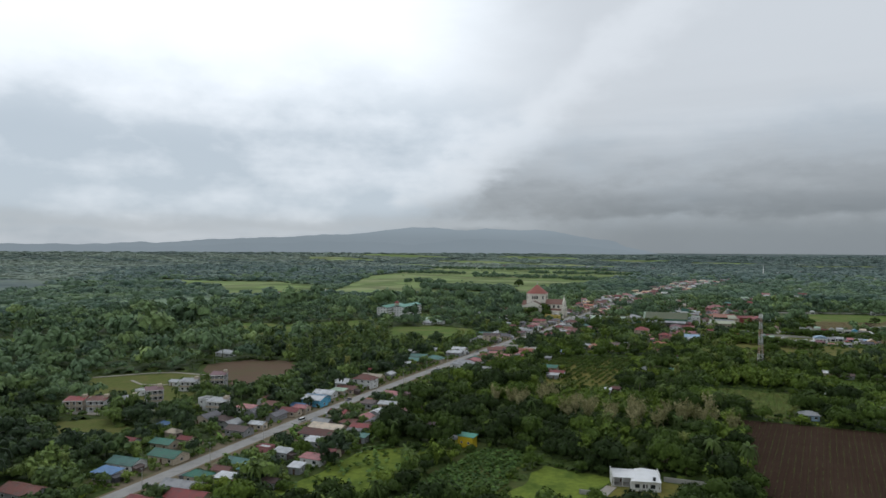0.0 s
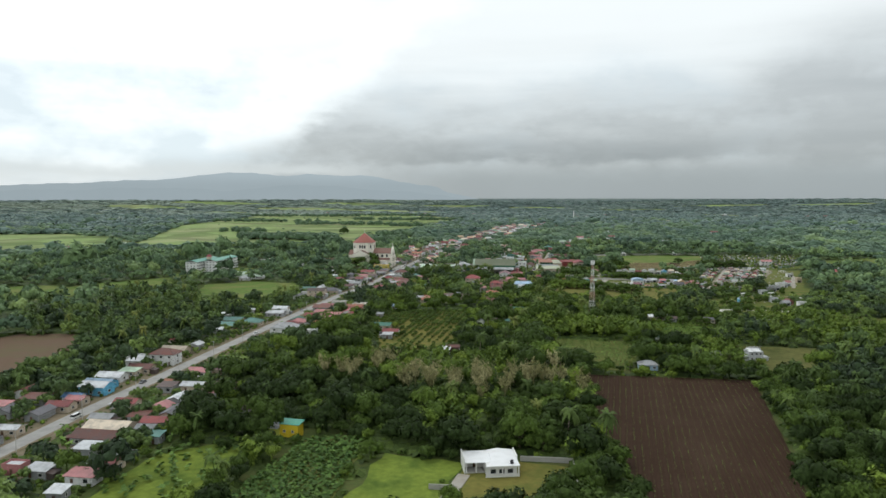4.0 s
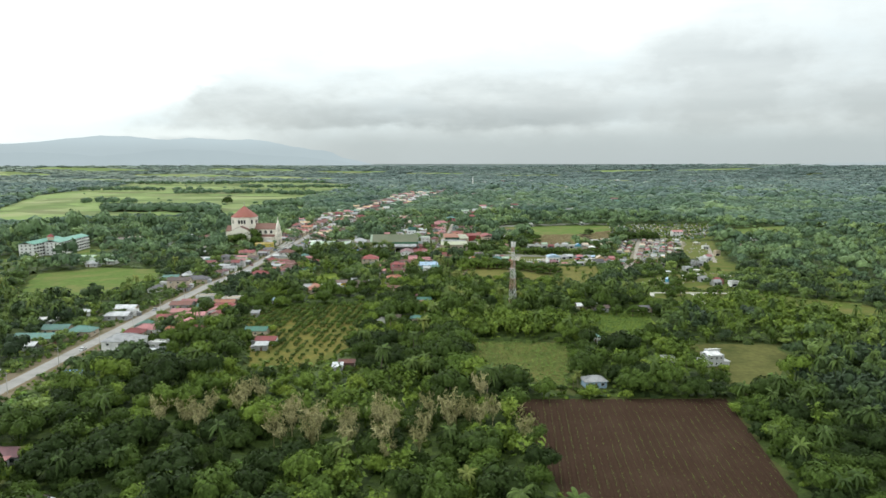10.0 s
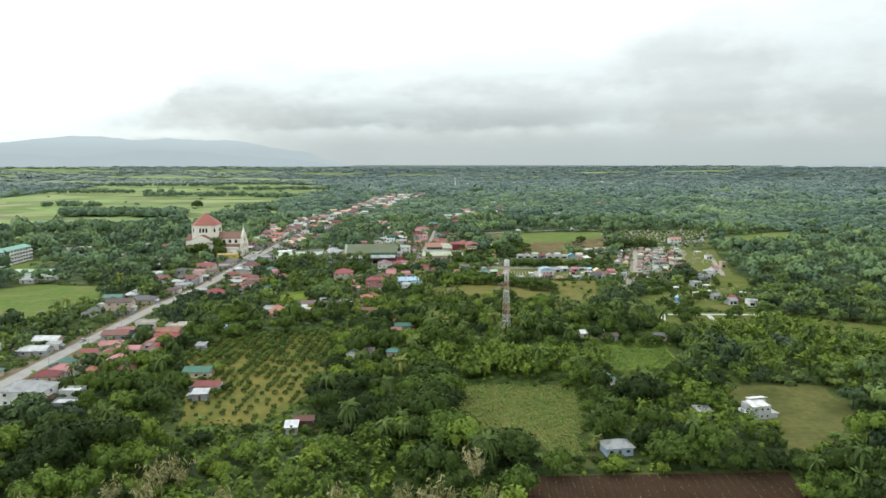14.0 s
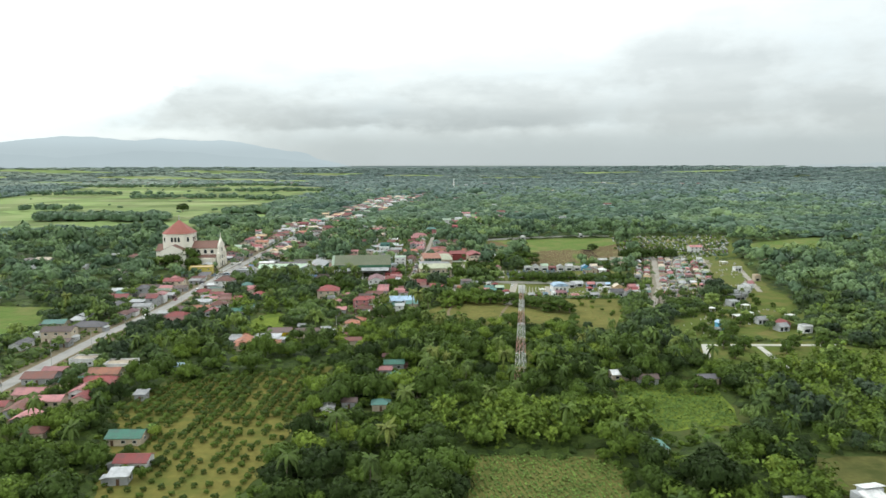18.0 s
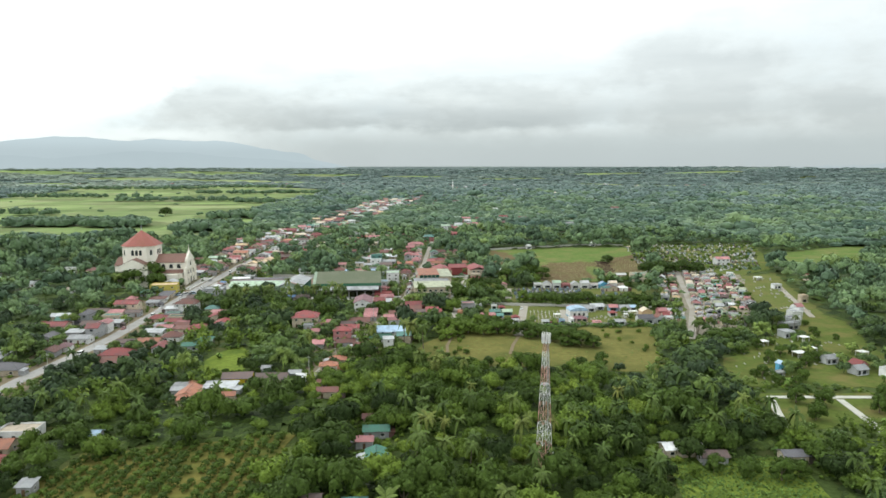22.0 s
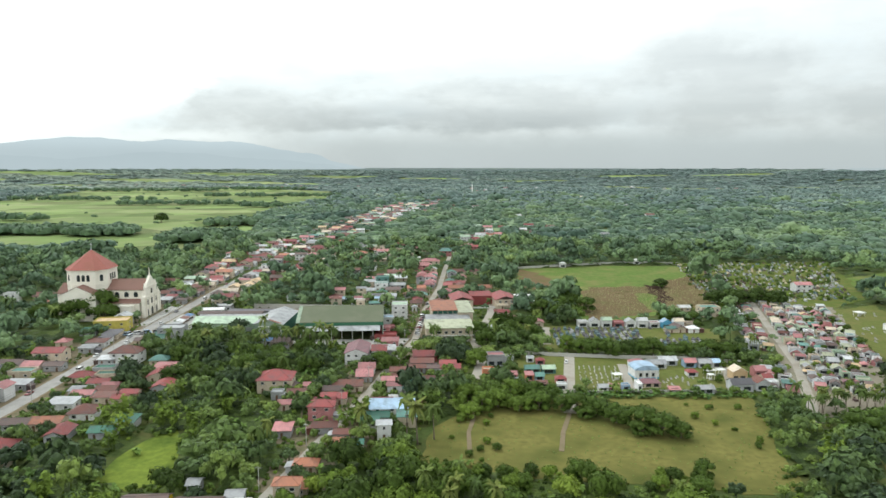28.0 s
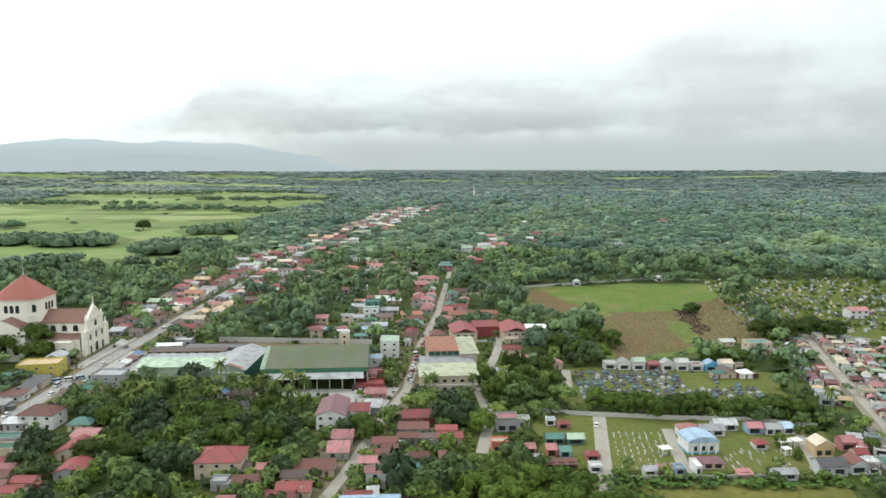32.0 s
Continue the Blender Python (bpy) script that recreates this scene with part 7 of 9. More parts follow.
# ---- cars ----
def car(x, y, rz, paint, kind="car"):
    key = ("car", kind)

    def make():
        L, W = {"car": (4.2, 1.7), "van": (4.8, 1.8), "pickup": (5.2, 1.85)}[kind]
        top = {"car": 1.45, "van": 1.95, "pickup": 1.75}[kind]
        prof = {"car": [(-L / 2, 0.3), (L / 2, 0.3), (L / 2, 0.75), (L / 2 - 1.0, 0.9), (-L / 2 + 0.5, 0.95), (-L / 2, 0.85)],
                "van": [(-L / 2, 0.3), (L / 2, 0.3), (L / 2, 0.9), (L / 2 - 0.6, 1.05), (-L / 2, 1.1)],
                "pickup": [(-L / 2, 0.45), (L / 2, 0.45), (L / 2, 0.95), (L / 2 - 1.1, 1.1), (-L / 2, 1.1)]}[kind]
        cab = {"car": [(-1.5, 0.9), (1.15, 0.9), (0.5, top), (-1.1, top)], "van": [(-2.3, 1.05), (1.8, 1.05), (1.2, top), (-2.2, top)], "pickup": [(-0.9, 1.05), (1.5, 1.05), (0.8, top), (-0.7, top)]}[kind]
        body = Shape().ring([[(a, -W / 2, z) for a, z in prof], [(a, W / 2, z) for a, z in prof]])
        glass = Shape().ring([[(a, -W / 2 + 0.1, z) for a, z in cab], [(a, W / 2 - 0.1, z) for a, z in cab]])
        roof = Shape().box(cab[3][0], cab[2][0], -W / 2 + 0.12, W / 2 - 0.12, top, top + 0.06)
        wheel = Shape().ring([[(0.33 * math.cos(t), s, 0.33 * math.sin(t)) for t in np.linspace(0, 2 * math.pi, 10, endpoint=False)] for s in (-0.11, 0.11)])
        return body.mesh("body"), glass.mesh("cabin"), roof.mesh("roof"), wheel.mesh("wheel"), L, W
    b, g, r, wh, L, W = cached(key, make)
    root = thing(kind, x, y, rz, f"parked {word(paint)} {kind} on the concrete road", kind, "parked vehicles", z=0.15)
    mat = material("paint_" + paint, COLORS[paint], 0.3, spec=0.5)
    for nm, me in (("body", b), ("roof", r)):
        ob = part(nm, me.copy(), None, root)
        ob.data.materials.append(mat)
    part("cabin", g, M_GLASS, root)
    for sx in (-0.31, 0.31):
        for sy in (-1, 1):
            part("wheel", wh, M_TYRE, root, at=pose(sx * L, sy * (W / 2 - 0.08), 0.33))


car_rng = random.Random(5)
for i in range(9):
    car(-2.2 + i * 0.55 - 1.6, 842 + i * 6.3, 70 + car_rng.uniform(-12, 12), car_rng.choice(("red", "white", "darkgrey", "red", "light")), "car")
for i in range(5):
    car(5.5 + i * 0.6, 838 + i * 8.5, 82 + car_rng.uniform(-5, 5), car_rng.choice(("white", "darkgrey", "light", "white")), car_rng.choice(("car", "van")))
car(-26, 824, 2, "white", "pickup")
for y, side, c, k in ((300, 1, "white", "van"), (352, -1, "darkgrey", "car"), (470, 1, "white", "car"), (560, -1, "grey", "car"), (690, 1, "white", "van"), (742, -1, "red", "car"), (776, 1, "white", "van"), (800, -1, "white", "car"),
                      (826, 1, "white", "car"), (838, -1, "light", "van"), (846, 1, "darkgrey", "car"), (872, 1, "white", "car"), (905, -1, "darkgrey", "car"), (948, 1, "white", "van"), (1010, -1, "red", "car")):
    xs = np.interp(y, [p[1] for p in MAIN], [p[0] for p in MAIN])
    car(xs + side * 2.0, y, 88 if side > 0 else -92, c, k)
for i in range(6):
    car(-157.5 + (i % 3) * 0.6, 850 + (i // 3) * 6, 80, car_rng.choice(("white", "grey", "darkgrey", "blue")), "van")
for i in range(4):
    car(-176 + i * 4.5, 842 + i * 2.2, 30, car_rng.choice(("white", "paleblue", "light")), "van")
car(71, 781, 75, "white", "car")
for y, side, c, k in ((838, 1, "white", "car"), (858, 1, "white", "car"), (874, 1, "darkgrey", "car"), (885, -1, "white", "van"), (906, 1, "red", "car"), (925, -1, "darkgrey", "car"), (760, 1, "white", "car")):
    xs = np.interp(y, [p[1] for p in SECOND], [p[0] for p in SECOND])
    car(xs + side * 1.1, y, 84, c, k)


# ---- power poles ----
def pole(x, y, h, turn):
    def make():
        return (Shape().cyl(0, 0, -0.5, 1.0, 0.16, 0.09, 7).mesh("shaft"), Shape().box(-1.0, 1.0, -0.06, 0.06, -0.06, 0.06).mesh("crossarm"))
    sm, cm = cached("pole", make)
    root = thing("power_pole", x, y, turn, "slender concrete power pole with a crossarm beside the road", "pole", "power poles")
    part("shaft", sm, M_CONC, root, at=Matrix.Diagonal((1, 1, h, 1)))
    part("crossarm", cm, M_STEEL, root, at=pose(0, 0, h - 0.6))


def wires(points, h, label):
    for off in (-0.9, 0.9):
        s = Shape()
        for (x0, y0), (x1, y1) in zip(points[:-1], points[1:]):
            prev = None
            for k in range(5):
                t = k / 4
                p = (x0 + (x1 - x0) * t + off, y0 + (y1 - y0) * t, h - 0.5 - 3.2 * t * (1 - t))
                if prev:
                    s.beam(prev, p, 0.035)
                prev = p
        tagged(part("power_cable", s, M_TYRE), label, "cable", "power cables")


pts = []
for i in range(24):
    y = 190 + i * 36
    x = np.interp(y, [p[1] for p in MAIN], [p[0] for p in MAIN]) + 6.2
    pts.append((x, y))
    pole(x, y, 9.5, 0)
wires(pts, 9.5, "thin black power cable sagging along the main road")
pts = []
for i in range(11):
    y = 650 + i * 34
    x = np.interp(y, [p[1] for p in SECOND], [p[0] for p in SECOND]) - 3.6
    pts.append((x, y))
    pole(x, y, 8.5, 0)
wires(pts, 8.5, "thin black power cable sagging along the village road")

# ---- houses of the far town, along the road and in loose groups ----
far_rng = random.Random(33)
ROOFS = ("red", "rust", "pink", "light", "grey", "brown", "orange", "cream", "white", "palegreen", "teal", "rust")
FAR_TOWN = {}


def far_house(x, y, w, d, storeys, roof, wall):
    """A house of the far town: it is added to the joined far town, with its own walls, windows and roof."""
    FOOT.append((x, y, w / 2, d / 2))
    z0, h, over = float(rise(np.hypot(x, y - 260))), 3.0 * storeys, 0.5
    FAR_TOWN.setdefault(wall_mat(wall), Shape()).box(x - w / 2, x + w / 2, y - d / 2, y + d / 2, z0 - 0.5, z0 + h)
    s = FAR_TOWN.setdefault(roof_mat(roof), Shape())
    rh = d * 0.22
    for sg in (-1, 1):
        pts = [(x - w / 2 - over, y + sg * (d / 2 + over), z0 + h), (x + w / 2 + over, y + sg * (d / 2 + over), z0 + h), (x + w / 2 + over, y, z0 + h + rh), (x - w / 2 - over, y, z0 + h + rh)]
        s.slab(pts if sg < 0 else pts[::-1], 0.15)
    g = FAR_TOWN.setdefault(M_GLASS, Shape())
    for k in range(storeys):
        for i in range(3):
            cx = x - w / 2 + w * (i + 0.5) / 3
            g.box(cx - 0.8, cx + 0.8, y - d / 2 - 0.06, y - d / 2, z0 + 3 * k + 0.9, z0 + 3 * k + 2.1)


def town_house(x, y, *rest):
    w, d, st, style, roof, wall = rest
    if y < 1230:
        house(x, y, w, d, st, style, roof, wall, far=True)
    else:
        far_house(x, y, w, d, st, roof, wall)


y = 1010.0
while y < 2200:
    xr = np.interp(y, [p[1] for p in MAIN], [p[0] for p in MAIN])
    for side in (-1, 1):
        for rw in range(2):
            if far_rng.random() < (0.85, 0.5)[rw]:
                town_house(xr + side * (10.5 + rw * 22 + far_rng.uniform(0, 6)), y + far_rng.uniform(-5, 5), far_rng.uniform(8, 15), far_rng.uniform(8, 11), far_rng.choice((1, 1, 1, 2)), far_rng.choice(("gx", "gx", "gy", "h", "f")), far_rng.choice(ROOFS), far_rng.choice(("cream", "white", "white", "grey", "pink")))
    y += far_rng.uniform(14, 21) if y < 1450 else far_rng.uniform(18, 30)
TOWN_ROOFS = ("pink", "rust", "cream", "light", "tan", "brown", "grey", "pink", "brown", "cream", "palegreen")
y = 1110.0
while y < 2150:
    xr = np.interp(y, [p[1] for p in MAIN], [p[0] for p in MAIN])
    for side in (-1, 1):
        for rw in range(3 if y < 1250 or y > 1500 else 2):
            if far_rng.random() < (0.8, 0.6, 0.4)[rw]:
                x = xr + side * (11 + rw * 15 + far_rng.uniform(0, 5))
                if all(abs(x - fx) > hw + 7 or abs(y - fy) > hd + 6 for fx, fy, hw, hd in FOOT[-260:]):
                    far_house(x, y + far_rng.uniform(-3, 3), far_rng.uniform(8, 14), far_rng.uniform(7, 10), far_rng.choice((1, 1, 2)), far_rng.choice(TOWN_ROOFS), far_rng.choice(("cream", "white", "white", "pink")))
    y += far_rng.uniform(12, 18)
for cx, cy, sx, sy, n in ((30, 1950, 90, 130, 30), (120, 2250, 110, 120, 30), (85, 1350, 45, 60, 12), (-60, 1230, 50, 60, 9), (20, 1180, 40, 60, 7), (-30, 1060, 30, 40, 4), (140, 1470, 60, 60, 10), (-330, 960, 60, 60, 5), (300, 1450, 160, 200, 10), (500, 1900, 250, 300, 14), (-700, 1150, 200, 120, 8), (700, 2300, 300, 250, 14), (-500, 3300, 300, 120, 16), (-950, 3430, 330, 60, 26), (850, 3150, 420, 160, 16), (300, 2900, 300, 160, 14)):
    for i in range(n):
        town_house(cx + far_rng.gauss(0, sx * 0.6), cy + far_rng.gauss(0, sy * 0.6), far_rng.uniform(9, 16), far_rng.uniform(8, 11), far_rng.choice((1, 1, 2)), far_rng.choice(("gx", "gx", "h", "f")), far_rng.choice(ROOFS), far_rng.choice(("cream", "white", "white", "pink")))
for mat, s in FAR_TOWN.items():
    tagged(part("far_town", s, mat), "far houses of the town beyond the church", "houses", kind="stuff")

# ---- trees ----
ICO_V = np.array([(0, 0, 1)] + [(0.894 * math.cos(a), 0.894 * math.sin(a), 0.447) for a in np.arange(5) * 1.2566] + [(0.894 * math.cos(a + 0.628), 0.894 * math.sin(a + 0.628), -0.447) for a in np.arange(5) * 1.2566] + [(0, 0, -1)])
ICO_F = np.array([(0, i + 1, (i + 1) % 5 + 1) for i in range(5)] + [(i + 1, i + 6, (i + 1) % 5 + 1) for i in range(5)] + [((i + 1) % 5 + 1, i + 6, (i + 1) % 5 + 6) for i in range(5)] + [(i + 6, 11, (i + 1) % 5 + 6) for i in range(5)])
ICO_TOP = np.array([f for f in ICO_F if ICO_V[list(f)][:, 2].mean() > -0.3])


def tube(rings_xyz_r, n=5):
    v, q = [], []
    for i, (x, y, z, r) in enumerate(rings_xyz_r):
        for j in range(n):
            a = 2 * math.pi * j / n
            v.append((x + r * math.cos(a), y + r * math.sin(a), z))
        if i:
            q += [((i - 1) * n + j, (i - 1) * n + (j + 1) % n, i * n + (j + 1) % n, i * n + j) for j in range(n)]
    return v, q


def quads_at(rng, centres, normals, size, stretch=1.0):
    """Leaf tufts: small bent sheets, facing about along the normals."""
    v, q = [], []
    for c, nrm in zip(centres, normals):
        nn = Vector(nrm) + Vector((rng.gauss(0, 0.35), rng.gauss(0, 0.35), rng.gauss(0.15, 0.3)))
        nn.normalize()
        s = nn.cross(Vector((rng.gauss(0, 1), rng.gauss(0, 1), rng.gauss(0, 1)))).normalized()
        u = nn.cross(s)
        a, b = size * rng.uniform(0.55, 1.2), size * rng.uniform(0.45, 0.9) * stretch
        c = Vector(c)
        k = len(v)
        v += [tuple(c - s * a * 0.9 - u * b * 0.6), tuple(c + s * a * 0.3 - u * b), tuple(c + s * a - nn * a * 0.25 + u * b * 0.4), tuple(c - s * a * 0.4 + u * b - nn * b * 0.2)]
        q.append((k, k + 1, k + 2, k + 3))
    return v, q


def tufts_at(rng, centres, normals, size):
    """Leaf tufts: small three-cornered sprays, facing about along the normals."""
    v, t = [], []
    for c, nrm in zip(centres, normals):
        nn = Vector(nrm) + Vector((rng.gauss(0, 0.3), rng.gauss(0, 0.3), rng.gauss(0.2, 0.25)))
        nn.normalize()
        s = nn.cross(Vector((rng.gauss(0, 1), rng.gauss(0, 1), rng.gauss(0, 1)))).normalized()
        u = nn.cross(s)
        c, k = Vector(c), len(v)
        for a in (0.0, 2.1, 4.2):
            a += rng.uniform(-0.45, 0.45)
            r = size * rng.uniform(0.65, 1.35)
            v.append(tuple(c + s * (r * math.cos(a)) + u * (r * math.sin(a)) - nn * (r * rng.uniform(-0.1, 0.3))))
        t.append((k, k + 1, k + 2))
    return v, t


def broadleaf(seed, lobes, tufts, leaf, flat=0.75, limbs=True, skirt=0, core=0.84):
    """Crown of radius 1 above a trunk of height 0.9: trunk and crown as arrays."""
    rng = random.Random(seed)
    tv, tq = tube([(0, 0, -0.05, 0.075), (rng.uniform(-0.03, 0.03), 0, 0.5, 0.055), (0, rng.uniform(-0.05, 0.05), 0.75, 0.04)])
    cv, ct = [], []
    centres = []
    for i in range(lobes):
        a = i * 2.4 + rng.uniform(-0.4, 0.4)
        rr = 0.68 * math.sqrt((i + 0.3) / lobes)
        zz = 0.66 + flat * (0.82 * math.sqrt(max(0, 1 - rr * rr)) - 0.30) + rng.uniform(-0.18, 0.16)
        centres.append((rr * math.cos(a), rr * math.sin(a), zz, rng.uniform(0.30, 0.50) if lobes < 6 else rng.uniform(0.24, 0.44)))
    for i in range(skirt):
        a = i * 6.28 / skirt + rng.uniform(-0.3, 0.3)
        rr = rng.uniform(0.5, 0.68)
        centres.append((rr * math.cos(a), rr * math.sin(a), rng.uniform(0.36, 0.58), rng.uniform(0.24, 0.33)))
    for x, y, z, r in centres:
        if limbs and rng.random() < 0.5:
            b = len(tv)
            v, q = tube([(0, 0, 0.4, 0.035), (x * 0.5, y * 0.5, 0.45 + z * 0.2, 0.025), (x, y, z, 0.01)], 4)
            tv += v
            tq += [tuple(k + b for k in f) for f in q]
        k = len(cv)
        jit = np.array([[rng.uniform(0.8, 1.1)] for _ in range(12)])
        cv += [tuple(p) for p in ICO_V * jit * r * core * (1.0, 1.0, 0.86) + (x, y, z)]
        ct += [tuple(int(i) + k for i in f) for f in ICO_TOP]
    pts, nrm = [], []
    weights = [c[3] ** 2 for c in centres]
    while len(pts) < tufts:
        x, y, z, r = rng.choices(centres, weights)[0]
        d = Vector((rng.gauss(0, 1), rng.gauss(0, 1), rng.gauss(0.3, 0.85))).normalized()
        if d.z < -0.5:
            continue
        rad = r * rng.uniform(0.88, 1.14)
        p = Vector((x + d.x * rad, y + d.y * rad, z + d.z * rad * 0.85))
        if any((p - Vector(c[:3])).length < c[3] * 0.82 for c in centres):
            continue
        pts.append(p)
        nrm.append(d)
    v, t = tufts_at(rng, pts, nrm, leaf)
    k = len(cv)
    cv += v
    ct += [tuple(i + k for i in f) for f in t]
    return (tv, tq), (cv, ct, [])


def arrays(v, t, q):
    return np.array(v, float).reshape(-1, 3), np.array(t, int).reshape(-1, 3), np.array(q, int).reshape(-1, 4)


def palm(seed, fronds, segs):
    """A coconut palm 1 high to its crown, with arching fronds of two leaf blades."""
    rng = random.Random(seed)
    bx, by = rng.uniform(-0.12, 0.12), rng.uniform(-0.12, 0.12)
    tv, tq = tube([(0, 0, -0.02, 0.028), (bx * 0.3, by * 0.3, 0.35, 0.017), (bx * 0.7, by * 0.7, 0.7, 0.014), (bx, by, 1.0, 0.013)])
    cv, cq = [], []
    for i in range(fronds):
        a = i * 2.4 + rng.uniform(-0.2, 0.2)
        lift = rng.uniform(-0.15, 0.95)
        L = rng.uniform(0.34, 0.46)
        ca, sa = math.cos(a), math.sin(a)
        k0 = len(cv)
        for j in range(segs + 1):
            t = j / segs
            rad = L * (t * (1 - 0.25 * t * t))
            z = 1.0 + L * (lift * t - (0.55 + 0.45 * (1 - lift)) * t * t)
            w = 0.052 * math.sin(math.pi * min(1, 0.12 + 0.86 * t)) + 0.004
            droop = w * 0.7
            x, y = bx + rad * ca, by + rad * sa
            cv += [(x - sa * w, y + ca * w, z - droop), (x, y, z), (x + sa * w, y - ca * w, z - droop)]
            if j:
                b = k0 + 3 * j
                cq += [(b - 3, b - 2, b + 1, b), (b - 2, b - 1, b + 2, b + 1)]
    return (tv, tq), (cv, [], cq)


def banana(seed):
    rng = random.Random(seed)
    cv, cq = [], []
    for i in range(11):
        a = i * 2.4
        ca, sa = math.cos(a), math.sin(a)
        lift, L = rng.uniform(0.5, 1.4), rng.uniform(0.55, 0.8)
        k0 = len(cv)
        for j in range(4):
            t = j / 3
            z = 0.45 + L * (lift * t - 0.9 * t * t)
            w = 0.17 * math.sin(math.pi * min(1, 0.15 + 0.8 * t))
            x, y = 0.75 * L * t * ca, 0.75 * L * t * sa
            cv += [(x - sa * w, y + ca * w, z), (x + sa * w, y - ca * w, z)]
            if j:
                b = k0 + 2 * j
                cq += [(b - 2, b - 1, b + 1, b)]
    v, q = tube([(0, 0, 0, 0.06), (0, 0, 0.5, 0.04)], 4)
    k = len(cv)
    return arrays(cv + v, [], cq + [tuple(i + k for i in f) for f in q])


def bare_tree(seed):
    """A tree that has dropped its leaves: trunk, limbs and a haze of pale twigs."""
    rng = random.Random(seed)
    v, q = tube([(0, 0, 0, 0.035), (0, 0, 0.9, 0.02)], 4)
    pts, nrm = [], []
    for i in range(9):
        a, L = i * 2.4, rng.uniform(0.3, 0.55)
        z0, z1 = rng.uniform(0.5, 0.95), rng.uniform(1.15, 1.7)
        e = (L * math.cos(a), L * math.sin(a), z1)
        b = len(v)
        tv, tq = tube([(0, 0, z0, 0.018), (e[0] * 0.5, e[1] * 0.5, (z0 + z1) / 2, 0.012), (*e, 0.004)], 3)
        v += tv
        q += [tuple(k + b for k in f) for f in tq]
        for _ in range(22):
            t = rng.uniform(0.35, 1.1)
            pts.append((e[0] * t + rng.gauss(0, 0.08), e[1] * t + rng.gauss(0, 0.08), z0 + (z1 - z0) * t + rng.gauss(0, 0.06)))
            nrm.append((math.cos(a), math.sin(a), 0.2))
    lv, lq = quads_at(rng, pts, nrm, 0.15, 0.2)
    b = len(v)
    return arrays(v + lv, [], q + [tuple(k + b for k in f) for f in lq])


def shrub(seed):
    rng = random.Random(seed)
    v = [tuple(p) for p in ICO_V * (0.62, 0.62, 0.5) + (0, 0, 0.45)]
    t = [tuple(int(i) for i in f) for f in ICO_TOP]
    pts, nrm = [], []
    for _ in range(11):
        d = Vector((rng.gauss(0, 1), rng.gauss(0, 1), abs(rng.gauss(0.4, 0.7)))).normalized()
        k = rng.uniform(0.6, 1.05)
        pts.append((d.x * k, d.y * k, 0.35 + d.z * k * 0.75))
        nrm.append(d)
    lv, lt = tufts_at(rng, pts, nrm, 0.34)
    return arrays(v + lv, t + [tuple(i + 12 for i in f) for f in lt], [])


def bamboo(seed):
    """A clump of arching culms that end in feathery leaf plumes."""
    rng = random.Random(seed)
    v, q, pts, nrm = [], [], [], []
    for i in range(11):
        a, lean = i * 2.4 + rng.uniform(-0.3, 0.3), rng.uniform(0.15, 0.75)
        h = rng.uniform(1.3, 1.9) * (1 - 0.25 * lean)
        ca, sa = math.cos(a), math.sin(a)
        tv, tq = tube([(0.1 * ca, 0.1 * sa, 0, 0.012), (0.45 * lean * ca, 0.45 * lean * sa, h * 0.75, 0.01), (lean * ca, lean * sa, h, 0.004)], 3)
        b = len(v)
        v += tv
        q += [tuple(k + b for k in f) for f in tq]
        for _ in range(13):
            t = rng.uniform(0.3, 1.08)
            r = 0.1 + lean * t * t
            z = h * (1.45 * t - 0.45 * t * t)
            pts.append((r * ca + rng.gauss(0, 0.09), r * sa + rng.gauss(0, 0.09), z + rng.gauss(0, 0.05)))
            nrm.append((ca * 0.6, sa * 0.6, 0.7))
    lv, lt = tufts_at(rng, pts, nrm, 0.15)
    b = len(v)
    return arrays(v + lv, [tuple(k + b for k in f) for f in lt], q)


def merged(tree):
    (tv, tq), (cv, ct, cq) = tree
    n = len(tv)
    return arrays(list(tv) + list(cv), [tuple(i + n for i in f) for f in ct], list(tq) + [tuple(i + n for i in f) for f in cq])


FLATS = (0.6, 0.8, 1.05, 0.7, 0.9)
NEAR_T = [merged(broadleaf(s, (8, 11, 6, 9, 12, 7)[s], 350, 0.088, flat=FLATS[s % 5])) for s in range(6)]
NEXT_T = [merged(broadleaf(10 + s, 6, 112, 0.16, flat=FLATS[s % 5], limbs=False)) for s in range(6)]
MID_T = [arrays(*broadleaf(20 + s, 4, 58, 0.22, flat=FLATS[s % 5], limbs=False, core=0.88)[1]) for s in range(5)]
PALM_T = [merged(palm(50 + s, 15, 4)) for s in range(4)]
MIDPALM_T = [merged(palm(60 + s, 10, 2)) for s in range(3)]
BANANA_T = [banana(70 + s) for s in range(3)]
SHRUB_T = [shrub(75 + s) for s in range(4)]
BAMBOO_T = [bamboo(78 + s) for s in range(3)]
BARE_T = [bare_tree(80 + s) for s in range(4)]


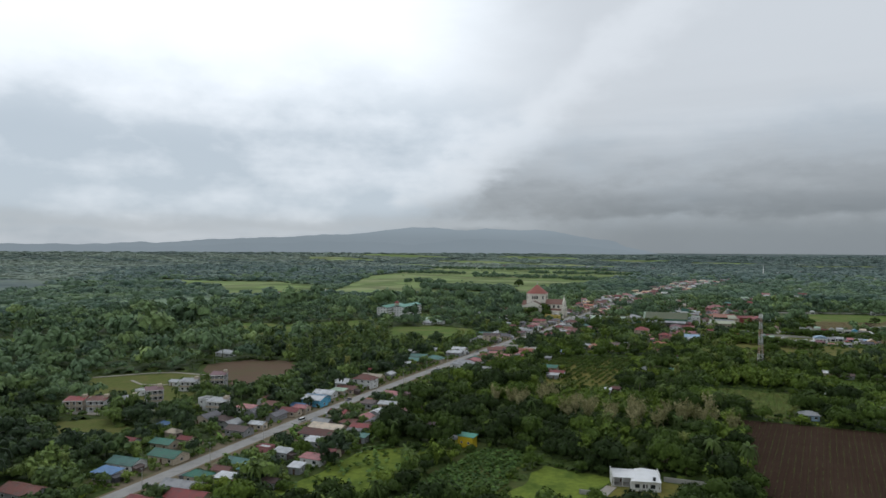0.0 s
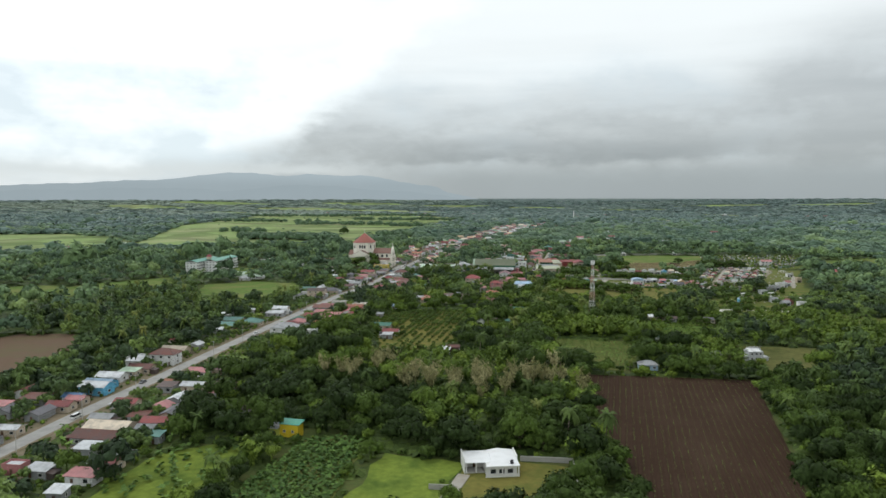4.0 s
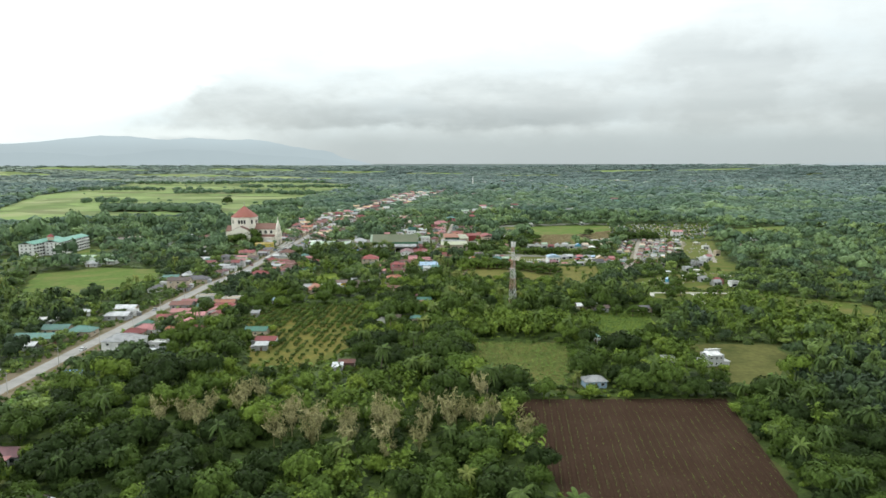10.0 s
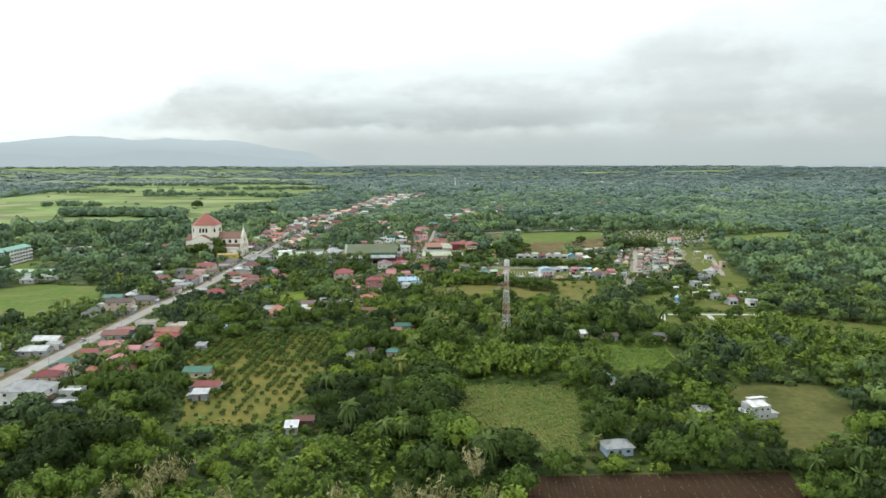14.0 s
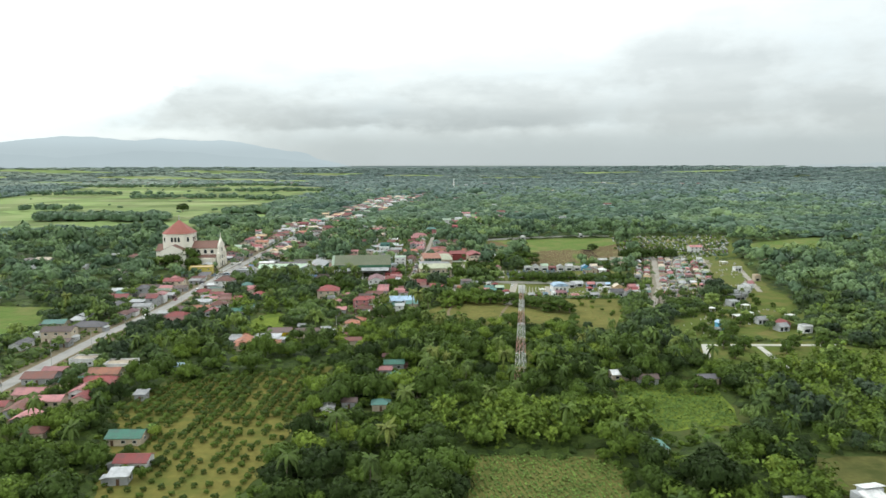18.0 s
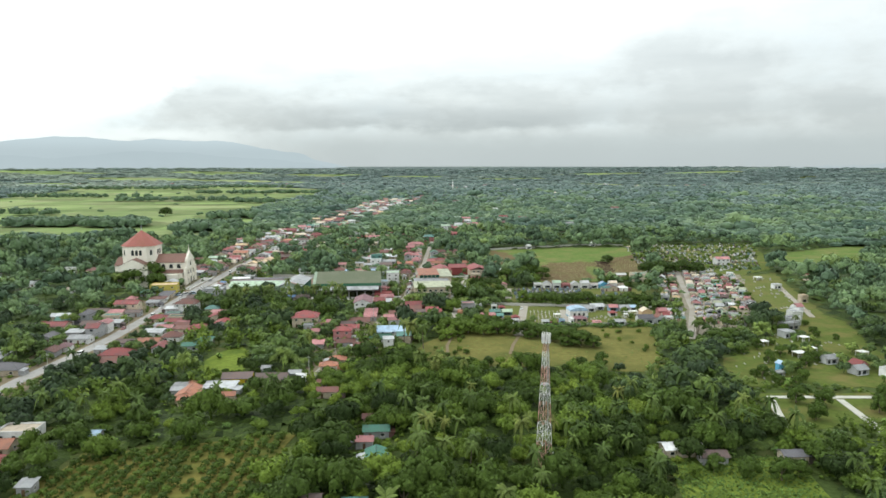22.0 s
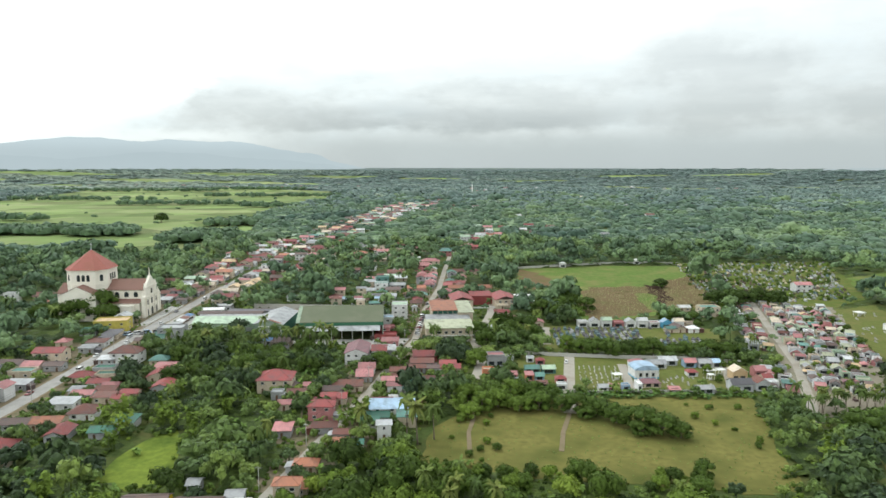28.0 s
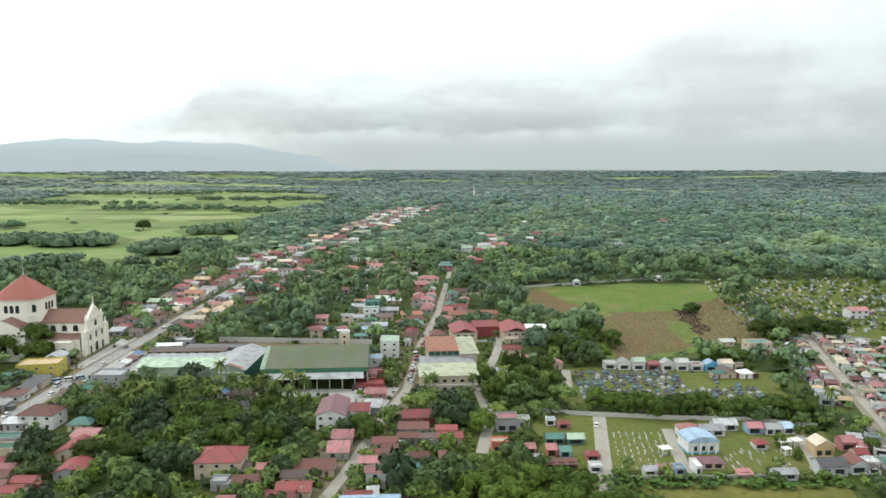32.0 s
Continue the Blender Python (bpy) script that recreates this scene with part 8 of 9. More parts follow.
def far_clump(seed, lobes=2, tufts=20, leaf=0.3):
    """A wood's clump far off: low rounded masses under a broken layer of leaf sprays."""
    rng = random.Random(seed)
    v, t, pts, nrm = [], [], [], []
    for i in range(lobes):
        k = len(v)
        r = rng.uniform(0.62, 0.85)
        cx, cy, cz = rng.uniform(-0.55, 0.55), rng.uniform(-0.55, 0.55), 0.62 + rng.uniform(-0.12, 0.2)
        jit = np.array([[rng.uniform(0.75, 1.1)] for _ in range(12)])
        v += [tuple(p) for p in ICO_V * jit * (r, r, r * 0.75) + (cx, cy, cz)]
        t += [tuple(int(j) + k for j in f) for f in ICO_TOP]
        for _ in range(tufts // lobes):
            d = Vector((rng.gauss(0, 1), rng.gauss(0, 1), abs(rng.gauss(0.5, 0.7)))).normalized()
            pts.append((cx + d.x * r * 1.03, cy + d.y * r * 1.03, cz + d.z * r * 0.82))
            nrm.append(d)
    lv, lt = tufts_at(rng, pts, nrm, leaf)
    k = len(v)
    return arrays(v + lv, t + [tuple(i + k for i in f) for f in lt], [])


FAR_T = [far_clump(90 + s, 3, 36, 0.24) for s in range(5)]
FARTHER_T = [far_clump(95 + s, 2, 10, 0.3) for s in range(5)]


def jitter_grid(x0, x1, y0, y1, step, seed):
    rng = np.random.default_rng(seed)
    x, y = np.meshgrid(np.arange(x0, x1, step), np.arange(y0, y1, step))
    x = x + rng.uniform(-0.48, 0.48, x.shape) * step
    y = y + rng.uniform(-0.48, 0.48, y.shape) * step
    return x.ravel(), y.ravel(), rng


def noise2(x, y, scale, seed):
    """Smooth value noise from a few turned waves, about -1 to 1."""
    rng = np.random.default_rng(seed)
    out = np.zeros(len(x))
    for _ in range(7):
        a, k, p = rng.uniform(0, 6.28), rng.uniform(0.5, 1.8) / scale, rng.uniform(0, 6.28)
        out += np.sin((x * np.cos(a) + y * np.sin(a)) * k * 6.28 + p)
    return out / 3.2


def free_of(x, y, pad=0.0):
    ok = np.ones(len(x), bool)
    jx, jy = x + 5 * noise2(x, y, 28, 51), y + 5 * noise2(x, y, 28, 52)
    for p in OPEN:
        ok &= ~inside(x, y, p) if p is BROWN else ~inside(jx, jy, p)
    for line, half in LINES:
        ok &= off_line(x, y, line) > half + pad
    for fx, fy, hw, hd in FOOT:
        ok &= ~((np.abs(x - fx) < hw + 1.0 + pad) & (np.abs(y - fy) < hd + 1.0 + pad))
    return ok


def fronted(x, y):
    """Plants just before a building, a field or a road are kept low for the camera's view: how much of their size is
    left.
    """
    left = np.ones(len(x))
    for fx, fy, hw, hd in FOOT:
        left = np.where((np.abs(x - fx) < hw + 3) & (y < fy) & (y > fy - hd - 10), np.minimum(left, 0.5), left)
    # growth before fields is cut to the camera's sight line, so that they lie open
    vy = np.clip(y - 420, 0, 525)
    dist = np.hypot(x, y - vy) + 1
    ux, uy = x / dist, (y - vy) / dist
    for p in OPEN:
        q = np.array(p)
        box = (x > q[:, 0].min() - 60) & (x < q[:, 0].max() + 60) & (y < q[:, 1].max()) & (y > q[:, 1].min() - 70)
        k = np.nonzero(box)[0]
        for s in (7.0, 15.0, 25.0, 38.0, 52.0):
            hit = inside(x[k] + ux[k] * s, y[k] + uy[k] * s, p)
            room = np.clip((s - 1) * 95 / dist[k] / 6.0, 0.45, 1)
            left[k] = np.where(hit, np.minimum(left[k], room), left[k])
    for line, half in LINES:
        gap = off_line(x, y, line)
        if half < 4.5:
            left = np.where(gap < half + 4, np.minimum(left, 0.6), left)
            continue
        left = np.where(gap < half + 5, np.minimum(left, 0.62), np.where(gap < half + 13, np.minimum(left, 0.88), left))
        east = x > np.interp(y, [p[1] for p in line], [p[0] for p in line])
        left = np.where(east & (gap < half + 34), np.minimum(left, np.clip((gap - half) * 0.036 + 0.24 + 0.10 * ((y > 430) & (y < 690)) + 0.16 * noise2(x, y, 40, 91) + np.clip((y - 940) / 60, 0, 1), 0.18, 1)), left)
    return left


def reach(x, y):
    """Distance from the camera's path, taken as a straight line."""
    return np.hypot(x + 12, y - np.clip(y, 30, 525))


def seen(x, y):
    return (y > 150) & (x > -(140 + 1.5 * y)) & (x > -(600 + 0.75 * y)) & (x < 90 + 0.72 * y)


GROVES = [(150, 420, 22), (170, 460, 26), (185, 520, 30), (-57, 609, 14), (-105, 585, 16), (15, 580, 26), (-330, 560, 120), (-80, 612, 30), (165, 520, 60), (60, 560, 35), (-80, 815, 34), (-100, 800, 30), (130, 560, 45), (10, 1010, 30), (230, 470, 60), (110, 350, 30)]
DRY_SPOTS = [(-102, 362, 8), (-92, 374, 8), (-62, 350, 10), (-50, 348, 12), (-36, 350, 13), (-22, 352, 13), (-8, 354, 11), (4, 356, 8)]
BANANA_SPOTS = [(-52, 762, 9), (-34, 762, 8), (-112, 572, 9), (-90, 582, 8), (-70, 585, 8), (-115, 672, 13), (-113, 688, 12), (-126, 674, 11), (-76, 668, 10), (-62, 700, 12), (-72, 690, 10), (-124, 578, 6), (-116, 590, 7), (-104, 593, 7), (-92, 593, 7), (-79, 589, 7), (-66, 591, 6), (-135, 698, 9), (-118, 701, 12), (-97, 690, 12), (-60, 702, 10), (-103, 665, 10), (-70, 420, 9), (-55, 402, 9), (-45, 434, 7), (-55, 769, 9), (-37, 766, 8), (-69, 762, 8), (100, 320, 10), (105, 345, 8)]
BAMBOO = [(6, 704, 10), (16, 712, 9), (22, 331, 7), (2, 372, 8), (14, 358, 6), (-130, 612, 10), (-95, 630, 8), (-27, 709, 9), (-70, 408, 12), (-100, 392, 9), (-40, 318, 10), (5, 492, 9), (20, 494, 9), (35, 492, 9), (50, 490, 9), (62, 492, 8), (-8, 490, 8), (-110, 700, 16), (-95, 690, 14), (-60, 390, 22), (-40, 400, 14), (180, 560, 30), (160, 500, 25), (90, 430, 20), (190, 495, 30)]
DARK = [(-100, 610, 8), (-125, 400, 12), (-15, 380, 14), (-35, 382, 14), (10, 420, 14), (-5, 395, 30), (-270, 870, 60), (-30, 300, 35), (-22, 445, 20), (-38, 462, 18), (130, 380, 45), (190, 360, 50), (125, 485, 24), (62, 455, 22), (150, 520, 30), (-190, 330, 30), (-110, 300, 50), (-80, 330, 40), (110, 250, 60), (140, 310, 60), (45, 430, 25), (-85, 795, 45), (-110, 770, 30), (-130, 640, 50), (-125, 730, 40), (-100, 980, 60), (-330, 980, 60), (85, 950, 40), (50, 920, 30), (110, 260, 70)]


def near(x, y, spots):
    k = np.zeros(len(x))
    for sx, sy, r in spots:
        k = np.maximum(k, np.exp(-((x - sx) ** 2 + (y - sy) ** 2) / (2 * (r * 0.8) ** 2)))
    return k


def plant_near():
    x, y, rng = jitter_grid(-600, 520, 150, 960, 7.9, 1)
    ok = seen(x, y) & (reach(x, y) + 35 * noise2(x, y, 90, 66) < 340) & free_of(x, y)
    x, y = x[ok], y[ok]
    # yard trees beside and behind the houses
    yx, yy = [], []
    for fx, fy, hw, hd in FOOT:
        if (fx > 18 and fy > 690) or np.hypot(fx + 12, fy - min(max(fy, 30), 525)) > 430:
            continue
        for ax, ay in ((-1, rng.uniform(-0.5, 1)), (1, rng.uniform(-0.5, 1)), (rng.uniform(-1, 1), 1), (rng.uniform(-1, 1), 1)):
            if rng.random() < 0.7:
                yx.append(fx + ax * (hw + (2.6 if abs(ax) == 1 else 0)))
                yy.append(fy + ay * (hd + (2.8 if ay == 1 else 0)))
    yx, yy = np.array(yx), np.array(yy)
    clear = np.ones(len(yx), bool)
    for line, half in LINES:
        clear &= off_line(yx, yy, line) > half + (9 if half > 4.5 else -0.5)
    for fx, fy, hw, hd in FOOT:
        clear &= ~((np.abs(yx - fx) < hw + 1.2) & (np.abs(yy - fy) < hd + 1.2))
    yx, yy = yx[clear], yy[clear]
    left = np.concatenate([fronted(x, y), rng.uniform(0.4, 0.75, len(yx))])
    x, y = np.concatenate([x, yx]), np.concatenate([y, yy])
    low = left < 0.9
    n = len(x)
    u = rng.random(n)
    palmy = 0.06 + 0.42 * near(x, y, GROVES)
    dry = near(x, y, DRY_SPOTS) * 0.8
    tone = np.clip(0.34 + 0.20 * noise2(x, y, 50, 4) + 0.21 * rng.standard_normal(n) + 0.42 * near(x, y, BAMBOO) - 0.22 * near(x, y, DARK) + 0.07 * np.clip((y - 480) / 100, 0, 1), 0, 0.85)
    size = 5.0 * np.exp(0.32 * rng.standard_normal(n)) * (1 + 0.2 * noise2(x, y, 45, 9))
    size = (size.clip(2.4, 8.6) * left).clip(1.1, 8.6)
    tone = np.clip(tone - 0.05 * (size - 4.6), 0, 0.85)
    isdry = u < dry
    ispalm = ~isdry & (u < dry + palmy * (1 - near(x, y, BANANA_SPOTS))) & ~low
    isban = ~isdry & ~ispalm & (rng.random(n) < np.where(low, 0.16, 0.02) + 0.65 * near(x, y, BANANA_SPOTS))
    isbam = ~isban & ~isdry & (rng.random(n) < 0.015 + 0.85 * np.clip(near(x, y, BAMBOO) * 2.4 - 0.25, 0, 1))
    ispalm &= ~isbam
    isbroad = ~isban & ~isbam
    size = np.where(isdry, size * 0.55, np.where(ispalm, size * 0.95, size))
    turn = rng.uniform(0, 6.28, n)
    xyz = np.stack([x, y, np.zeros(n)], -1)
    bushy = np.stack([x, y, -0.24 * size], -1)
    # the trees that stand nearest to the camera's path, each a thing of its own
    d = np.where(isbroad & ~low & ~ispalm & (size > 4.4), reach(x, y), 1e9)
    single = np.zeros(n, bool)
    single[np.argsort(d)[:52]] = True
    d = np.where(ispalm, reach(x, y), 1e9)
    singlep = np.zeros(n, bool)
    singlep[np.argsort(d)[:35]] = True
    sz = np.stack([size, size * rng.uniform(0.95, 1.35, n)], -1)
    w = rng.integers(0, 6, n)
    m = isbroad & ~single
    close = reach(x, y) < 140 + 20 * noise2(x, y, 60, 6)
    scatter("woodland", NEAR_T, np.where(m & close, w, -1), bushy, turn, sz, tone, M_LEAF, "dense mixed green woodland and shrubs", "woods")
    scatter("woodland_beside", NEXT_T, np.where(m & ~close, w, -1), bushy, turn, sz, tone, M_NEXT_HAZE, "mixed green woodland beside the village", "woods")
    ph = rng.uniform(9.5, 14, n)
    psz = np.stack([ph * 0.74, ph], -1)
    m = ispalm & ~singlep
    scatter("palm_grove", PALM_T, np.where(m, w % 4, -1), xyz, turn, psz, np.clip(tone + 0.1 * rng.standard_normal(n), 0, 1), M_PALM, "coconut palms among the woods", "palms")
    bsz = rng.uniform(3.2, 5.0, n)
    scatter("banana_plants", BANANA_T, np.where(isban, w % 3, -1), xyz, turn, np.stack([bsz * 0.9, bsz], -1), np.clip(tone + 0.3, 0, 1), M_CROP, "broad-leaved banana plants", "banana")
    msz = rng.uniform(4.6, 6.4, n) * np.clip(left * 1.3, 0.4, 1)
    scatter("bamboo_clumps", BAMBOO_T, np.where(isbam, w % 3, -1), xyz, turn, np.stack([msz, msz], -1), np.clip(0.52 + 0.13 * rng.standard_normal(n), 0.25, 0.85), M_LEAF, "feathery bright green bamboo clumps", "bamboo")
    dsz = rng.uniform(5.2, 7.4, n)
    scatter("bare_trees", BARE_T, np.where(isdry, w % 4, -1), xyz, turn, np.stack([dsz, dsz * 1.25], -1), rng.random(n), M_DRY, "pale leafless trees standing in the woods", "trees")
    return x, y, size, tone, turn, sz, psz, w, single, singlep


NX, NY, NSIZE, NTONE, NTURN, NSZ, NPSZ, NW, NSINGLE, NSINGLEP = plant_near()


# single trees: trunk and crown
def tree_parts(seed, tone):
    (tv, tq), (cv, ct, cq) = broadleaf(seed, (12, 15, 9, 13)[seed % 4], 560, 0.082, flat=(0.65, 0.85, 1.0, 0.75)[seed % 4], skirt=6)
    tr = raw_mesh("trunk", tv, np.zeros((0, 3), int), tq)
    tr.materials.append(M_BARK)
    cr = raw_mesh("crown", cv, ct, cq, np.full(len(cv), tone))
    cr.materials.append(M_LEAF)
    return tr, cr


TREE_KINDS = []
for k, tone in enumerate((0.12, 0.25, 0.35, 0.45, 0.58, 0.7)):
    for s in range(2):
        TREE_KINDS.append((tone, tree_parts(100 + 2 * k + s, tone)))
TREE_WORDS = {0.12: "dark green", 0.25: "deep green", 0.35: "green", 0.45: "mid green", 0.58: "fresh green", 0.7: "bright yellow-green"}


def tree(x, y, sx, sz, turn, tone, label=None):
    k = min(range(len(TREE_KINDS)), key=lambda i: abs(TREE_KINDS[i][0] - tone) + 0.01 * ((i + int(x * 7)) % 2))
    t, (tr, cr) = TREE_KINDS[k]
    root = new("tree")
    root.matrix_basis = pose(x, y, 0, 0, 0, math.degrees(turn))
    tagged(root, label or f"{TREE_WORDS[t]} broadleaf tree with a {'wide' if sx > sz * 0.95 else 'tall'} leafy crown", "tree", "trees of the wood")
    m = Matrix.Diagonal((sx, sx, sz, 1))
    part("trunk", tr, M_BARK, root, at=m)
    part("crown", cr, M_LEAF, root, at=m)
    return root


for i in np.nonzero(NSINGLE)[0]:
    tree(NX[i], NY[i], NSZ[i, 0], NSZ[i, 1], NTURN[i], NTONE[i])

PALM_KINDS = []
for s in range(5):
    (tv, tq), (cv, ct, cq) = palm(200 + s, 20, 5)
    tr = raw_mesh("trunk", tv, np.zeros((0, 3), int), tq)
    cr = raw_mesh("crown", cv, np.zeros((0, 3), int), cq, np.full(len(cv), 0.2 + 0.15 * s))
    PALM_KINDS.append((tr, cr))


def palm_tree(x, y, h, turn, k=0, label="tall coconut palm with a slender trunk and arching fronds"):
    tr, cr = PALM_KINDS[k % 5]
    root = new("palm_tree")
    root.matrix_basis = pose(x, y, 0, 0, 0, math.degrees(turn))
    tagged(root, label, "palm", "coconut palms")
    m = Matrix.Diagonal((h * 0.92, h * 0.92, h, 1))
    part("trunk", tr, M_BARK, root, at=m)
    part("crown", cr, M_PALM, root, at=m)


for i in np.nonzero(NSINGLEP)[0]:
    palm_tree(NX[i], NY[i], NPSZ[i, 1], NTURN[i], int(NW[i]))
for x, y, h in ((7, 822, 9), (26, 824, 8.5), (33, 838, 8), (-8, 690, 14), (-4, 684, 15), (2, 688, 13), (45, 905, 8)):
    palm_tree(x, y, h, x * 1.7, int(abs(x)))
grove = random.Random(23)
for i in range(26):
    palm_tree(-124 + i * 2.9 + grove.uniform(-2, 2), 812 + grove.uniform(-9, 7) - 0.12 * abs(i - 12), grove.uniform(9, 13), i * 1.9, i)
park_rng = random.Random(9)
for i in range(34):
    t = i / 33
    palm_tree(152 + t * 66 + park_rng.uniform(-3, 3), 712 + t * 8 + park_rng.uniform(-5, 5), park_rng.uniform(6.5, 9), t * 40, i, "park palm with a pale straight trunk")
for x, y, s, z, tn, lab in ((15, 401, 9.0, 8.0, 0.12, "huge dark round mango tree beside the corn field"), (193, 985, 7, 5.5, 0.12, "single dark tree in the stubble field"), (-434, 1612, 13, 12, 0.12, "lone round tree in the rice fields"),
                            (31, 832, 7, 7, 0.25, "dense green tree beside the office"), (-204, 888, 11.5, 12.5, 0.2, "spreading green tree before the church"), (-217, 882, 10, 11.5, 0.2, "spreading green tree before the church"), (-198, 879, 7, 9, 0.35, "spreading green tree before the church"),
                            (165, 690, 9, 6, 0.2, "wide dark rain tree in the memorial park"), (250, 915, 9, 8, 0.12, "big dark tree among old tombs"), (243, 925, 8, 8, 0.12, "big dark tree among old tombs")):
    tree(x, y, s, z, x, tn, lab)
# rounded hedge-like trees on the meadow
for x, y, s, z in ((54, 714, 4.6, 4.4), (60, 713, 6.4, 5.6), (67, 710, 6.6, 5.2), (62, 706, 4.2, 3.4), (73, 701, 6.2, 5.4), (80, 695, 7.6, 6.2), (86, 689, 7.4, 5.8), (92, 686, 5.2, 4.2), (78, 689, 4.6, 3.6), (48, 718, 3.4, 3.0)):
    tree(x, y, s, z, x, 0.25, "broad dark green tree on the meadow")
for i, (x, y, s, z, tn) in enumerate(((76, 803, 6, 5.5, 0.45), (83, 798, 6, 5.5, 0.35), (89, 794, 7, 6.5, 0.2), (97, 792, 7.5, 6.5, 0.2), (106, 791, 7, 6.5, 0.15), (113, 793, 7, 6.5, 0.2), (120, 794, 6, 6, 0.25), (129, 790, 6, 5, 0.25), (137, 790, 7, 5.6, 0.2), (146, 790, 7.5, 6, 0.25), (155, 788, 7, 6, 0.25), (162, 786, 5, 5, 0.3),
                                        (70, 905, 8, 7, 0.25), (78, 888, 8, 7.5, 0.3), (86, 876, 7, 7, 0.3), (97, 873, 7, 6.5, 0.4), (88, 930, 8, 7, 0.2), (101, 915, 9, 8, 0.2), (110, 897, 8, 7, 0.25), (95, 898, 9, 8, 0.3), (108, 934, 8, 7, 0.15),
                                        (46, 818, 7, 7, 0.2), (54, 813, 7, 7, 0.15), (61, 824, 6.5, 7, 0.2), (48, 850, 6, 7.5, 0.12), (58, 845, 7, 7.5, 0.15), (63, 850, 6, 6, 0.2), (50, 832, 6, 7, 0.2),
                                        (208, 918, 9, 8, 0.12), (217, 912, 10, 9, 0.1), (228, 916, 9, 8, 0.12), (162, 868, 6, 5, 0.15), (170, 864, 6, 5, 0.2), (154, 870, 6, 5.5, 0.35), (187, 857, 5, 4.5, 0.3), (161, 778, 4, 4, 0.15), (-198, 872, 7, 8, 0.2), (-226, 874, 8, 9, 0.2), (-240, 880, 8, 8, 0.2))):
    tree(x, y, s, z, i * 1.3, tn, "broad green tree beside the burial ground" if x > 0 else "spreading green tree before the church")


for i, (x, y, s, z, tn) in enumerate(((22, 715, 6, 5.5, 0.45), (29, 720, 6.5, 6, 0.4), (37, 715, 5.5, 5, 0.5), (45, 716, 6, 5.5, 0.35), (28, 730, 6, 6, 0.35), (36, 728, 6, 6, 0.45), (45, 728, 5.5, 6, 0.25), (51, 725, 5.5, 5.5, 0.25), (17, 725, 6, 6.5, 0.4), (16, 708, 5, 4.5, 0.55))):
    tree(x, y, s, z, i * 2.1, tn, "leafy green tree at the edge of the meadow")
for i, (x, y, s, z, tn) in enumerate(((25, 777, 6, 6.5, 0.4), (33, 812, 6.5, 7.5, 0.3), (-17, 769, 5, 6, 0.3), (-22, 778, 5, 6, 0.35))):
    tree(x, y, s, z, i * 2.7, tn, "round leafy tree between the houses")
for i in range(44):
    x, y = -132 + grove.uniform(0, 78), 752 + grove.uniform(0, 52)
    if not any(abs(x - fx) < hw + 2.5 and abs(y - fy) < hd + 4.5 for fx, fy, hw, hd in FOOT) and off_line(np.array([x]), np.array([y]), MAIN)[0] > 14:
        r = grove.uniform(4.4, 6.6)
        tree(x, y, r, r * grove.uniform(0.9, 1.15), i * 1.7, grove.choice((0.12, 0.12, 0.25, 0.25, 0.35)), "dense dark green tree in the grove before the hall")
for i in range(26):
    x, y = 83 + i * 0.75 + grove.uniform(0, 9), 268 + i * 4.9
    r = grove.uniform(3.4, 5.4)
    tree(x + 3, y, r, r * grove.uniform(0.95, 1.2), i * 1.9, grove.choice((0.12, 0.12, 0.25, 0.35)), "dense dark green tree beside the ploughed field")
for i in range(30):
    x, y = -6 + i * 3.1 + grove.uniform(-2, 2), 655 + grove.uniform(-7, 4) - (5 if i > 12 else 0)
    r = grove.choice((1.8, 2.4, 3.2, 4.2, 5.0))
    if i not in (13, 14, 15, 21, 22):
        tree(x, y, r, r * grove.uniform(0.9, 1.15), i * 1.3, grove.choice((0.12, 0.25, 0.35, 0.58)), "bushy green tree at the lower edge of the meadow")
for i in range(34):
    x, y = grove.choice((grove.uniform(100, 128), grove.uniform(4, 30))), grove.uniform(664, 722)
    r = grove.uniform(0.9, 2.0)
    if x > 100 + (722 - y) * 0.28 or x < 26:
        tree(x, y, r, r, i * 1.1, grove.choice((0.25, 0.45, 0.58, 0.7)), "low bush on the meadow")
for x, y in ((150, 598), (159, 594), (186, 596), (176, 585), (147, 580), (200, 594)):
    tree(x, y, 4.2, 5, x, 0.25, "green tree beside a pale lane")
for x, y in ((43, 848), (46, 846), (49.5, 851), (52, 847)):
    tree(x, y, 1.7, 8.5, x, 0.12, "slender dark cypress tree beside the burial ground")
for x, y, h in ((43, 406, 6.5), (40, 403, 5.5)):
    palm_tree(x, y, h, x, 4, "yellowing coconut palm beside the bungalow")
park = random.Random(31)
for i in range(34):
    u, v = park.uniform(10, 200), park.choice((-1, 1)) * park.uniform(8, 44)
    c = lane_a + along * u + across * v
    s = park.uniform(1.8, 3.2)
    tree(c.x, c.y, s, s * 1.25, i, park.choice((0.2, 0.25, 0.35, 0.45)), "small green tree between tombs")
for i in range(26):
    k, m = park.random(), park.uniform(-1, 1)
    s = park.uniform(1.6, 3.4)
    tree(148 + k * 85 + m * 10, 628 + k * 95 - m * 18, s, s * 1.3, i, park.choice((0.2, 0.25, 0.35)), "young green tree in the memorial park")


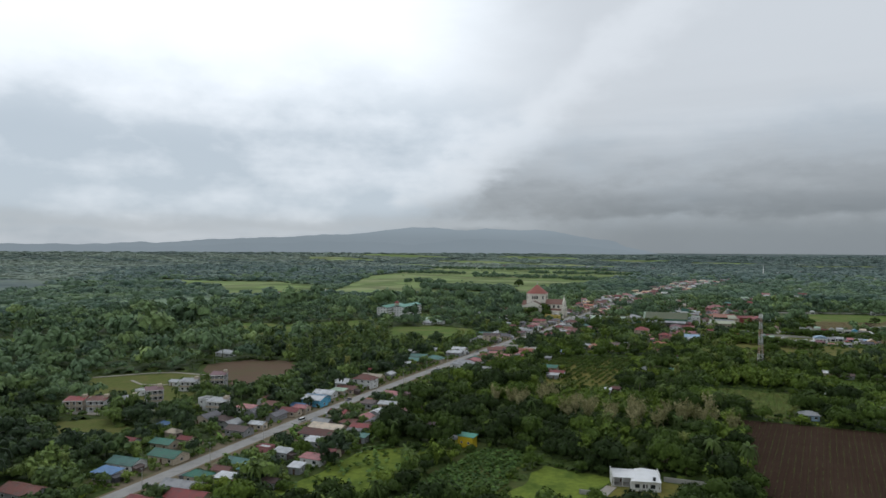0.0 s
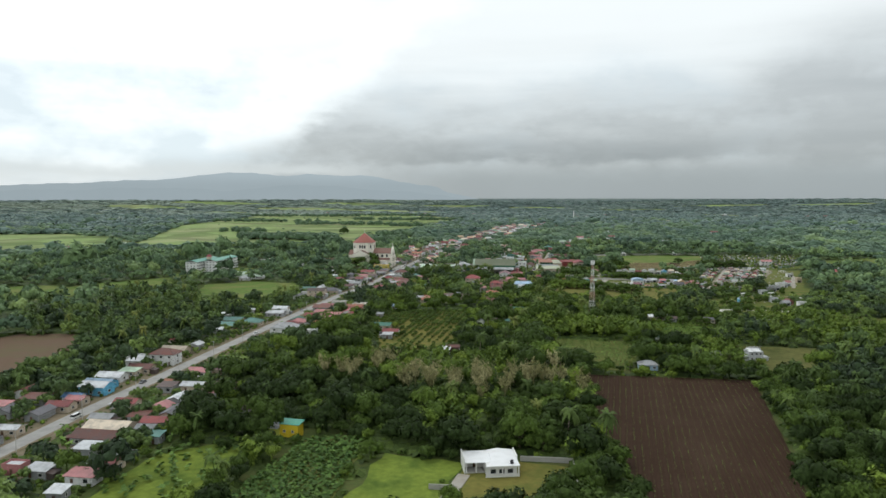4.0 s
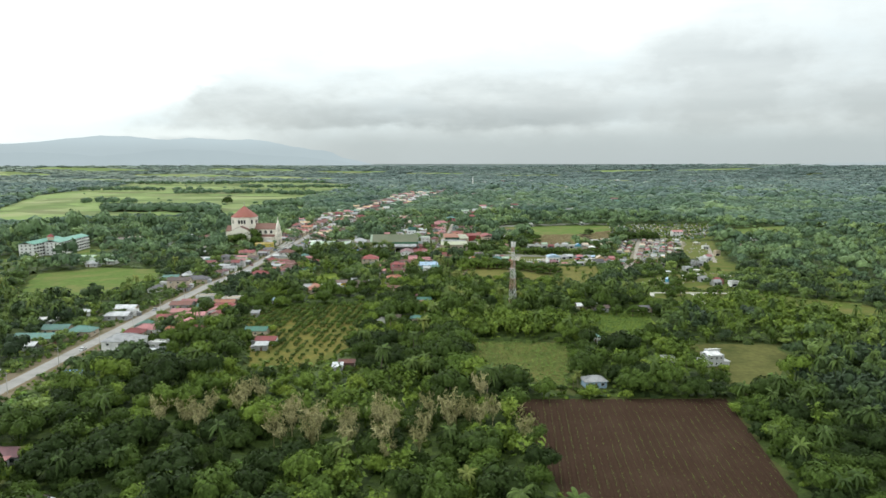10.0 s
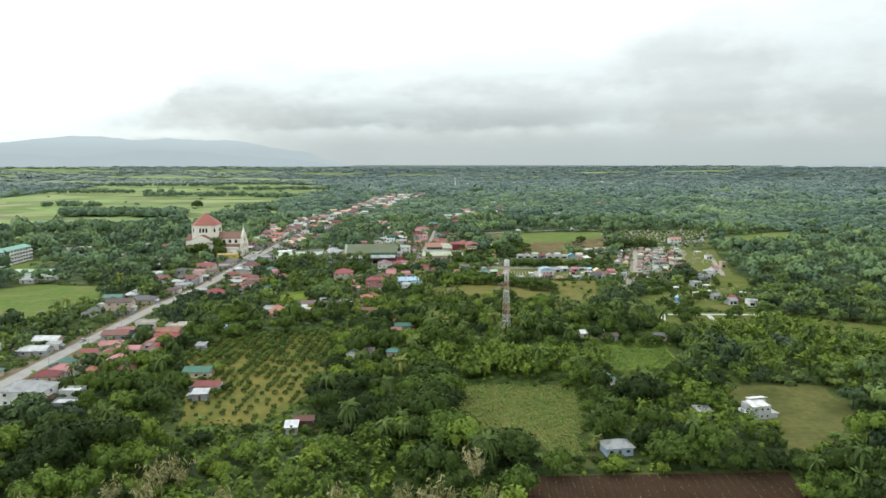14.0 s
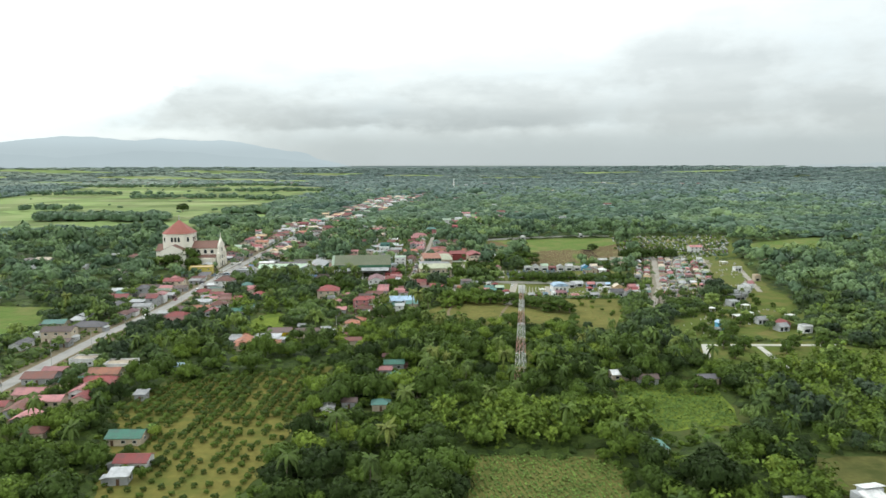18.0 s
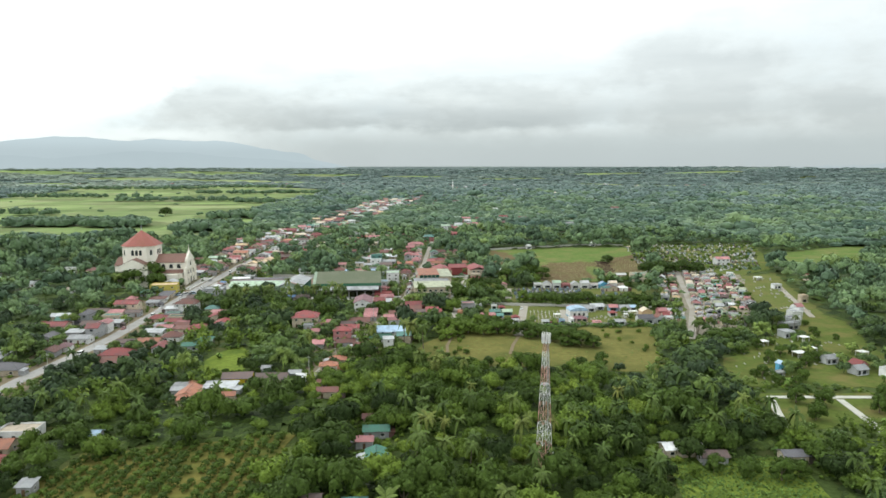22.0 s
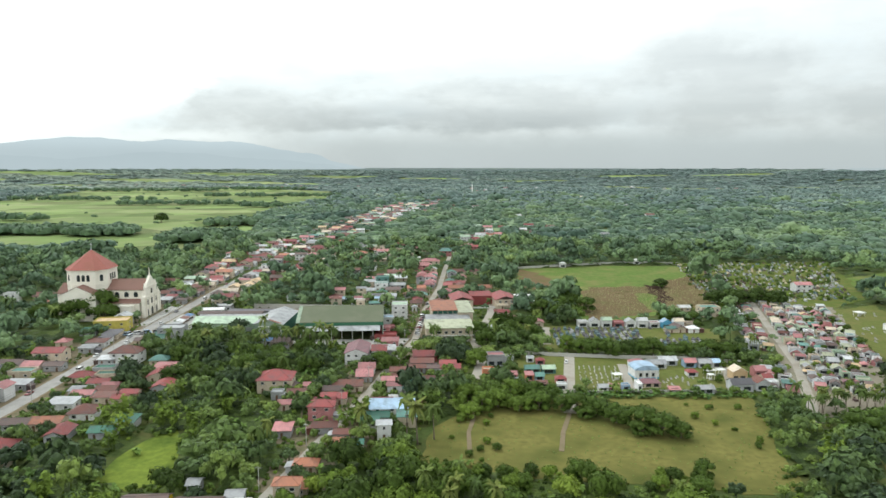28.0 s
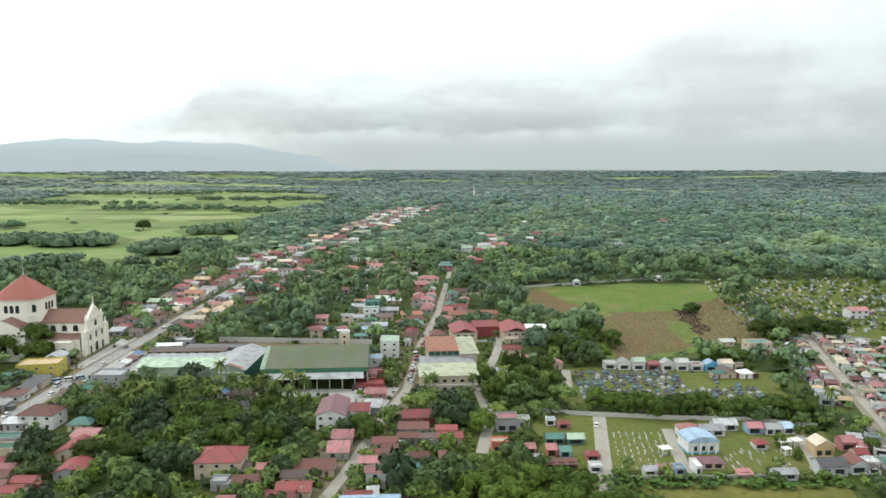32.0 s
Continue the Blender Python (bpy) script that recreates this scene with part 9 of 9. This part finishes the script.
def plant_shrubs():
    """Low bushes where the growth stays open: beside fields, houses and roads."""
    x, y, rng = jitter_grid(-330, 330, 170, 990, 3.3, 12)
    ok = seen(x, y) & (reach(x, y) < np.where(np.abs(x + 60) < 120, 460, 260))
    x, y = x[ok], y[ok]
    ok = free_of(x, y)
    x, y = x[ok], y[ok]
    left = fronted(x, y)
    ok = (left < 0.85) | (rng.random(len(x)) < 0.16)
    x, y, left = x[ok], y[ok], left[ok]
    n = len(x)
    s = rng.uniform(0.9, 2.1, n) * (0.6 + 0.5 * left)
    scatter("shrubs", SHRUB_T, rng.integers(0, 4, n), np.stack([x, y, np.zeros(n)], -1), rng.uniform(0, 6.28, n), np.stack([s, s * rng.uniform(0.7, 1.2, n)], -1), np.clip(0.42 + 0.18 * rng.standard_normal(n) + 0.12 * noise2(x, y, 40, 71), 0.05, 0.9), M_LEAF, "low green bushes at the edges of the woods", "bushes")


plant_shrubs()


def plant_cemetery():
    """Bushes that grow between the tombs."""
    rng = np.random.default_rng(77)
    k, m = rng.random(520), rng.uniform(-1, 1, 520)
    x, y = 262 + k * 72 + m * (58 + k * 26), 926 + k * 196 + m * 6
    u, v = rng.uniform(5, 205, 150), rng.uniform(5, 46, 150)
    x, y = np.concatenate([x, lane_a.x + along.x * u + across.x * v]), np.concatenate([y, lane_a.y + along.y * u + across.y * v])
    n = len(x)
    s = rng.uniform(0.8, 2.8, n)
    scatter("cemetery_bushes", SHRUB_T, rng.integers(0, 4, n), np.stack([x, y, np.zeros(n)], -1), rng.uniform(0, 6.28, n), np.stack([s, s * rng.uniform(0.8, 1.3, n)], -1), rng.uniform(0.1, 0.6, n), M_LEAF, "green bushes growing between the tombs", "bushes")


plant_cemetery()


def plant_thicket():
    rng = np.random.default_rng(55)
    n = 46
    x, y = rng.uniform(-4, 58, n), rng.uniform(488, 507, n)
    s = rng.uniform(4.6, 6.4, n)
    scatter("bamboo_thicket", BAMBOO_T, rng.integers(0, 3, n), np.stack([x, y, np.zeros(n)], -1), rng.uniform(0, 6.28, n), np.stack([s, s * 1.15], -1), rng.uniform(0.48, 0.78, n), M_LEAF, "feathery bright green bamboo thicket", "bamboo")


plant_thicket()
for x, y, s in ((97, 536, 4.2), (106, 533, 4.6), (124, 537, 4.8), (88, 540, 3.6), (113, 535, 3.8)):
    tree(x, y, s, s * 1.05, x, 0.25, "green tree before the huts")


def thicket(name, x0, x1, y0, y1, step, lo, hi, seed, mat=M_LEAF, tall=1.0, low=0.6, high=2.4):
    """Undergrowth that closes the ground between the trees: one bumpy leafy sheet."""
    gx, gy = np.arange(x0, x1, step), np.arange(y0, y1, step)
    rng = np.random.default_rng(seed)
    X, Y = np.meshgrid(gx, gy)
    x = X.ravel() + rng.uniform(-0.4, 0.4, X.size) * step
    y = Y.ravel() + rng.uniform(-0.4, 0.4, X.size) * step
    r = reach(x, y)
    ok = (r >= lo) & (r < hi) & seen(x, y)
    ok[ok] = free_of(x[ok], y[ok], 2.0 if step < 10 else 0.5)
    left = np.ones(len(x))
    left[ok] = fronted(x[ok], y[ok])
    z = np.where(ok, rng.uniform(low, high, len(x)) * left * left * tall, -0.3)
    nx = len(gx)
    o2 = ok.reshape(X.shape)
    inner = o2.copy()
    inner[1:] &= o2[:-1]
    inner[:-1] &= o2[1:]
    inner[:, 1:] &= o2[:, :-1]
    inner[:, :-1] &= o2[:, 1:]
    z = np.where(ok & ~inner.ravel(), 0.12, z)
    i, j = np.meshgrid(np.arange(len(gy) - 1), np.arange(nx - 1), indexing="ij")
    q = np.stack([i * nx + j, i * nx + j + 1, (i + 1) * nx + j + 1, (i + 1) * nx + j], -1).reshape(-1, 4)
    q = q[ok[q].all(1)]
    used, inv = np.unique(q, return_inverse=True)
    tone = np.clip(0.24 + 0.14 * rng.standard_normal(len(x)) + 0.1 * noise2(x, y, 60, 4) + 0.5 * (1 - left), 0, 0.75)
    # each cell stands alone, so that the leaf tone differs from cell to cell
    v = np.stack([x, y, z], -1)[q].reshape(-1, 3)
    me = raw_mesh(name, v, np.zeros((0, 3), int), np.arange(len(v)).reshape(-1, 4), np.repeat(tone[q[:, 0]], 4))
    me.materials.append(mat)
    tagged(new(name, me), "low leafy undergrowth below the trees", "undergrowth", kind="stuff")


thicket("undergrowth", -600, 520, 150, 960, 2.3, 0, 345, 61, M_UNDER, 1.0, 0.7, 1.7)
thicket("undergrowth_far", -2300, 2300, 400, 2900, 17.0, 775, 2700, 63, M_MID_HAZE, 2.0, 1.2, 1.8)
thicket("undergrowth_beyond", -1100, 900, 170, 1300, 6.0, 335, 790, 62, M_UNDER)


def plant_mid():
    x, y, rng = jitter_grid(-1100, 900, 170, 1300, 11.6, 2)
    r = reach(x, y)
    ok = seen(x, y) & (r + 35 * noise2(x, y, 90, 66) >= 340) & (r < 780) & free_of(x, y)
    x, y = x[ok], y[ok]
    n = len(x)
    left = fronted(x, y)
    low = left < 0.9
    tone = np.clip(0.28 + 0.20 * noise2(x, y, 80, 14) + 0.19 * rng.standard_normal(n) - 0.15 * near(x, y, DARK), 0, 1)
    size = 5.6 * np.exp(0.36 * rng.standard_normal(n)) * (1 + 0.22 * noise2(x, y, 70, 19)) * left
    palmy = rng.random(n) < 0.05 + 0.4 * near(x, y, GROVES)
    palmy &= ~low
    turn, w = rng.uniform(0, 6.28, n), rng.integers(0, 15, n)
    xyz = np.stack([x, y, np.zeros(n)], -1)
    scatter("woods_middle", MID_T, np.where(palmy, -1, w % 5), xyz, turn, np.stack([size, size * rng.uniform(0.9, 1.3, n)], -1), tone, M_MID_HAZE, "mixed green woods beyond the village", "woods")
    ph = rng.uniform(10, 15, n)
    scatter("palms_middle", MIDPALM_T, np.where(palmy, w % 3, -1), xyz, turn, np.stack([ph, ph], -1), tone, M_PALM, "coconut palms in the woods", "palms")


plant_mid()


def plant_far():
    x, y, rng = jitter_grid(-2300, 2300, 400, 2900, 20.0, 3)
    r = reach(x, y)
    ok = seen(x, y) & (r >= 770) & free_of(x, y)
    # open patches in the woods
    ok &= noise2(x, y, 420, 31) < 1.15
    x, y = x[ok], y[ok]
    n = len(x)
    tone = np.clip(0.42 + 0.34 * noise2(x * 0.6, y, 190, 24) + 0.13 * rng.standard_normal(n), 0, 1)
    size = np.where(reach(x, y) > 1400, 11.5, 9.0) * np.exp(0.25 * rng.standard_normal(n))
    size = size * fronted(x, y)
    kind = rng.integers(0, 5, n) + np.where(reach(x, y) > 1400, 5, 0)
    # the farther off, the more clumps take the haze-tinted leaves
    hazed = rng.random(n) < np.clip((reach(x, y) - 1250) / 1000, 0, 0.95)
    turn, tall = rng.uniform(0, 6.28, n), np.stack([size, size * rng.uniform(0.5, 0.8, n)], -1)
    for m, mat in ((~hazed, M_FAR_HAZE), (hazed, M_DIST_HAZE)):
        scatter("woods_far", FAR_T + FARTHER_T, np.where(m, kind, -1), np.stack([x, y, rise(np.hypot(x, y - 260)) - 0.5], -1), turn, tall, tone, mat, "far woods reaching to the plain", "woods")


plant_far()


def rice_clumps():
    """Hedges, tree rows and bushes that stand in the rice fields."""
    rng = np.random.default_rng(77)
    xs, ys = [], []
    for cx, cy, lx, ly, n in ((-505, 1420, 100, 22, 130), (-440, 1400, 40, 14, 40), (-285, 1345, 38, 45, 70), (-560, 2100, 160, 12, 45), (-330, 2000, 60, 14, 30), (-900, 2300, 200, 16, 40), (-420, 2500, 200, 14, 50), (-700, 1650, 60, 10, 20), (-1000, 2900, 300, 30, 80), (-620, 3050, 200, 30, 60), (-300, 1560, 40, 30, 30)):
        xs.append(cx + rng.uniform(-1, 1, n) * lx)
        ys.append(cy + rng.uniform(-1, 1, n) * ly)
    px, py = rng.uniform(-1300, -250, 40), rng.uniform(1250, 3300, 40)
    k = inside(px, py, RICE)
    xs.append(px[k])
    ys.append(py[k])
    x, y = np.concatenate(xs), np.concatenate(ys)
    n = len(x)
    size = rng.uniform(7.5, 12.5, n)
    size[-len(xs[-1]):] = rng.uniform(2.5, 6, len(xs[-1]))
    scatter("field_trees", FAR_T, rng.integers(0, 5, n), np.stack([x, y, rise(np.hypot(x, y - 260)) - 0.5], -1), rng.uniform(0, 6.28, n), np.stack([size, size], -1), rng.uniform(0.0, 0.16, n), M_MID_HAZE, "dark tree rows and bushes in the rice fields", "trees")


rice_clumps()


# distant canopy: one bumpy sheet
def canopy():
    step = 26.0
    gx, gy = np.arange(-4600, 3600, step), np.arange(300, 5100, step)
    X, Y = np.meshgrid(gx, gy)
    rng = np.random.default_rng(5)
    x = X.ravel() + rng.uniform(-0.4, 0.4, X.size) * step
    y = Y.ravel() + rng.uniform(-0.4, 0.4, X.size) * step
    r = np.hypot(x, y - 260)
    z = rise(r) + 1.8 + 0.5 * noise2(x, y, 140, 52)
    ok = (r < 4880) & ((y > 2300) | (x < -(500 + 0.75 * y))) & (x > -(300 + 2.2 * y)) & (noise2(x, y, 600, 41) < 1.5)
    for p in FAR_OPEN:
        ok &= ~inside(x, y, p)
    z = np.where(ok, z, rise(r) - 2)
    nx = len(gx)
    i, j = np.meshgrid(np.arange(len(gy) - 1), np.arange(nx - 1), indexing="ij")
    q = np.stack([i * nx + j, i * nx + j + 1, (i + 1) * nx + j + 1, (i + 1) * nx + j], -1).reshape(-1, 4)
    keep = ok[q].sum(1) >= 2
    q = q[keep & (r[q].max(1) < 4890)]
    # tone rises to the left: haze painted onto the wooded plain
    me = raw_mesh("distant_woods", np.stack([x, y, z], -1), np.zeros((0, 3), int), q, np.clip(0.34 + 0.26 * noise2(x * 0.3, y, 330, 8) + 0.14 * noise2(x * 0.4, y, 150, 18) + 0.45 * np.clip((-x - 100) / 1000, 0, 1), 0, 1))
    me.materials.append(M_PLAIN_HAZE)
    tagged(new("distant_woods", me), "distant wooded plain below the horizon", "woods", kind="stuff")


canopy()


def plant_horizon():
    """Single crowns that stand out of the distant canopy, painted paler leftwards for haze."""
    x, y, rng = jitter_grid(-4600, 3000, 1300, 4700, 50, 9)
    r = np.hypot(x, y - 260)
    ok = (r < 4780) & ((y > 2350) | (x < -(450 + 0.75 * y))) & (x > -(300 + 2.2 * y)) & (x < 90 + 0.75 * y)
    for p in FAR_OPEN:
        ok &= ~inside(x, y, p)
    x, y, r = x[ok], y[ok], r[ok]
    n = len(x)
    s = rng.uniform(9, 17, n)
    scatter("woods_horizon", FARTHER_T, rng.integers(0, len(FARTHER_T), n), np.stack([x, y, rise(r)], -1), rng.uniform(0, 6.28, n), np.stack([s * 2.1, s * 0.38], -1), np.clip(0.44 + 0.26 * noise2(x * 0.3, y, 330, 8) + 0.10 * rng.standard_normal(n) + 0.45 * np.clip((-x - 100) / 1000, 0, 1), 0, 1), M_DIST_HAZE, "tree clumps on the distant plain", "woods")


plant_horizon()


# hazy mountain behind the plain
def mountain(name, az0, az1, profile, dist, label, tint, seed):
    n = 260
    v = []
    for row, depth in ((0.0, 0), (0.55, 30), (1.0, 60)):
        for i in range(n + 1):
            t = i / n
            a = radians(az0 + (az1 - az0) * t)
            h = np.interp(t, *profile) + 13 * noise.noise(Vector((t * 16, 1.3, seed))) + 8 * noise.noise(Vector((t * 44, 4.3, seed))) + 3 * noise.noise(Vector((t * 110, 7.3, seed)))
            d = dist + depth
            v.append((math.sin(a) * d, 260 + math.cos(a) * d, 40 + (60 + h - 40) * row))
    q = [(r * (n + 1) + i, r * (n + 1) + i + 1, (r + 1) * (n + 1) + i + 1, (r + 1) * (n + 1) + i) for r in range(2) for i in range(n)]
    me = raw_mesh(name, v, np.zeros((0, 3), int), q)
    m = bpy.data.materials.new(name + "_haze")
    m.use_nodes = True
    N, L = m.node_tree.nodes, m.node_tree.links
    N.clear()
    # the haze is painted as a glow that pales towards the top
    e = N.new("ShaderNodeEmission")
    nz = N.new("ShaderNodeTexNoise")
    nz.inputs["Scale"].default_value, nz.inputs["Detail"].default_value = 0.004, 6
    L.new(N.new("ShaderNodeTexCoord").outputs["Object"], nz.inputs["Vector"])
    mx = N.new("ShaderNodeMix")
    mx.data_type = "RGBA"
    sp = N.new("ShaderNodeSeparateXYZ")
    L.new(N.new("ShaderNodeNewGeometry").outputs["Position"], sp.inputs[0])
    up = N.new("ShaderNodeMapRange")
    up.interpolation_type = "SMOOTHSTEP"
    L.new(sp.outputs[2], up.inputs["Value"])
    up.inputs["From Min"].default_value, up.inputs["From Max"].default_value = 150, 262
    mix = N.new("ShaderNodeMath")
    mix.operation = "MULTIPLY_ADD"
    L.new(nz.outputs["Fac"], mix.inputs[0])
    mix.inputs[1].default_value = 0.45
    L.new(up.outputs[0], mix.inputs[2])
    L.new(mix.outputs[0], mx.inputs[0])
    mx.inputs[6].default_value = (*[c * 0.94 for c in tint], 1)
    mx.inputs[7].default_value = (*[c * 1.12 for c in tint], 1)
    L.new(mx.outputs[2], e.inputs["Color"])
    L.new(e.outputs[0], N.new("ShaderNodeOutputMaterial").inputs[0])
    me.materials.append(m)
    tagged(new(name, me), label, "backdrop", kind="structure")


MOUNT = ([0, 0.15, 0.3, 0.42, 0.5, 0.58, 0.63, 0.69, 0.76, 0.82, 0.87, 0.91, 0.935, 0.95, 1.0], [40, 60, 90, 122, 140, 176, 188, 168, 186, 170, 140, 112, 96, 62, 5])
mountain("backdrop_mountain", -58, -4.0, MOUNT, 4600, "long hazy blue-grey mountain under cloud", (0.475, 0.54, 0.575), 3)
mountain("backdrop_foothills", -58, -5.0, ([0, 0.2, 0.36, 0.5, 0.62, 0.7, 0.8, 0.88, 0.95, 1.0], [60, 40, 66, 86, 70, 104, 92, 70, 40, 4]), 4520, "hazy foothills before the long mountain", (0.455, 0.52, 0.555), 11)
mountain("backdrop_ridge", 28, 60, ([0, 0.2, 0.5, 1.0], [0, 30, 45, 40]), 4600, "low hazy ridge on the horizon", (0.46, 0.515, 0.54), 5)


# ---- crops ----
def crop_template(seed, n, size):
    rng = random.Random(seed)
    pts = [(rng.gauss(0, 0.25), rng.gauss(0, 0.25), rng.uniform(0.2, 0.9)) for _ in range(n)]
    v, q = quads_at(rng, pts, [(0, 0, 1)] * n, size)
    return arrays(v, [], q)


CROP_T = [crop_template(300 + s, 7, 0.42) for s in range(4)]


def crop_rows(name, poly, row, gap, turn, size, tone, label, mat, skip=0.08, seed=1):
    p = np.array(poly)
    c = p.mean(0)
    R = np.abs(p - c).max() * 1.5
    rng = np.random.default_rng(seed)
    u, v = np.meshgrid(np.arange(-R, R, row), np.arange(-R, R, gap))
    u, v = u.ravel() + rng.normal(0, row * 0.07, u.size), v.ravel() + rng.normal(0, gap * 0.25, u.size)
    a = radians(turn)
    x, y = c[0] + u * math.cos(a) - v * math.sin(a), c[1] + u * math.sin(a) + v * math.cos(a)
    ok = inside(x, y, poly) & (rng.random(len(x)) > skip)
    x, y = x[ok], y[ok]
    n = len(x)
    s = rng.uniform(0.7, 1.2, n) * size
    scatter(name, CROP_T, rng.integers(0, 4, n), np.stack([x, y, np.full(n, 0.05)], -1), rng.uniform(0, 6.28, n), np.stack([s, s], -1), np.clip(tone + 0.15 * rng.standard_normal(n), 0, 1), mat, label, "crop")


crop_rows("corn_plants", CORN, 1.5, 1.1, 8, 0.78, 0.8, "rows of young green corn", M_CROP)
crop_rows("root_crop_plants", CORN2, 1.6, 1.2, 10, 0.85, 0.5, "rows of green leafy plants", M_CROP)
crop_rows("cane_plants", [(-104, 215), (-97, 286), (-73, 293), (-72, 230)], 2.3, 1.2, -4, 1.7, 0.3, "dense rows of green cane", M_CROP, 0.02)
crop_rows("soil_seedlings", BROWN, 2.6, 0.8, -8, 0.26, 0.95, "thin rows of pale seedlings", M_CROP, 0.3)
crop_rows("stubble_rows", STUBBLE, 3.0, 1.2, 20, 0.7, 0.6, "rows of dry stubble", M_DRY, 0.2)
crop_rows("meadow_shrubs", [(-150, 200), (-142, 268), (-116, 288), (-112, 244), (-120, 205)], 4.0, 4.0, 30, 2.4, 0.45, "low bright green shrubs", M_CROP, 0.45)
crop_rows("meadow_tufts", MEADOW, 2.6, 2.6, 40, 0.5, 0.75, "grass tufts on the meadow", M_CROP, 0.6)
crop_rows("meadow_edge", [(14, 728), (33, 742), (62, 736), (140, 734), (140, 726), (62, 728), (34, 732)], 2.2, 2.2, 15, 2.2, 0.25, "weedy bushes along the cemetery wall", M_CROP, 0.3)


def furrows():
    p = np.array(BROWN)
    a = radians(-8)
    soil = bpy.data.objects["ploughed_field"]
    for k in range(-60, 60):
        u = k * 1.3
        ts = np.arange(-140, 140, 4.0)
        x, y = 55 + u * math.cos(a) - ts * math.sin(a), 285 + u * math.sin(a) + ts * math.cos(a)
        ok = inside(x, y, BROWN)
        if ok.sum() < 4:
            continue
        t0, t1 = ts[ok].min(), ts[ok].max()
        ends = [(55 + u * math.cos(a) - t * math.sin(a), 285 + u * math.sin(a) + t * math.cos(a)) for t in (t0, t1)]
        part("furrow", Shape().ring([[(ex - 0.42, ey, 0.04), (ex, ey, 0.26), (ex + 0.42, ey, 0.04)] for ex, ey in ends]), M_SOIL, soil)


furrows()

# orchard: young trees in rows
orch_rng = random.Random(17)
orchard_mesh = []
for s in range(3):
    v, t, q = merged(broadleaf(400 + s, 5, 120, 0.16, flat=0.75, limbs=False, skirt=4))
    me = raw_mesh("orchard_tree", v, t, q, np.full(len(v), 0.22 + 0.1 * s))
    me.materials.append(M_LEAF)
    orchard_mesh.append(me)
for i in range(30):
    for j in range(40):
        x = -135 + i * 4.6 + (j % 2) * 0.3 + orch_rng.uniform(-0.4, 0.4) + j * 0.4
        y = 434 + j * 4.2 + orch_rng.uniform(-0.45, 0.45) + i * 0.3
        if not inside(np.array([x]), np.array([y]), ORCHARD)[0]:
            continue
        ripe = np.clip((y - 445) / 90, 0, 1)
        if orch_rng.random() > 0.6 + 0.34 * ripe:
            continue
        s = orch_rng.uniform(0.8, 1.25) * (0.82 + 0.62 * ripe)
        ob = tagged(new("orchard_tree", orchard_mesh[orch_rng.randrange(3)]), "young round fruit tree in an orchard row", "tree", "orchard trees")
        ob.matrix_basis = pose(x, y, 0.05, 0, 0, orch_rng.uniform(0, 360)) @ Matrix.Diagonal((s * 1.35, s * 1.35, s * 1.15, 1))
